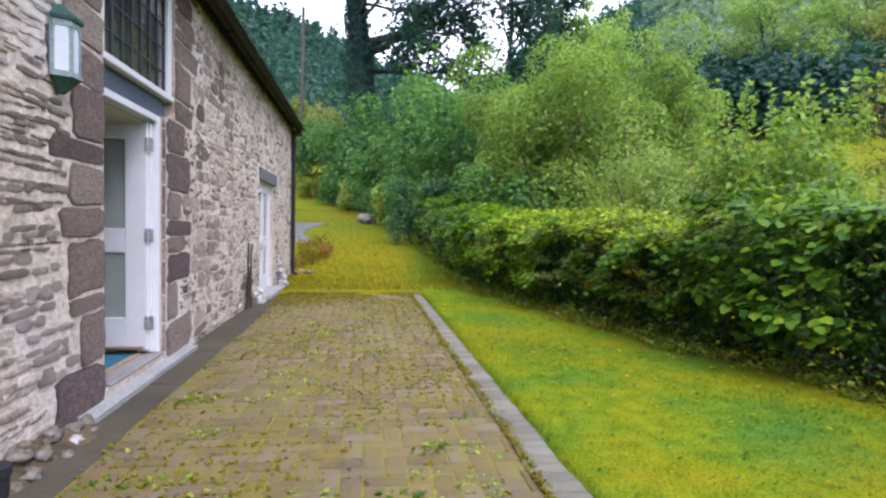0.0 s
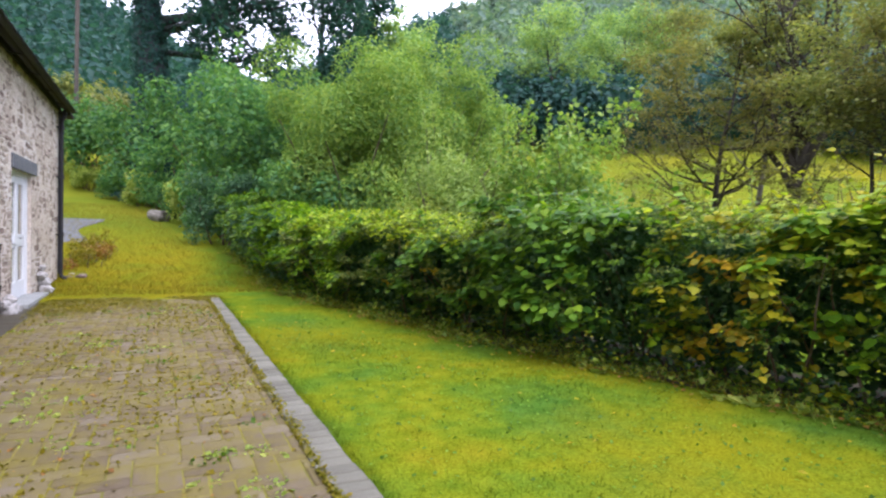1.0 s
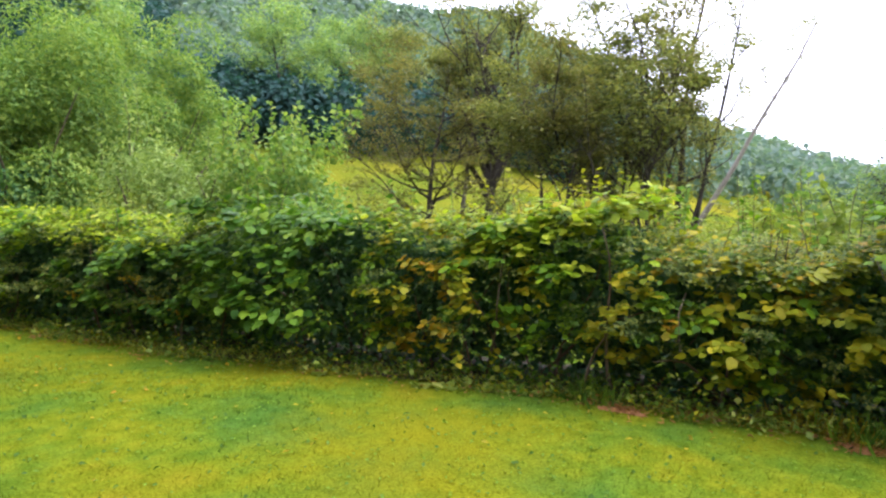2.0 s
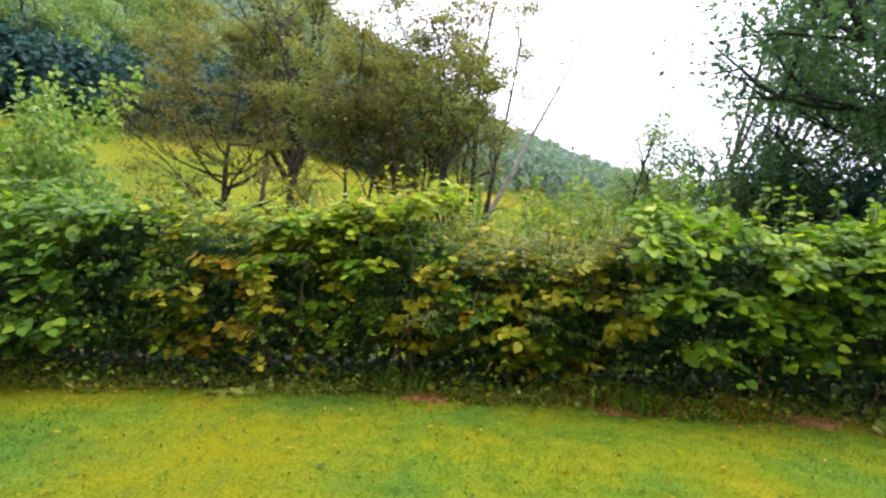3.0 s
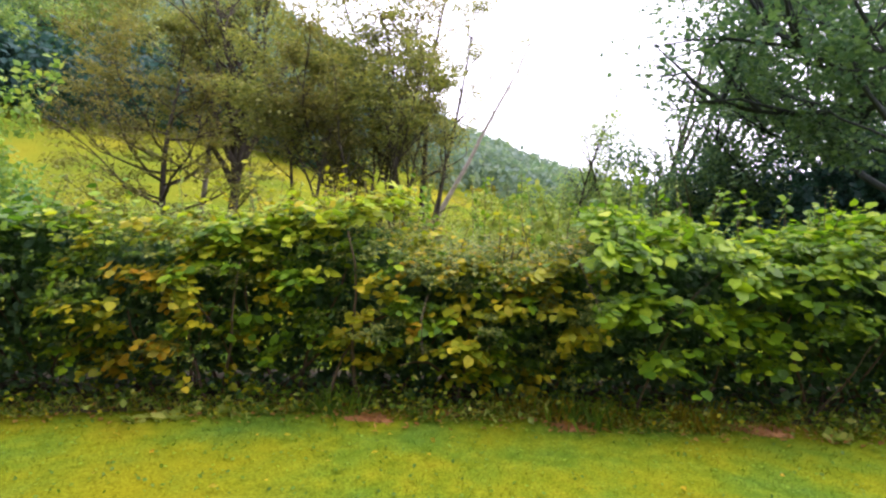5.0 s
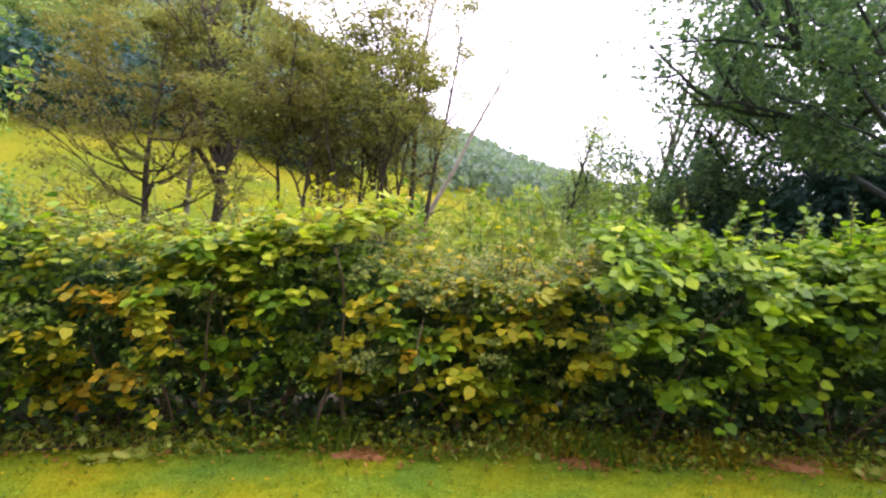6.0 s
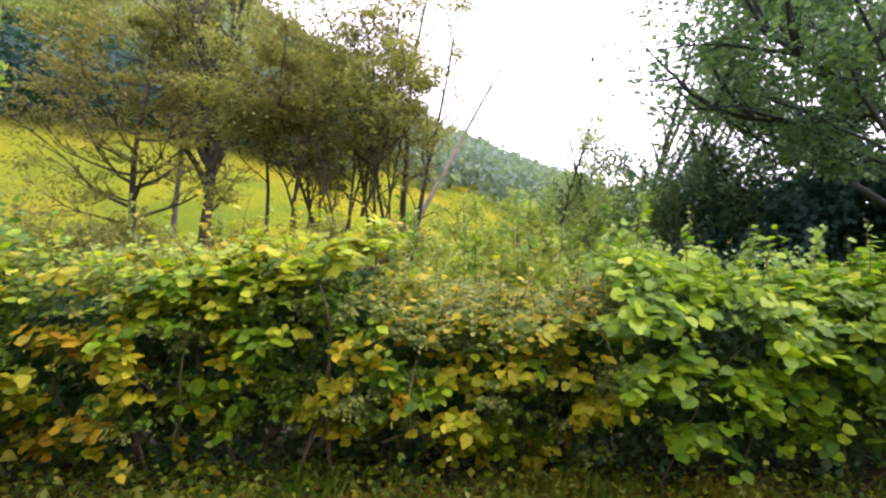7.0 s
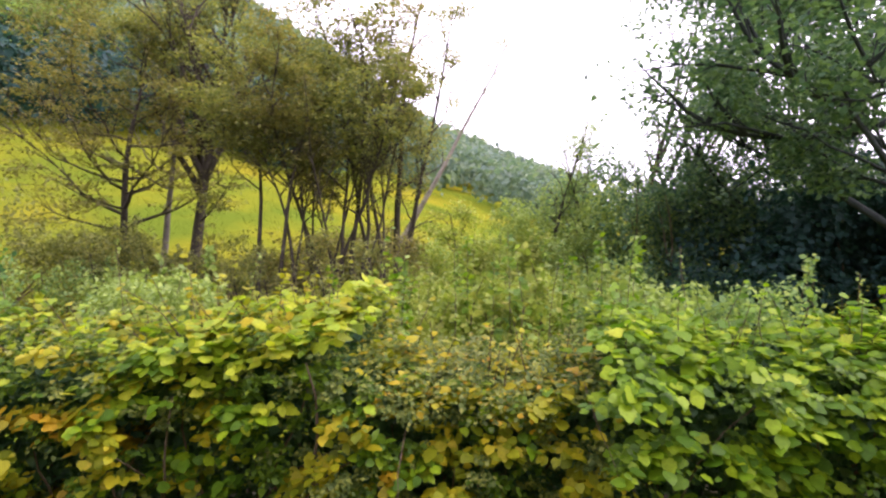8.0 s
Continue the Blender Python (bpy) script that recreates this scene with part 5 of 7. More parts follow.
far_wood("distant_wood", "wooded ground behind the house", 205, 300, (118, 285), (60, 220), "distant_hazed", False, 2.6, 26)


# ---- hedge ----
HEDGE_Y = [-9, -4.5, -1.6, 0.4, 1.7, 2.7, 3.6, 4.5, 5.3, 7.5, 9.0, 10.5, 12.5, 14, 16, 18]
HEDGE_X = [6.3, 5.35, 4.86, 4.50, 4.32, 4.16, 3.86, 3.50, 3.28, 2.72, 2.36, 2.16, 2.04, 2.0, 1.93, 1.78]


def hedge_front(y):
    return np.interp(y, HEDGE_Y, HEDGE_X)


def hedge_ground(y):
    """Height of the soil along the hedge, which climbs with the track at its far end."""
    return np.where(np.asarray(y) > 11.5, land(hedge_front(y) + 0.3, y), 0.0)


def hedge_unit(y0, y1, height, thick, bulge, mix, label, seed, shoots=0, hollow=0.35, single=0, under=0.0, crest=()):
    """One hedge plant between y0 and y1. mix: rows of (leaf kind, leaf shape, length, number). Leaves hang in layered sprays on the face and over the top."""
    rng = np.random.default_rng(seed)
    cy = (y0 + y1) / 2
    ob = thing("hedge_shrub", label, "hedge", "hedge plants along the lawn", at=(float(hedge_front(cy)) + 0.4, cy, 0))
    base = np.array([float(hedge_front(cy)) + 0.4, cy, 0.0])
    span = y1 - y0
    items = []
    for _ in range(int(7 * span) + 4):
        y = rng.uniform(y0, y1)
        s = (hedge_front(y) + rng.uniform(0.2, thick - 0.2), y, float(hedge_ground(y)) - 0.05)
        pts = wander(rng, s, (rng.normal() * 0.28 - 0.12, rng.normal() * 0.3, 1), height * rng.uniform(0.6, 0.98), 6, 0.16)
        items.append(tube_arrays(pts - base, rng.uniform(0.008, 0.02) * (1 - 0.75 * np.linspace(0, 1, 7)), 5))
    part("stem_thicket", big_mesh("stem_thicket", *join_arrays(items), M_STEM, True), None, ob)["kind"] = "stuff"
    # inner leaves take the dark ivy colour: shade of the gaps painted in
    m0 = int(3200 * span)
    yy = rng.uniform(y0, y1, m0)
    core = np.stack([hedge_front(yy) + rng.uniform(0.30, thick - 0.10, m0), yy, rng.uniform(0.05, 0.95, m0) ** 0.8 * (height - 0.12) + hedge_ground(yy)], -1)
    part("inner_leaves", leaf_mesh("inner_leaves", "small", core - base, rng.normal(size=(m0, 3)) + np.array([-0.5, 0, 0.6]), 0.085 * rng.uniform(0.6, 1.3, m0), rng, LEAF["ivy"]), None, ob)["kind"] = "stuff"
    # sprays: short outward twigs from which leaves hang in rows
    for kind, shape, length, number in mix:
        per = 7 if shape == "broad" else 9
        n = number // per
        groups = max(6, n // 5)
        g_of = rng.integers(0, groups, n)
        y = rng.uniform(y0 - 0.05, y1 + 0.05, groups)[g_of] + rng.normal(size=n) * length * 1.1
        on_top = (rng.random(groups) < 0.34)[g_of]
        zf = np.clip((rng.uniform(0.04 + under, 1.0, groups) ** 0.72)[g_of] + rng.normal(size=n) * length * 0.4, 0.03, 1.0)
        lump = 0.10 * np.sin(y * 3.1 + seed) + 0.07 * np.sin(y * 7.3 + zf * 5 + seed * 2) + 0.05 * np.sin(zf * 11 + y * 2)
        hh = height + 0.09 * np.sin(y * 2.6 + seed) + 0.05 * np.sin(y * 8.1)
        face = bulge * (smooth(0.05, 0.6, zf) * 1.1 - smooth(0.8, 1.05, zf) * 0.5) + lump - 0.14 * (1 - smooth(0.05, 0.4, zf))
        depth = rng.exponential(0.11, groups)[g_of] * rng.uniform(0.5, 1.5, n)
        x = np.where(on_top, hedge_front(y) + rng.uniform(0.0, thick, n), hedge_front(y) + 0.10 - face + depth)
        edge = np.clip(1 - np.abs((x - hedge_front(y)) / thick - 0.5) * 2, 0, 1)
        z = np.where(on_top, hh - 0.10 * (1 - edge) - rng.exponential(0.05, n), zf * (hh - 0.05))
        hollow_cut = (~on_top) & (zf < hollow) & (rng.random(n) < 0.7)
        x = np.where(hollow_cut, x + 0.25, x)
        out = np.stack([np.where(on_top, rng.normal(size=n) * 0.5 - 0.25, -1.0), rng.normal(size=n) * 0.5, np.where(on_top, 0.6, 0.05) + rng.normal(size=n) * 0.25], -1)
        out = unit(out)
        f = np.repeat(np.linspace(0, 1, per)[None], n, 0).ravel()
        spray = np.repeat(rng.uniform(1.2, 2.6, n) * length, per)
        c = np.repeat(np.stack([x, y, z], -1), per, 0)
        o = np.repeat(out, per, 0)
        side = unit(np.cross(o, np.array([0, 0, 1.0]))) * np.where(np.arange(n * per) % 2, 1, -1)[:, None]
        pos = c + o * (f * spray)[:, None] + side * length * 0.25 + rng.normal(size=(n * per, 3)) * length * 0.2
        pos[:, 2] -= f ** 2 * spray * 0.32
        pos[:, 2] = np.clip(pos[:, 2], 0.03, None) + hedge_ground(pos[:, 1])
        nrm = np.array([0, 0, 1.0]) + o * 0.5 + rng.normal(size=(n * per, 3)) * 0.34
        tip = o * 1.1 + side * 0.8 + np.array([0, 0, -0.4])
        size = length * rng.choice([0.55, 0.75, 0.9, 1.0, 1.2], n * per) * rng.uniform(0.85, 1.15, n * per)
        if single and shape == "broad":
            near = np.where((pos[:, 2] > 0.4) & (pos[:, 0] < hedge_front(pos[:, 1]) + 0.1))[0]
            take = rng.choice(near, min(single, len(near)), replace=False)
            mats = LEAF_PIECE.get(kind, LEAF_PIECE["hazel"])
            v, fc = SHAPES["broad"]
            shared = big_mesh("leaf", v, fc, mats, True)
            for i in take:
                nn = Vector(nrm[i]).normalized()
                tt = Vector(tip[i] + rng.normal(size=3) * 0.35)
                tt = (tt - nn * tt.dot(nn)).normalized()
                ss = tt.cross(nn)
                lo = new("leaf", shared)
                lo.parent = ob
                s2 = size[i] * 1.1
                m = Matrix(((ss.x * s2, tt.x * s2, nn.x * s2, pos[i][0] - base[0]), (ss.y * s2, tt.y * s2, nn.y * s2, pos[i][1] - base[1]), (ss.z * s2, tt.z * s2, nn.z * s2, pos[i][2] - base[2]), (0, 0, 0, 1)))
                lo.matrix_basis = m
            gone = np.ones(len(pos), bool)
            gone[take] = False
            pos, nrm, size, tip = pos[gone], nrm[gone], size[gone], tip[gone]
            single = 0
        nm = {"broad": "broad_leaves", "small": "small_leaves", "narrow": "narrow_leaves"}[shape]
        o2 = part(nm, leaf_mesh(nm, shape, pos - base, nrm, size, rng, LEAF[kind], tip, 0.75), None, ob)
        o2["kind"] = "stuff"
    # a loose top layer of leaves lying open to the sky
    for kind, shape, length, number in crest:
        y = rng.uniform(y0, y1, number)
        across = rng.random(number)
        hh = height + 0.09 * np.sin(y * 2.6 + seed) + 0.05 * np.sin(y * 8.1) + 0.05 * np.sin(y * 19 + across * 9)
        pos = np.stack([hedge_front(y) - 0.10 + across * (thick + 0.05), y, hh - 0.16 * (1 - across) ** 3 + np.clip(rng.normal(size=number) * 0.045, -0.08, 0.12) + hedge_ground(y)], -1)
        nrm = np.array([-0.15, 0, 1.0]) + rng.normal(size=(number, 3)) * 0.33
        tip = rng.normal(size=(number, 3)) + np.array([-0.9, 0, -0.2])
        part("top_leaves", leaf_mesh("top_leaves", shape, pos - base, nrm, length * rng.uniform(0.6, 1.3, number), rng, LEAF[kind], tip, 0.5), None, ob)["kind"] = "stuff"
    kind, shape, length, _ = mix[0]
    for _ in range(shoots):
        y = rng.uniform(y0, y1)
        p = (hedge_front(y) + rng.uniform(0.15, thick - 0.1), y, height - 0.15 + float(hedge_ground(y)))
        rod = wander(rng, p, (rng.normal() * 0.35 - 0.15, rng.normal() * 0.35, 1), rng.uniform(0.3, 0.56), 5, 0.1)
        m = 8
        f = np.linspace(0.25, 1, m)
        pp = np.array([np.interp(f, np.linspace(0, 1, 6), rod[:, k]) for k in range(3)]).T
        sd = rng.normal(size=(m, 3)) * np.array([1, 1, 0.2])
        lv = scatter_arrays(shape, pp - base, np.array([0, 0, 1.0]) + rng.normal(size=(m, 3)) * 0.35, length * 0.8 * rng.uniform(0.7, 1.2, m), rng, sd, 0.3)
        sh = part("shoot", big_mesh("shoot", *tube_arrays(rod - base, 0.005 * (1 - 0.6 * np.linspace(0, 1, 6)), 4), M_STEM), None, ob)
        part("leaves", big_mesh("leaves", *lv, LEAF[kind]), None, sh)["kind"] = "stuff"
    return ob


hedge_unit(-9.0, -3.6, 1.50, 1.2, 0.22, [("hazel", "small", 0.12, 2800), ("trimmed", "small", 0.06, 4500)], "dense green hazel hedge past the end of the lawn view", 301, shoots=10)
hedge_unit(-3.6, -1.6, 1.46, 1.2, 0.26, [("hazel", "broad", 0.078, 2000), ("trimmed", "small", 0.05, 1800)], "fresh green large-leaved hazel bush in the hedge", 302, shoots=26, single=70, under=0.12, crest=[("hazel", "broad", 0.090, 560), ("lime", "broad", 0.080, 150)])
hedge_unit(-1.6, 0.15, 1.45, 1.2, 0.27, [("hazel", "broad", 0.076, 1950), ("trimmed", "small", 0.048, 1800)], "glossy mid-green hazel bush with drooping leaf sprays", 303, shoots=20, single=80, under=0.16, crest=[("hazel", "broad", 0.088, 540), ("lime", "broad", 0.080, 130)])
hedge_unit(0.15, 1.75, 1.28, 1.15, 0.15, [("hazel_yellow", "broad", 0.064, 1350), ("thorn", "small", 0.034, 4800), ("trimmed", "small", 0.045, 2000), ("hazel", "broad", 0.064, 420), ("autumn", "broad", 0.056, 240)], "small-leaved hawthorn with orange and yellow leaves among it", 304, shoots=10, single=40, under=0.06, crest=[("thorn", "small", 0.038, 4600), ("hazel_yellow", "broad", 0.06, 240), ("autumn", "small", 0.05, 320)])
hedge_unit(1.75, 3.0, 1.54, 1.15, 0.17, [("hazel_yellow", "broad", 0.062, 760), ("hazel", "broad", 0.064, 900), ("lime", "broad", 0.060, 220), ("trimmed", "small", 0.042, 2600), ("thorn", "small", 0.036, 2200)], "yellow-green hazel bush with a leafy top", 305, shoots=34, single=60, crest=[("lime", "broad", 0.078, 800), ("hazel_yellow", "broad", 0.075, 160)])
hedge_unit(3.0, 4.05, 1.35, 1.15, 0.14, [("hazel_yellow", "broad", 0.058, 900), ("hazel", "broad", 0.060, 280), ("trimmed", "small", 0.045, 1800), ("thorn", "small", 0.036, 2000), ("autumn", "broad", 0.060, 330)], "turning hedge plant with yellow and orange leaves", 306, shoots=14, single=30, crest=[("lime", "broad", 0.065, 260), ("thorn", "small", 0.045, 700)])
hedge_unit(4.05, 5.6, 1.50, 1.2, 0.28, [("hazel_deep", "broad", 0.080, 1700), ("trimmed", "small", 0.048, 3000)], "deep green hazel bush bulging out of the hedge", 307, shoots=12, single=20, crest=[("hazel_deep", "broad", 0.085, 320), ("hazel", "broad", 0.078, 160)])
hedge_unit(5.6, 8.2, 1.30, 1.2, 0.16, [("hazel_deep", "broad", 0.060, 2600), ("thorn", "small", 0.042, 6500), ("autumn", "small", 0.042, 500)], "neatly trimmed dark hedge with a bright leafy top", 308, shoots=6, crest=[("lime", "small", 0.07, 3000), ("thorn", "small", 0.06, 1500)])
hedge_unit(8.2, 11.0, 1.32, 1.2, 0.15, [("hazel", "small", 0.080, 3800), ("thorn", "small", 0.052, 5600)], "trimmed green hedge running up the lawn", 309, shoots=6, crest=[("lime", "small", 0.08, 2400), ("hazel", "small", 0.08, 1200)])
hedge_unit(11.0, 13.2, 1.42, 1.2, 0.2, [("hazel", "small", 0.095, 3400), ("ivy", "small", 0.08, 2600)], "taller bright green stretch of the hedge", 310, shoots=6, crest=[("hazel", "small", 0.10, 2200)])
hedge_unit(13.2, 15.4, 1.50, 1.2, 0.18, [("trimmed", "small", 0.105, 3200), ("ivy", "small", 0.085, 2400)], "leafy green hedge climbing beside the track", 312, shoots=6, crest=[("hazel", "small", 0.11, 2000)])
hedge_unit(15.4, 17.4, 1.58, 1.2, 0.18, [("trimmed", "small", 0.115, 2600), ("ivy", "small", 0.09, 2200)], "ragged green far end of the hedge", 313, shoots=5, crest=[("hazel", "small", 0.12, 1500)])
shrub("ivy_mound", (1.75, 18.7), 2.5, 0.95, 8500, "ivy", 0.085, "dark ivy-covered mound at the end of the hedge", 311, category="ivy", stems=5)


def spire(at, height, seed, kind="silver", leaf=0.085, count=46, low=0.45):
    """A tall thin weed that stands above the hedge top."""
    rng = np.random.default_rng(seed)
    z = float(land(*at))
    ob = thing("tall_weed", "tall thin weed spike rising behind the hedge", "weed", "weed spikes behind the hedge", at=(at[0], at[1], z - 0.02))
    line = wander(rng, (0, 0, 0), (rng.normal() * 0.05, rng.normal() * 0.05, 1), height - z, 8, 0.035)
    part("stalk", big_mesh("stalk", *tube_arrays(line, 0.007 * (1 - 0.6 * np.linspace(0, 1, 9)), 5), M_STEM), None, ob)
    m = count
    f = low + (1 - low) * rng.random(m)
    pp = np.array([np.interp(f, np.linspace(0, 1, 9), line[:, k]) for k in range(3)]).T
    out = rng.normal(size=(m, 3)) * np.array([1, 1, 0.3])
    part("leaves", leaf_mesh("leaves", "small", pp, rng.normal(size=(m, 3)) * 0.5 + np.array([0, 0, 0.7]), leaf * (1 - 0.55 * f) * rng.uniform(0.7, 1.3, m), rng, LEAF[kind], out * 2, 0.3), None, ob)["kind"] = "stuff"
    return ob


for i, (sx, sy, sh) in enumerate(((6.5, -0.15, 2.15), (6.3, 0.45, 1.9), (6.2, 1.25, 2.0), (6.6, 1.9, 1.85), (6.5, -1.1, 2.1), (6.2, -2.2, 1.95), (5.9, 3.2, 1.9), (6.0, 4.4, 2.0))):
    spire((sx, sy), sh, 320 + i)
rng = np.random.default_rng(345)
for i in range(34):
    spire((float(rng.uniform(6.2, 9.2)), float(rng.uniform(-0.6, 2.9))), float(rng.uniform(1.55, 2.25)), 350 + i, ("weed", "hazel", "willow")[i % 3], 0.17, 70, 0.2)
for i, (p, q) in enumerate((((4.17, 0.28, 1.16), (4.13, 0.12, 0.80)), ((4.02, 1.35, 0.85), (4.0, 1.30, 0.55)))):
    rng = np.random.default_rng(330 + i)
    a, b5 = np.array(p), np.array(q)
    tw = thing("dry_twig", "dry pale twig hanging from the hedge face", "twig", "dry twigs in the hedge", at=p)
    line = np.array([(b5 - a) * k / 5 + np.array([0.35 * (k == 0), 0, 0.06 * (k == 0)]) + rng.normal(size=3) * 0.008 for k in range(6)])
    part("stem", big_mesh("stem", *tube_arrays(line, 0.003 * (1 - 0.5 * np.linspace(0, 1, 6)), 5), M_STEM), None, tw)


# ---- hedge foot: weeds, fallen leaves, grass ----
def strip_stuff(name, label, category, seed, number, kind, shape, length, lean, y_range=(-8.5, 17.0), x_off=(-0.25, 0.35), rise=0.0, flat=0.8):
    rng = np.random.default_rng(seed)
    y = rng.uniform(*y_range, number)
    x = hedge_front(y) + rng.uniform(*x_off, number) + 0.08 * np.sin(y * 4)
    z = land(x, y) + 0.012 + rng.exponential(0.02 + rise, number)
    nrm = rng.normal(size=(number, 3)) * (1 - flat) + np.array([0, 0, 1.0])
    ob = new(name, leaf_mesh(name, shape, np.stack([x, y, z], -1), nrm, length * rng.uniform(0.5, 1.3, number), rng, LEAF[kind], lean))
    return tagged(ob, label, category, kind="stuff")


strip_stuff("hedge_foot_weeds", "low ivy and weeds creeping out under the hedge", "weeds", 401, 5200, "trimmed", "small", 0.05, None, x_off=(-0.12, 0.5), rise=0.06, flat=0.6)
strip_stuff("hedge_foot_weeds", "pale nettles and broad weeds at the hedge foot", "weeds", 402, 1300, "weed", "small", 0.06, None, x_off=(-0.18, 0.25), rise=0.07, flat=0.55)
# ivy that also fills the gap below; its dark colour stands in for shade
strip_stuff("hedge_foot_ivy", "ivy under the hedge, coloured dark to deepen its shade", "ivy", 404, 7000, "ivy", "small", 0.07, None, x_off=(0.15, 1.1), rise=0.14, flat=0.4)
strip_stuff("hedge_foot_weeds", "fresh green ground cover at the edge of the lawn", "weeds", 405, 9000, "trimmed", "small", 0.045, None, x_off=(-0.06, 0.45), rise=0.05, flat=0.5)
strip_stuff("hedge_foot_weeds", "yellow-green creeping weeds at the edge of the lawn", "weeds", 406, 3600, "hazel_yellow", "small", 0.04, None, x_off=(-0.16, 0.35), rise=0.04, flat=0.55)
strip_stuff("hedge_foot_grass", "uncut grass along the hedge foot", "grass", 407, 8000, "weed", "blade", 0.075, np.array([-0.3, 0, 1.2]), x_off=(-0.12, 0.30), flat=0.1)
strip_stuff("hedge_foot_grass", "mossy yellow grass along the hedge foot", "grass", 408, 6000, "moss", "blade", 0.07, np.array([-0.3, 0, 1.2]), x_off=(-0.16, 0.28), flat=0.1)
strip_stuff("fallen_leaves", "brown fallen leaves scattered along the hedge foot", "leaves", 403, 1500, "litter", "small", 0.045, None, x_off=(-0.30, 0.35), flat=0.8)


def patch(name, at, rx, ry, label, mat, seed):
    rng = np.random.default_rng(seed)
    bm = bmesh.new()
    mid2 = bm.verts.new((at[0], at[1], float(land(*at)) + 0.022))
    rim = []
    for k in range(22):
        a = 2 * math.pi * k / 22
        s = 1 + 0.28 * math.sin(3 * a + seed) + rng.uniform(-0.12, 0.12)
        x, y = at[0] + rx * s * math.cos(a), at[1] + ry * s * math.sin(a)
        rim.append(bm.verts.new((x, y, float(land(x, y)) + 0.003)))
    for k in range(22):
        bm.faces.new((mid2, rim[k], rim[(k + 1) % 22]))
    return tagged(part(name, bm, mat), label, "soil patch", kind="structure")


M_NEEDLE = surface("rusty_litter", [(0.2, (0.16, 0.07, 0.025)), (0.6, (0.30, 0.14, 0.05)), (0.9, (0.36, 0.22, 0.09))], 12, 70, 0.95, 0.9, 60)
for i, (px, py, rx, ry) in enumerate(((4.20, 1.72, 0.10, 0.16), (4.46, 1.22, 0.10, 0.14), (4.80, -1.05, 0.13, 0.30), (4.40, 0.3, 0.07, 0.12))):
    patch("bare_patch", (px, py), rx, ry, "rusty brown litter patch under the hedge edge", M_NEEDLE, 410 + i)
    rng = np.random.default_rng(420 + i)
    n = 160
    q = np.stack([px + rng.normal(size=n) * rx * 0.8, py + rng.normal(size=n) * ry * 0.8], -1)
    tagged(new("dry_leaves", leaf_mesh("dry_leaves", "narrow", np.column_stack([q, land(q[:, 0], q[:, 1]) + 0.02]), rng.normal(size=(n, 3)) * 0.3 + np.array([0, 0, 1.0]), 0.05 * rng.uniform(0.5, 1.3, n), rng, LEAF["litter"])),
           "dry brown leaves lying on bare ground", "leaves", kind="stuff")
under = []
for y in np.arange(-9, 17.6, 0.3):
    under.append(y)
bm = bmesh.new()
rows = [[bm.verts.new((float(hedge_front(y)) + o, y, float(land(float(hedge_front(y)) + o, y)) + h)) for o, h in ((0.10 + 0.06 * math.sin(y * 3), 0.004), (0.35, 0.03), (0.9, 0.03), (1.3, 0.004))] for y in under]
for a, b5 in zip(rows[:-1], rows[1:]):
    for i in range(3):
        bm.faces.new((a[i], a[i + 1], b5[i + 1], b5[i]))
tagged(part("hedge_bed", bm, M_SOIL), "dark leaf mould under the hedge", "soil", kind="structure")


def weed_plant(at, size, seed, kind="weed", count=12, label="broad-leaved weed growing in the lawn edge"):
    rng = np.random.default_rng(seed)
    ob = thing("weed", label, "weed", "weeds by the hedge", at=(at[0], at[1], float(land(*at)) - 0.005))
    az = rng.uniform(0, 6.28, count)
    out = np.stack([np.cos(az), np.sin(az), rng.uniform(0.1, 0.9, count)], -1)
    pos = out * np.array([1, 1, 0.5]) * size * 0.25
    part("leaves", leaf_mesh("leaves", "broad", pos, np.array([0, 0, 1.0]) + rng.normal(size=(count, 3)) * 0.3 - out * 0.3, size * rng.uniform(0.5, 0.9, count), rng, LEAF[kind], out * 3, 0.3), None, ob)
    return ob


for i, (wx2, wy2, sz) in enumerate(((4.56, 0.95, 0.16), (4.62, 0.80, 0.13), (3.86, 3.1, 0.12), (3.80, 3.3, 0.10), (4.70, -1.55, 0.13), (4.22, 2.4, 0.09), (4.05, 2.8, 0.09), (3.5, 4.2, 0.12), (4.62, -0.1, 0.10))):
    weed_plant((wx2, wy2), sz, 440 + i)


def tuft(at, height, n, seed, kind="weed", label="tall dry grass tuft at the hedge foot"):
    rng = np.random.default_rng(seed)
    ob = thing("grass_tuft", label, "grass", "grass tufts", at=(at[0], at[1], float(land(*at)) - 0.01))
    pos = rng.normal(size=(n, 3)) * np.array([0.09, 0.12, 0])
    nrm = rng.normal(size=(n, 3)) * np.array([1, 1, 0.15])
    part("blade_clump", leaf_mesh("blade_clump", "blade", pos, nrm, height * rng.uniform(0.5, 1.1, n), rng, LEAF[kind], np.array([0, 0, 2.2])), None, ob)["kind"] = "stuff"
    return ob


for i, (tx, ty, th) in enumerate(((4.62, 0.55, 0.22), (4.58, 0.25, 0.26), (4.65, 0.05, 0.2), (4.34, 1.95, 0.25), (4.75, -0.6, 0.25))):
    tuft((tx, ty), th * 0.85, 150, 460 + i, "trimmed" if i % 2 else "moss")


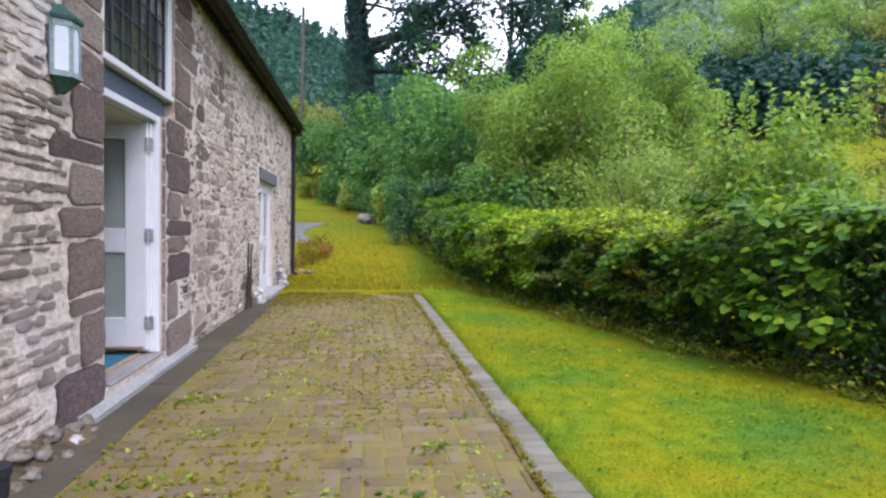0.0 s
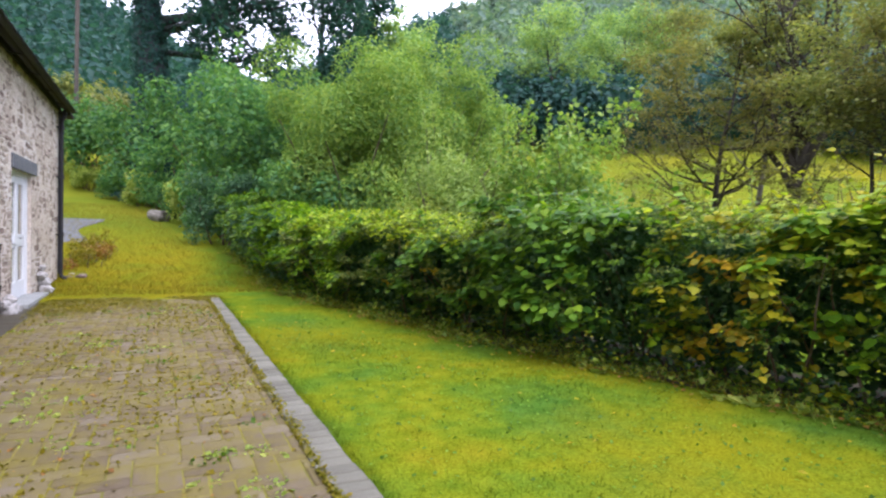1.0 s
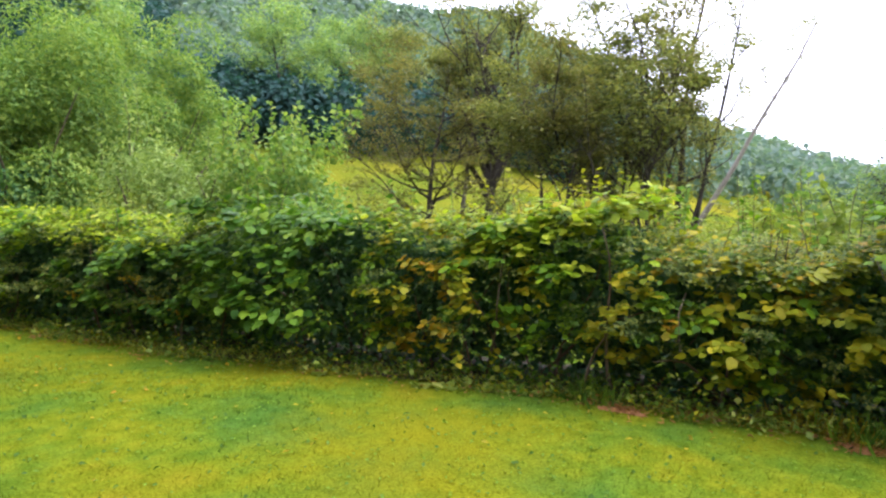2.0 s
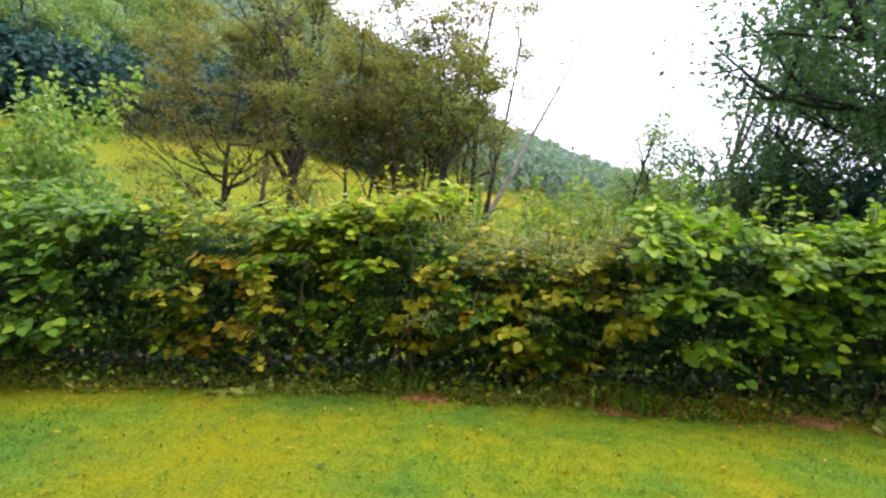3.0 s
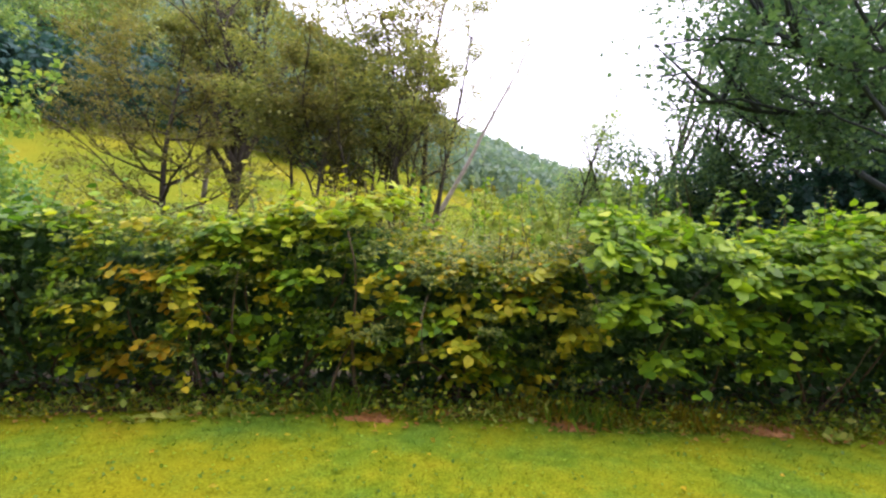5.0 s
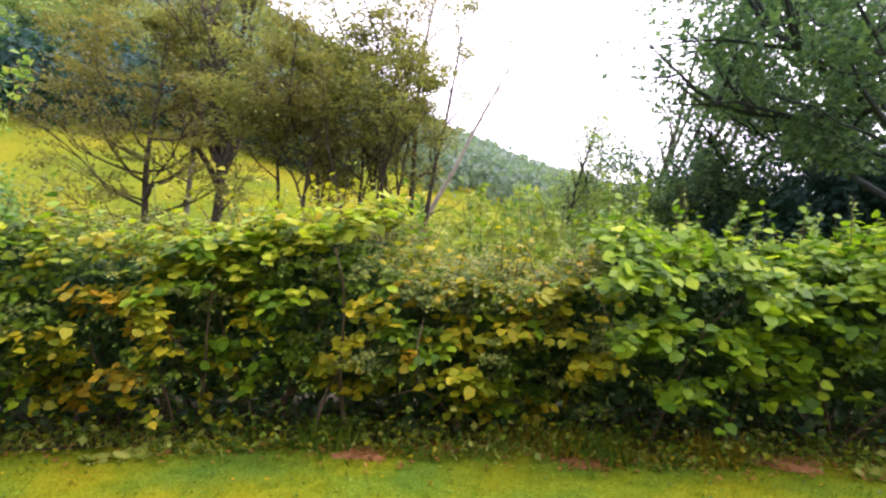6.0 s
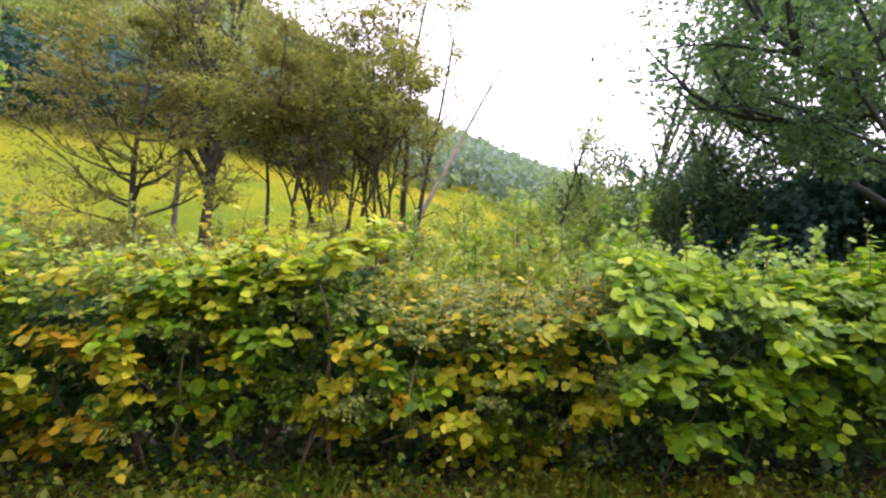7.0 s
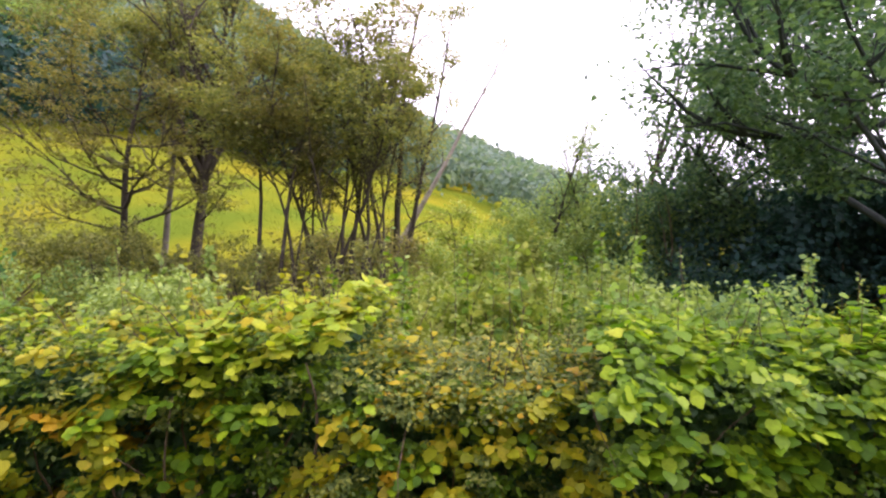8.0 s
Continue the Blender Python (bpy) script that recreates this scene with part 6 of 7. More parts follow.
def lawn(number, seed):
    """Mown blades over the lawn, thickest where the camera passes."""
    rng = np.random.default_rng(seed)
    y = np.concatenate([rng.uniform(-3.5, 6.5, int(number * 0.72)), rng.uniform(6.5, 15, number - int(number * 0.72))])
    x = rng.uniform(0.93, 1.0, number) + rng.random(number) * (hedge_front(y) + 0.1 - 0.95)
    far = y > 10.6
    x = np.where(far, rng.uniform(-1.5, 2.0, number), x)
    n0 = np.sin(x * 2.3 + 1) * np.sin(y * 1.9) * 0.3 + 1
    nrm = rng.normal(size=(number, 3)) * np.array([1, 1, 0.2])
    pos = np.stack([x, y, land(x, y) - 0.003], -1)
    size = 0.026 * n0 * rng.uniform(0.5, 1.3, number)
    ob = new("lawn_grass", leaf_mesh("lawn_grass", "blade", pos, nrm, size, rng, M_TURF, np.array([0, 0, 1.3])))
    return tagged(ob, "short mown grass, yellow-green with fresher patches", "grass", kind="stuff")


lawn(90000, 470)
rng = np.random.default_rng(471)
n = 4200
y = rng.uniform(-3, 8, n)
x = 0.98 + rng.random(n) ** 0.9 * (hedge_front(y) - 1.05)
tagged(new("lawn_clover", leaf_mesh("lawn_clover", "small", np.stack([x, y, land(x, y) + 0.018], -1), rng.normal(size=(n, 3)) * 0.35 + np.array([0, 0, 1.0]), 0.022 * rng.uniform(0.5, 1.6, n), rng, LEAF["trimmed"])),
       "clover and small weeds in the lawn", "weeds", kind="stuff")
n = 2600
y = rng.uniform(-2.5, 10.4, n)
x = 0.945 + np.abs(rng.normal(size=n)) * 0.03
tagged(new("edge_grass", leaf_mesh("edge_grass", "blade", np.stack([x, y, land(x, y) - 0.004], -1), rng.normal(size=(n, 3)) * np.array([1, 1, 0.2]), 0.05 * rng.uniform(0.4, 1.3, n), rng, M_TURF, np.array([-0.8, 0, 0.9]))),
       "longer grass leaning over the edging blocks", "grass", kind="stuff")
n = 160
y = rng.uniform(-2, 9, n)
x = 1.0 + rng.random(n) * (hedge_front(y) - 1.0)
tagged(new("fallen_leaves", leaf_mesh("fallen_leaves", "small", np.stack([x, y, land(x, y) + 0.03], -1), rng.normal(size=(n, 3)) * 0.3 + np.array([0, 0, 1.0]), 0.04 * rng.uniform(0.6, 1.4, n), rng, LEAF["autumn"])),
       "single yellow leaves lying on the lawn", "leaves", kind="stuff")
n = 30000
y = 11.0 + 20 * rng.random(n) ** 1.2
x = rng.uniform(-1.7, 1.9, n) - 0.16 * np.clip(y - 13, 0, 30) + 0.04 * rng.normal(size=n)
tagged(new("track_grass", leaf_mesh("track_grass", "blade", np.stack([x, y, land(x, y) - 0.01], -1), rng.normal(size=(n, 3)) * np.array([1, 1, 0.2]), 0.08 * rng.uniform(0.5, 1.3, n), rng, LEAF["ochre"], np.array([0, 0, 1.5]))),
       "longer yellowish grass on the rising track", "grass", kind="stuff")
# moss that has crept over the end of the paving
n = 16000
y = 8.6 + 2.0 * rng.random(n)
x = rng.uniform(-1.45, 0.95, n)
patchy = 0.5 + 0.5 * np.sin(x * 3.3 + 1.3 * np.sin(y * 1.9)) * np.sin(y * 2.3 + x) + 0.25 * np.sin(x * 9 + y * 7)
keep = rng.random(n) < patchy * smooth(8.6, 10.4, y)
x, y = x[keep], y[keep]
n = len(x)
tagged(new("creeping_moss", leaf_mesh("creeping_moss", "small", np.stack([x, y, np.where(y < 10.42, 0.004, land(x, y) + 0.008)], -1), rng.normal(size=(n, 3)) * 0.12 + np.array([0, 0, 1.0]), 0.05 * rng.uniform(0.5, 1.4, n), rng, LEAF["gold_moss"])),
       "golden moss creeping over the end of the paving", "moss", kind="stuff")

# rising track: gravel patch, stones, rusty dock plants by the corner
bm = bmesh.new()
g = [[bm.verts.new((x, y, float(land(x, y)) + 0.012)) for x in np.linspace(-4.2, -1.95 + 0.25 * math.sin(y * 1.1), 7)] for y in np.linspace(18.6, 24.5, 13)]
for a, b5 in zip(g[:-1], g[1:]):
    for i in range(6):
        bm.faces.new((a[i], a[i + 1], b5[i + 1], b5[i]))
tagged(part("road", bm, M_GRAVEL), "grey gravel lane crossing the grass track", "road", kind="structure")


M_FOOTSTONE = surface("damp_foot_stone", [(0.2, (0.07, 0.062, 0.05)), (0.5, (0.14, 0.125, 0.10)), (0.9, (0.26, 0.25, 0.22))], 8, 40, 0.9, 0.6, 50)


def rock(name, at, size, mat, seed, label, category="stone", group=""):
    rng = np.random.default_rng(seed)
    bm = bmesh.new()
    bmesh.ops.create_icosphere(bm, subdivisions=3, radius=1)
    off = Vector(rng.uniform(-9, 9, 3))
    for v in bm.verts:
        k = 1 + 0.55 * noise.noise(v.co * 1.5 + off) + 0.22 * noise.noise(v.co * 3.5 + off)
        v.co = Vector((v.co.x * size[0], v.co.y * size[1], v.co.z * size[2])) * k
    for f2 in bm.faces:
        f2.smooth = True
    ob = part(name, bm, mat)
    ob.location = (at[0], at[1], float(land(at[0], at[1])) * (at[0] > -1.4) + size[2] * 0.55 + (at[2] if len(at) > 2 else 0))
    return tagged(ob, label, category, group)


rock("boulder", (-2.3, 31.4), (0.36, 0.3, 0.24), M_FOOTSTONE, 480, "pale boulder at the side of the grass track", "boulder", "track boulders")
rock("boulder", (0.05, 24.6), (0.36, 0.3, 0.26), M_FOOTSTONE, 481, "pale mossy boulder at the foot of the bank", "boulder", "track boulders")
for i in range(9):
    rng = np.random.default_rng(490 + i)
    shrub("dock_plant", (-1.85 + rng.uniform(-0.3, 0.75), 14.6 + i * 0.42), float(rng.uniform(0.25, 0.55)), float(rng.uniform(0.22, 0.42)), 240, ("litter", "moss", "ochre")[i % 3], 0.06, "rusty brown dock plant beside the house corner", 490 + i, stems=3, group="rusty docks", category="weed")
for i, (sx, sy, sz, kind) in enumerate(((-1.58, 13.75, (0.12, 0.1, 0.07), M_STONE), (-1.42, 13.9, (0.10, 0.1, 0.06), M_WHITESTONE), (-1.3, 13.6, (0.09, 0.07, 0.05), M_STONE), (-1.5, 14.1, (0.14, 0.12, 0.08), M_STONE))):
    rock("loose_stone", (sx, sy), sz, kind, 500 + i, "loose stone by the downpipe foot", group="stones by the wall")
for i, (sx, sy, s, kind, dz) in enumerate(((-1.585, 3.56, (0.05, 0.065, 0.045), M_FOOTSTONE, 0.03), (-1.62, 3.92, (0.05, 0.065, 0.05), M_FOOTSTONE, 0.02), (-1.64, 3.74, (0.05, 0.07, 0.05), M_FOOTSTONE, 0.06), (-1.55, 3.40, (0.05, 0.07, 0.045), M_FOOTSTONE, 0.0),
                                          (-1.64, 4.10, (0.045, 0.055, 0.05), M_FOOTSTONE, 0.0), (-1.57, 3.82, (0.045, 0.06, 0.035), M_WHITESTONE, 0.0), (-1.64, 3.46, (0.055, 0.07, 0.05), M_FOOTSTONE, 0.06), (-1.53, 3.66, (0.035, 0.05, 0.022), M_FOOTSTONE, 0), (-1.56, 4.0, (0.03, 0.04, 0.02), M_FOOTSTONE, 0), (-1.57, 3.28, (0.045, 0.06, 0.03), M_FOOTSTONE, 0.0))):
    rock("loose_stone", (sx, sy, dz), [0.8 * q for q in s], kind, 510 + i, "small weathered stone lying at the wall foot", group="stones by the wall")
gully = thing("drain_pipe", "short black drain pipe at the wall foot", "pipe", at=(-1.60, 3.22, -0.02))
part("pipe", pipe_bm([(0, 0, 0), (0, 0, 0.07), (0.0, 0, 0.15)], 0.055, 14), M_BLACK, gully)
part("collar", pipe_bm([(0, 0, 0.12), (0, 0, 0.16)], 0.064, 14), M_BLACK, gully)
for i, (sx, sy, dz, s) in enumerate(((-1.62, 9.25, 0.0, 0.10), (-1.60, 9.42, 0.0, 0.08), (-1.64, 9.33, 0.13, 0.075), (-1.66, 9.20, 0.10, 0.06), (-1.60, 11.55, 0.0, 0.10), (-1.63, 11.66, 0.13, 0.09), (-1.65, 11.58, 0.26, 0.075), (-1.67, 11.75, 0.38, 0.055), (-1.60, 11.8, 0.0, 0.08))):
    rock("white_stone", (sx, sy, dz), (s, s, s * 0.9), M_WHITESTONE, 530 + i, "whitewashed stone piled against the wall by the side door", group="white stones")
def foot_bank():
    """Earth and crumbled mortar heaped along the foot of the wall."""
    ys = np.arange(2.3, 4.2, 0.022)
    prof = [(o, 1 - (o / 0.17) ** 1.5) for o in np.linspace(0, 0.17, 9)]
    v = []
    for y in ys:
        high = 0.075 * (1 + 0.5 * noise.noise((y * 5, 1, 2))) * float(1 - smooth(3.8, 4.18, y))
        wide = 1 + 0.45 * noise.noise((y * 4, 5, 1))
        for o, h in prof:
            v.append((W - 0.004 + o * wide, y, 0.001 + h * high + (0.022 * noise.noise((y * 22, o * 40, 3)) + 0.012 * abs(noise.noise((y * 60, o * 90, 7)))) * (h > 0) * min(1, high * 25)))
    k = len(prof)
    f = [(i * k + j, i * k + j + 1, (i + 1) * k + j + 1, (i + 1) * k + j) for i in range(len(ys) - 1) for j in range(k - 1)]
    return big_mesh("wall_foot_bank", v, f, M_EARTH, True)


M_EARTH = surface("wall_foot_earth", [(0.25, (0.040, 0.032, 0.020)), (0.5, (0.080, 0.062, 0.036)), (0.75, (0.135, 0.095, 0.045))], 9, 60, 0.95, 1.0, 45)
tagged(new("wall_foot_bank", foot_bank()), "brown earth and rubble heaped at the wall foot", "soil", kind="structure")
climber = thing("dead_climber", "dead woody climber stems against the wall", "climber", at=(W + 0.035, 8.7, 0))
for i, (oy, h4, dy) in enumerate(((-0.1, 0.95, 0.05), (0.12, 0.92, -0.02), (0.0, 0.6, 0.2), (0.05, 0.5, -0.25), (-0.05, 0.45, 0.35))):
    rng = np.random.default_rng(550 + i)
    line = wander(rng, (0.0, oy, -0.01), (0, dy, 1), h4, 6, 0.07)
    line[:, 0] = np.abs(line[:, 0]) * 0.4 + 0.01
    part("stem", big_mesh("stem", *tube_arrays(line, 0.024 * (1 - 0.5 * np.linspace(0, 1, 7)), 6), M_BARK, True), None, climber)
pole = thing("utility_pole", "weathered grey timber utility pole beyond the house", "utility pole", at=(-4.72, 43.0, float(land(-4.72, 43.0)) - 0.1))
part("shaft", pipe_bm([(0, 0, 0), (0.02, 0, 6), (0.06, 0, 12.7)], 0.12, 12), M_POLE, pole)
part("cap", pipe_bm([(0.06, 0, 12.701), (0.06, 0, 12.77)], 0.14, 12), M_BLACK, pole)
part("crossarm", box_shape((0.0, -0.14, 12.2), (0.12, 0.14, 12.33), 0.01), M_POLE, pole)


# ---- stones of the long wall ----
def stone_templates(count, seed, chip, rings, side=3):
    """Unit stones: a knocked-about rectangle in y and z, from -0.5 to 0.5, with a flattish face towards +x whose rim sinks into the mortar (x = 0). chip: how much the corners are broken off."""
    out = []
    rng = np.random.default_rng(seed)
    for _ in range(count):
        rim = []
        for a, b in (((-0.5, -0.5), (0.5, -0.5)), ((0.5, -0.5), (0.5, 0.5)), ((0.5, 0.5), (-0.5, 0.5)), ((-0.5, 0.5), (-0.5, -0.5))):
            c0, c1 = rng.uniform(*chip, 2)
            for t in np.linspace(c0, 1 - c1, side):
                p = np.array(a) * (1 - t) + np.array(b) * t
                rim.append(p * rng.uniform(0.9, 1.04))
        rim = np.array(rim)
        k = len(rim)
        tilt = rng.uniform(-0.35, 0.35, 2)
        v = []
        for depth, scale, wob in rings:
            for p, q in rim * scale:
                lean = (tilt[0] * p + tilt[1] * q) if depth > 0 else 0.0
                v.append((depth + lean + rng.uniform(-wob, wob), p, q))
        v.append((rings[-1][0] + rng.uniform(-0.15, 0.15), rng.uniform(-0.15, 0.15), rng.uniform(-0.15, 0.15)))
        f = []
        for r in range(len(rings) - 1):
            for i in range(k):
                j = (i + 1) % k
                a4, b4, c4, d4 = r * k + i, r * k + j, (r + 1) * k + j, (r + 1) * k + i
                f += [(a4, b4, c4), (a4, c4, d4)]
        last = (len(rings) - 1) * k
        f += [(last + i, last + (i + 1) % k, last + k) for i in range(k)]
        out.append((np.array(v), np.array(f)))
    return out


STONES = stone_templates(28, 600, (0.08, 0.34), ((-1.0, 1.0, 0.2), (0.62, 0.95, 0.22), (0.95, 0.80, 0.22)))
BLOCKS = stone_templates(14, 601, (0.04, 0.17), ((-0.6, 1.0, 0.1), (0.60, 0.972, 0.15), (0.95, 0.90, 0.16)), 4)


def rows_of(rng, y0, y1, z0, z1, hmin, hmax, lmin, lmax, gap, wave, skip, proud):
    """Rough courses: boxes of (y centre, z centre, length, height, proud, tilt)."""
    out = []
    z = z0
    while z < z1 - hmin * 0.6:
        h = min(rng.uniform(hmin, hmax), z1 - z)
        y = y0 + (rng.uniform(-0.5, 0) * lmin)
        ph = rng.uniform(0, 6)
        while y < y1:
            ln = rng.uniform(lmin, lmax) * (1.3 if h > (hmin + hmax) / 2 else 0.8)
            a, b = max(y, y0), min(y + ln, y1)
            y += ln
            if b - a < lmin * 0.4 or rng.random() < skip:
                continue
            dz = wave * math.sin((a + b) * 0.9 + ph) + rng.uniform(-0.1, 0.1) * h
            hh = h * rng.uniform(0.72, 1.02)
            if hh > 0.1 and rng.random() < 0.22 and b - a < 0.3:
                for part_i in (-1, 1):
                    out.append(((a + b) / 2, z + h / 2 + dz + part_i * hh / 4, b - a - gap, hh / 2 - gap, rng.uniform(*proud), rng.normal() * 0.05))
            else:
                out.append(((a + b) / 2, z + h / 2 + dz, b - a - gap, hh - gap, rng.uniform(*proud), rng.normal() * 0.05))
        z += h
    return out


def broken(rng, y0, y1, z0, z1, hmin, hmax, stretch, gap, skip, proud):
    """Random rubble: the wall is split again and again into unequal stones."""
    out, todo = [], [(y0, y1, z0, z1)]
    while todo:
        a, b, c, d = todo.pop()
        l, h = b - a, d - c
        big = rng.uniform(hmin, hmax)
        if h > big * 1.25 or l > big * stretch * 1.5:
            if h * stretch > l * rng.uniform(0.6, 1.2):
                m = c + h * rng.uniform(0.35, 0.65)
                todo += [(a, b, c, m), (a, b, m, d)]
            else:
                m = a + l * rng.uniform(0.32, 0.68)
                todo += [(a, m, c, d), (m, b, c, d)]
        elif rng.random() > skip:
            out.append(((a + b) / 2, (c + d) / 2, l - gap, h - gap, rng.uniform(*proud), rng.normal() * 0.07))
    return out


def clear(s):
    """Keeps stones off the openings and inside the wall."""
    y, z, l, h = s[:4]
    for o in (D1, W1, D2, SLOT, (D2[0] - 0.06, D2[1] + 0.3, D2[3], D2[3] + 0.22)):
        if y + l / 2 > o[0] + 0.012 and y - l / 2 < o[1] - 0.012 and z + h / 2 > o[2] + 0.012 and z - h / 2 < o[3] - 0.012:
            return False
    return z + h / 2 < WALL_TOP - 0.02 and z - h / 2 > -0.05 and y + l / 2 < NORTH + 0.01


rng = np.random.default_rng(610)
thin = rows_of(rng, 1.2, 4.22, 1.05, 3.45, 0.020, 0.050, 0.045, 0.17, 0.005, 0.03, 0.14, (0.002, 0.009))
thin += rows_of(rng, 1.2, 4.22, 0.0, 1.05, 0.030, 0.085, 0.07, 0.24, 0.010, 0.02, 0.16, (0.003, 0.010))
quoin = []
for ya, yb, side_i in ((D1[0], 0, -1), (D1[1], 0, 1)):
    z = 0.02
    i = 0
    while z < 3.38:
        edge = ya if side_i < 0 or z < W1[2] - 0.02 else W1[1]
        h = min(float(rng.choice([0.11, 0.15, 0.18, 0.22, 0.26, 0.32])) * float(rng.uniform(0.9, 1.1)), 3.44 - z)
        if side_i > 0 and z < W1[2] < z + h:
            h = W1[2] - z
            if h < 0.06:
                z += h
                continue
        ln = float(rng.uniform(0.16, 0.34) if i % 2 else rng.uniform(0.28, 0.46)) * (1.6 if side_i > 0 else 1.45)
        quoin.append((edge + side_i * (ln / 2 + 0.004), z + h / 2, ln - 0.012, h - float(rng.uniform(0.006, 0.026)), float(rng.uniform(0.005, 0.011)), float(rng.normal() * 0.03)))
        z += h
        i += 1
rubble = broken(rng, 6.02, 8.0, 0.0, 3.45, 0.05, 0.21, 2.2, 0.010, 0.10, (0.002, 0.008))
rubble += broken(rng, 8.0, 9.78, 0.0, 3.45, 0.045, 0.14, 2.3, 0.014, 0.30, (0.001, 0.006))
rubble += broken(rng, 9.80, 11.4, 2.12, 3.45, 0.05, 0.15, 2.0, 0.018, 0.42, (0.0, 0.005))
rubble += broken(rng, 11.12, 13.60, 0.0, 3.45, 0.05, 0.15, 2.0, 0.018, 0.42, (0.0, 0.005))
hole = [(q[0], q[1], q[2], q[3]) for q in quoin]


def off_quoins(s):
    for q in hole:
        if abs(s[0] - q[0]) < (s[2] + q[2]) / 2 and abs(s[1] - q[1]) < (s[3] + q[3]) / 2:
            return False
    return True


thin = [s for s in thin if clear(s) and off_quoins(s)]
infill = [s for s in rows_of(rng, 3.9, 4.3, 0.0, 3.3, 0.035, 0.07, 0.10, 0.2, 0.010, 0.01, 0.1, (0.003, 0.008)) if clear(s) and off_quoins(s) and s[0] > 4.10]
rubble += [s for s in rows_of(rng, 5.86, 6.12, 0.0, 3.3, 0.05, 0.1, 0.1, 0.2, 0.010, 0.01, 0.1, (0.006, 0.013)) if s[0] < 6.04]
rubble += broken(rng, SOUTH + 0.05, 1.15, 0.0, 3.45, 0.07, 0.24, 2.2, 0.010, 0.05, (0.007, 0.015))
rubble = [s for s in rubble if clear(s) and off_quoins(s)]
# small pinning stones pushed into the mortar between the larger ones
taken = [s[:4] for s in rubble]
for _ in range(2600):
    py, pz = float(rng.uniform(5.95, 9.7)), float(rng.uniform(0.05, 3.35))
    pl, ph = float(rng.uniform(0.03, 0.11)), float(rng.uniform(0.018, 0.045))
    pin = (py, pz, pl, ph, float(rng.uniform(0.001, 0.006)), float(rng.normal() * 0.2))
    if clear(pin) and off_quoins(pin) and all(abs(py - t[0]) > (pl + t[2]) * 0.42 or abs(pz - t[1]) > (ph + t[3]) * 0.42 for t in taken):
        taken.append(pin[:4])
        rubble.append(pin)
thin += infill
STONE_MESH = {}
for key, mt in (("thin", M_SLATE_STONE), ("quoin", M_QUOIN), ("rubble", M_STONE)):
    STONE_MESH[key] = [big_mesh("stone", v, f, mt) for v, f in (BLOCKS if key == "quoin" else STONES)]


def lay_stones(kind, stones, rest_mat, limit, near):
    """The stones nearest the walk become parts; the others are joined."""
    order = sorted(range(len(stones)), key=lambda i: near(stones[i]))
    chosen, others = order[:limit], order[limit:]
    for i in chosen:
        y, z, l, h, pr, tilt = stones[i]
        ob = new("stone", STONE_MESH[kind][i % len(STONE_MESH[kind])])
        ob.parent = wall_east
        ob.matrix_basis = pose(W - 0.007, y, z, math.degrees(tilt), 0, 0) @ Matrix.Diagonal((pr, l * 1.04, h * 1.04, 1))
    if others:
        items = []
        for i in others:
            y, z, l, h, pr, tilt = stones[i]
            v, f = STONES[i % len(STONES)]
            c, s = math.cos(tilt), math.sin(tilt)
            a, b = v[:, 1] * l * 1.04, v[:, 2] * h * 1.04
            items.append((np.stack([W - 0.007 + v[:, 0] * pr, y + c * a - s * b, z + s * a + c * b], -1), f))
        ob = part("stones", big_mesh("stones", *join_arrays(items), rest_mat), None, wall_east)
        ob["kind"] = "stuff"


def mortar_skin(step=0.035):
    """Lumpy lime pointing between the stones, left open at doors and windows."""
    ys, zs = np.arange(SOUTH, NORTH + 0.001, step), np.arange(-0.05, WALL_TOP - 0.01, step)
    ys = ys[ys > 1.0]
    gy, gz = np.meshgrid(ys, zs, indexing="ij")
    rng = np.random.default_rng(620)
    h = 0.0022 * np.sin(gy * 31 + 2 * np.sin(gz * 17)) * np.sin(gz * 43 + 1.5 * np.sin(gy * 13)) + rng.normal(size=gy.shape) * 0.0016
    v = np.stack([W - 0.0075 + h, gy, gz], -1)
    n, m = gy.shape
    idx = np.arange(n * m).reshape(n, m)
    f = np.stack([idx[:-1, :-1], idx[1:, :-1], idx[1:, 1:], idx[:-1, 1:]], -1).reshape(-1, 4)
    fy0, fy1 = gy[:-1, :-1].ravel(), gy[1:, 1:].ravel()
    fz0, fz1 = gz[:-1, :-1].ravel(), gz[1:, 1:].ravel()
    keep = np.ones(len(f), bool)
    for o in (D1, W1, D2, SLOT):
        keep &= ~((fy1 > o[0]) & (fy0 < o[1]) & (fz1 > o[2]) & (fz0 < o[3]))
    part("mortar", big_mesh("mortar", v.reshape(-1, 3), f[keep], M_MORTAR, True), None, wall_east)


mortar_skin()
lay_stones("quoin", quoin, M_QUOIN_REST, 60, lambda s: 0)
lay_stones("thin", thin, M_SLATE_REST, 130, lambda s: abs(s[0] - 3.9) + abs(s[1] - 1.2) * 0.4)
lay_stones("rubble", rubble, M_STONE_REST, 110, lambda s: abs(s[0] - 6.4) + abs(s[1] - 1.2) * 0.3)
bm = bmesh.new()
z = 0.1
rng = np.random.default_rng(640)
while z < 2.0:
    h = rng.uniform(0.16, 0.3)
    add_box(bm, (W - 0.045, D1[1] - 0.006, z), (W - 0.02, D1[1] + 0.02, min(z + h - 0.02, 2.04)))
    z += h
part("reveal_stone", bm, M_QUOIN_REST, wall_east)

# ---- paving ----
bed = tagged(part("pavement", box_shape((W + 0.30, -7.4, -0.085), (0.93, 10.40, -0.003), 0), M_BED), "mossy block paving in front of the cottage", "paving", kind="structure")


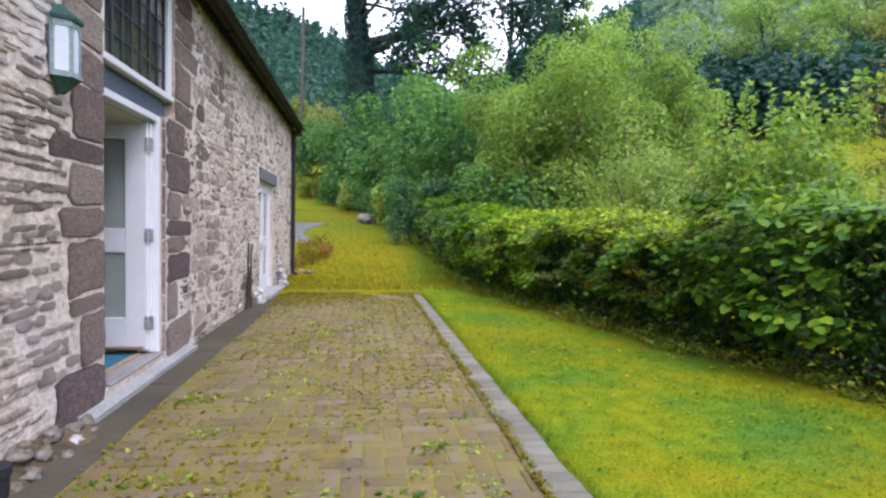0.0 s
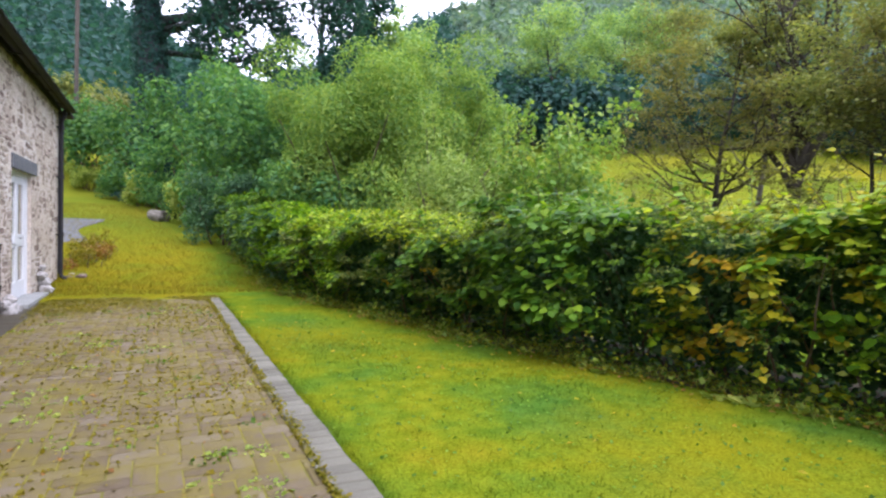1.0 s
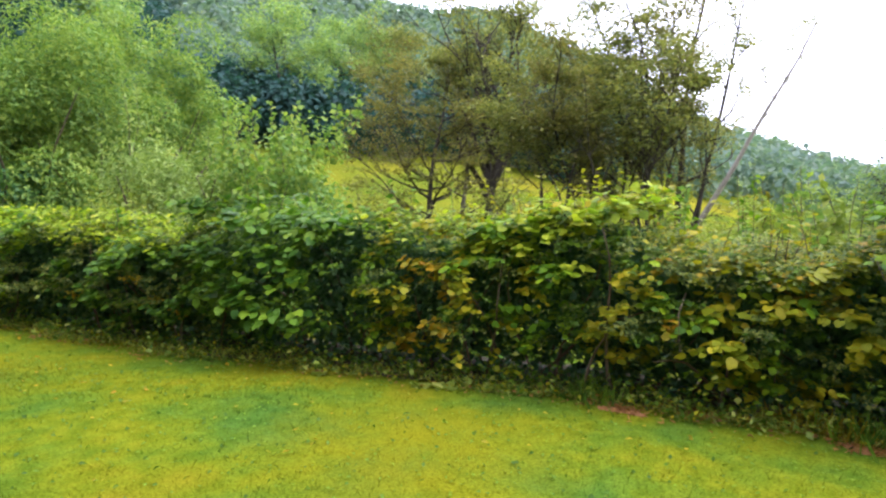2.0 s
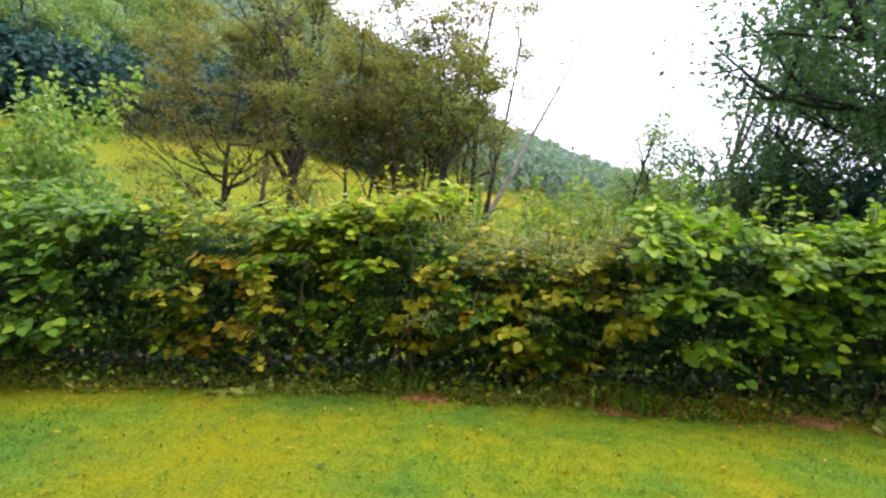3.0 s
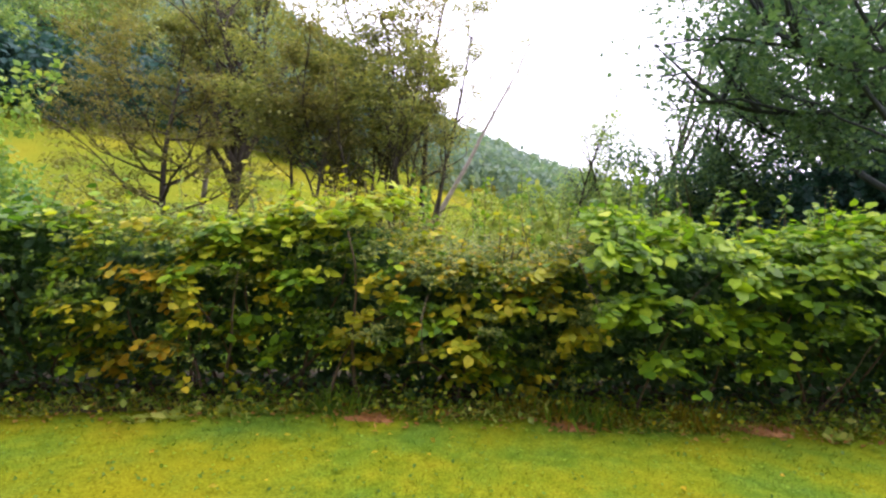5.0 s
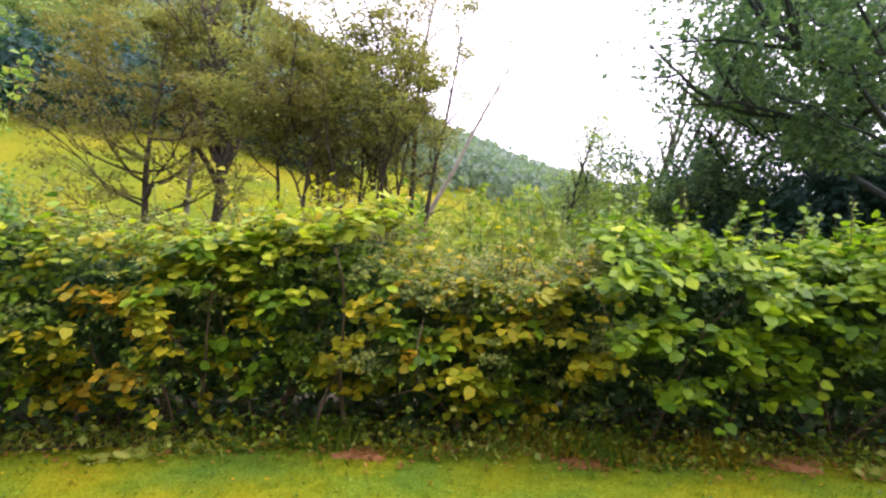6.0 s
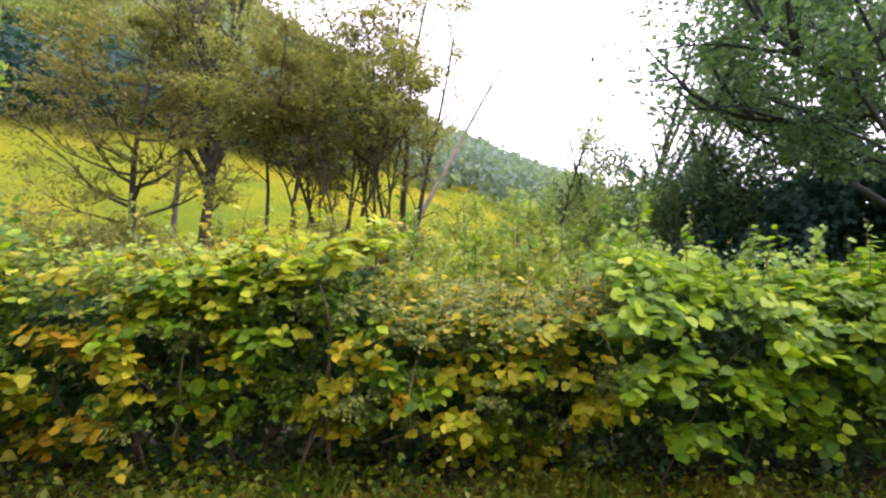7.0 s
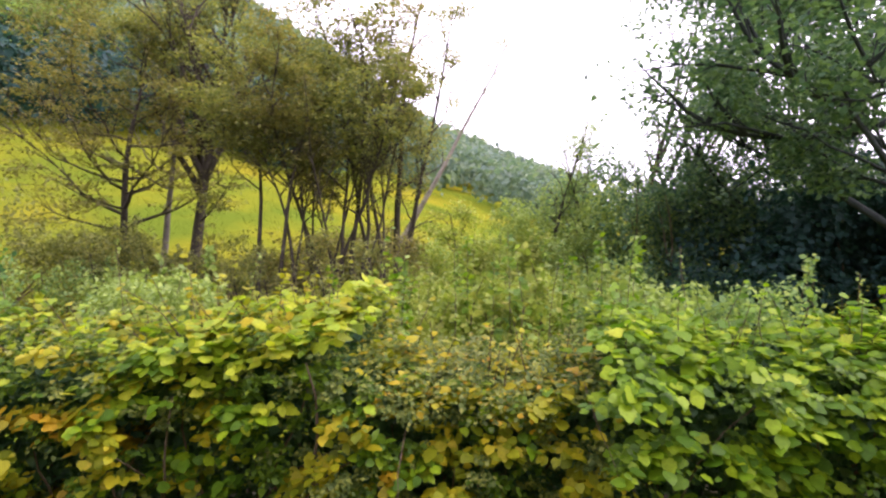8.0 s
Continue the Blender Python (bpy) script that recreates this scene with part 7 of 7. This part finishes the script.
def paver_template(seed):
    rng = np.random.default_rng(seed)
    v, f = [], []
    for z, s in ((-1.0, 1.0), (0.6, 1.0), (1.0, 0.92)):
        for x, y in ((-0.5, -0.5), (0.5, -0.5), (0.5, 0.5), (-0.5, 0.5)):
            v.append((x * s, y * s, z + (rng.uniform(-0.12, 0.12) if z == 1.0 else 0)))
    for r in range(2):
        for i in range(4):
            j = (i + 1) % 4
            f += [(r * 4 + i, r * 4 + j, r * 4 + 4 + j), (r * 4 + i, r * 4 + 4 + j, r * 4 + 4 + i)]
    f += [(8, 9, 10), (8, 10, 11)]
    return np.array(v), np.array(f)


PAVERS = [paver_template(650 + i) for i in range(6)]
PAVER_MESH = [big_mesh("paver", v, f, M_PAVER) for v, f in PAVERS]
KERB_MESH = [big_mesh("edging_block", v, f, M_KERB) for v, f in PAVERS]
rng = np.random.default_rng(660)
cells = []
CELL = 0.216
HALF = CELL / 2
px0 = -1.355
# right-angled herringbone: every block is two half-cells long
for i in range(-1, 20):
    for j in range(-1, 162):
        turn4 = (i + j) % 4
        if turn4 not in (0, 2):
            continue
        long_x = turn4 == 0
        x0, x1 = px0 + i * HALF, px0 + (i + (2 if long_x else 1)) * HALF
        y0, y1 = -7.2 + j * HALF, -7.2 + (j + (1 if long_x else 2)) * HALF
        x0, x1, y0, y1 = max(x0, px0), min(x1, 0.748), max(y0, -7.2), min(y1, 10.26)
        if x1 - x0 < 0.04 or y1 - y0 < 0.04:
            continue
        gap = float(rng.uniform(0.005, 0.010))
        cells.append(((x0 + x1) / 2, (y0 + y1) / 2, x1 - x0 - gap, y1 - y0 - gap, float(rng.uniform(-0.004, 0.002)), float(rng.normal() * 0.9)))
cells.sort(key=lambda c: abs(c[1] - 4.0) * 1.0 + (6 if c[1] < 2.4 else 0))
items = []
for i, (cx, cy, sx, sy, dz, tw) in enumerate(cells):
    if i < 290:
        ob = new("paver", PAVER_MESH[i % 6])
        ob.parent = bed
        ob.matrix_basis = pose(cx, cy, dz - 0.016, 0, 0, tw) @ Matrix.Diagonal((sx, sy, 0.02, 1))
    else:
        v, f = PAVERS[i % 6]
        items.append((v * np.array([sx, sy, 0.02]) + np.array([cx, cy, dz - 0.016]), f))
rest = part("pavers", big_mesh("pavers", *join_arrays(items), M_PAVER_REST), None, bed)
rest["kind"] = "stuff"
kerb = tagged(part("kerb", box_shape((0.75, -7.4, -0.085), (0.935, 10.38, -0.008), 0), M_BED), "grey block edging between paving and lawn", "kerb", kind="structure")
for j in range(176):
    y = -7.3 + j * 0.1015
    if y > 10.35:
        break
    ob = new("edging_block", KERB_MESH[j % 6])
    ob.parent = kerb
    ob.matrix_basis = pose(0.846 + rng.normal() * 0.004, y, -0.008 + rng.normal() * 0.002, 0, 0, rng.normal() * 0.8) @ Matrix.Diagonal((0.19, 0.091, 0.024, 1))


# moss and small weeds in the joints
def joint_moss(number, seed):
    rng = np.random.default_rng(seed)
    y = 2.2 + rng.random(number) ** 1.2 * 8.2
    x = rng.uniform(px0, 0.76, number)
    along = rng.random(number) < 0.3
    x = np.where(along, px0 + np.round((x - px0) / HALF) * HALF + rng.normal(size=number) * 0.012, x)
    y = np.where(along, y, -7.2 + np.round((y + 7.2) / HALF) * HALF + rng.normal(size=number) * 0.012)
    dens = np.sin(x * 3.1 + 0.7) * np.sin(y * 1.7) + np.sin(x * 1.1 - y * 0.9) * 0.7 + smooth(4, 9, y) * 1.2
    keep = rng.random(number) < np.clip(0.10 + 0.5 * dens, 0.04, 1.0)
    x, y = x[keep], y[keep]
    n = len(x)
    nrm = rng.normal(size=(n, 3)) * 0.45 + np.array([0, 0, 1.0])
    ob = new("joint_moss", leaf_mesh("joint_moss", "small", np.stack([x, y, np.full(n, 0.002)], -1), nrm, 0.026 * rng.uniform(0.4, 1.6, n), rng, LEAF["moss"]))
    return tagged(ob, "yellow-green moss and seedlings in the paving joints", "moss", kind="stuff")


joint_moss(30000, 670)
rng = np.random.default_rng(672)
n = 5200
y = 2.4 + 8.0 * rng.random(n)
x = 0.752 + np.abs(rng.normal(size=n)) * (0.012 + 0.016 * (0.5 + 0.5 * np.sin(y * 2.7) * np.sin(y * 1.1 + 1)))
tagged(new("kerb_moss", leaf_mesh("kerb_moss", "small", np.stack([x, y, 0.010 + 0.008 * rng.random(n)], -1), rng.normal(size=(n, 3)) * 0.4 + np.array([0, 0, 1.0]), 0.024 * rng.uniform(0.5, 1.4, n), rng, LEAF["gold_moss"])),
       "yellow-green moss along the inner edge of the edging blocks", "moss", kind="stuff")
rng = np.random.default_rng(671)
spots = [(-1.2, 3.3), (-0.95, 3.3), (-0.3, 3.1), (0.1, 3.05), (-1.1, 4.6), (-0.35, 4.0), (0.3, 3.55), (-1.2, 5.6), (0.15, 4.7), (-0.1, 6.3)]
for _ in range(62):
    yy = 2.9 + float(rng.random()) ** 1.4 * 6.5
    spots.append((px0 + round(float(rng.uniform(0.1, 2.0)) / HALF) * HALF, -7.2 + round((yy + 7.2) / HALF) * HALF))
for i, (sx, sy) in enumerate(spots):
    ob = thing("paving_weed", "small green weed rooted in a paving joint", "weed", "weeds in the paving", at=(sx, sy, -0.008))
    c = int(rng.integers(22, 60))
    az = rng.uniform(0, 6.28, c)
    out = np.stack([np.cos(az), np.sin(az), rng.uniform(0.1, 0.8, c)], -1)
    pos = out * rng.uniform(0.1, 1.0, (c, 1)) * np.array([0.11, 0.05, 0.03])
    part("leaves", leaf_mesh("leaves", "small", pos, np.array([0, 0, 1.0]) + rng.normal(size=(c, 3)) * 0.4, 0.035 * rng.uniform(0.5, 1.3, c), rng, LEAF["weed" if i % 3 else "trimmed"], out * 2, 0.4), None, ob)["kind"] = "stuff"
n = 260
y = 2.3 + rng.random(n) * 8
x = rng.uniform(-1.4, 0.75, n)
tagged(new("fallen_leaves", leaf_mesh("fallen_leaves", "small", np.stack([x, y, np.full(n, 0.006)], -1), rng.normal(size=(n, 3)) * 0.25 + np.array([0, 0, 1.0]), 0.032 * rng.uniform(0.5, 1.4, n), rng, LEAF["litter"])),
       "small brown leaves strewn on the paving", "leaves", kind="stuff")
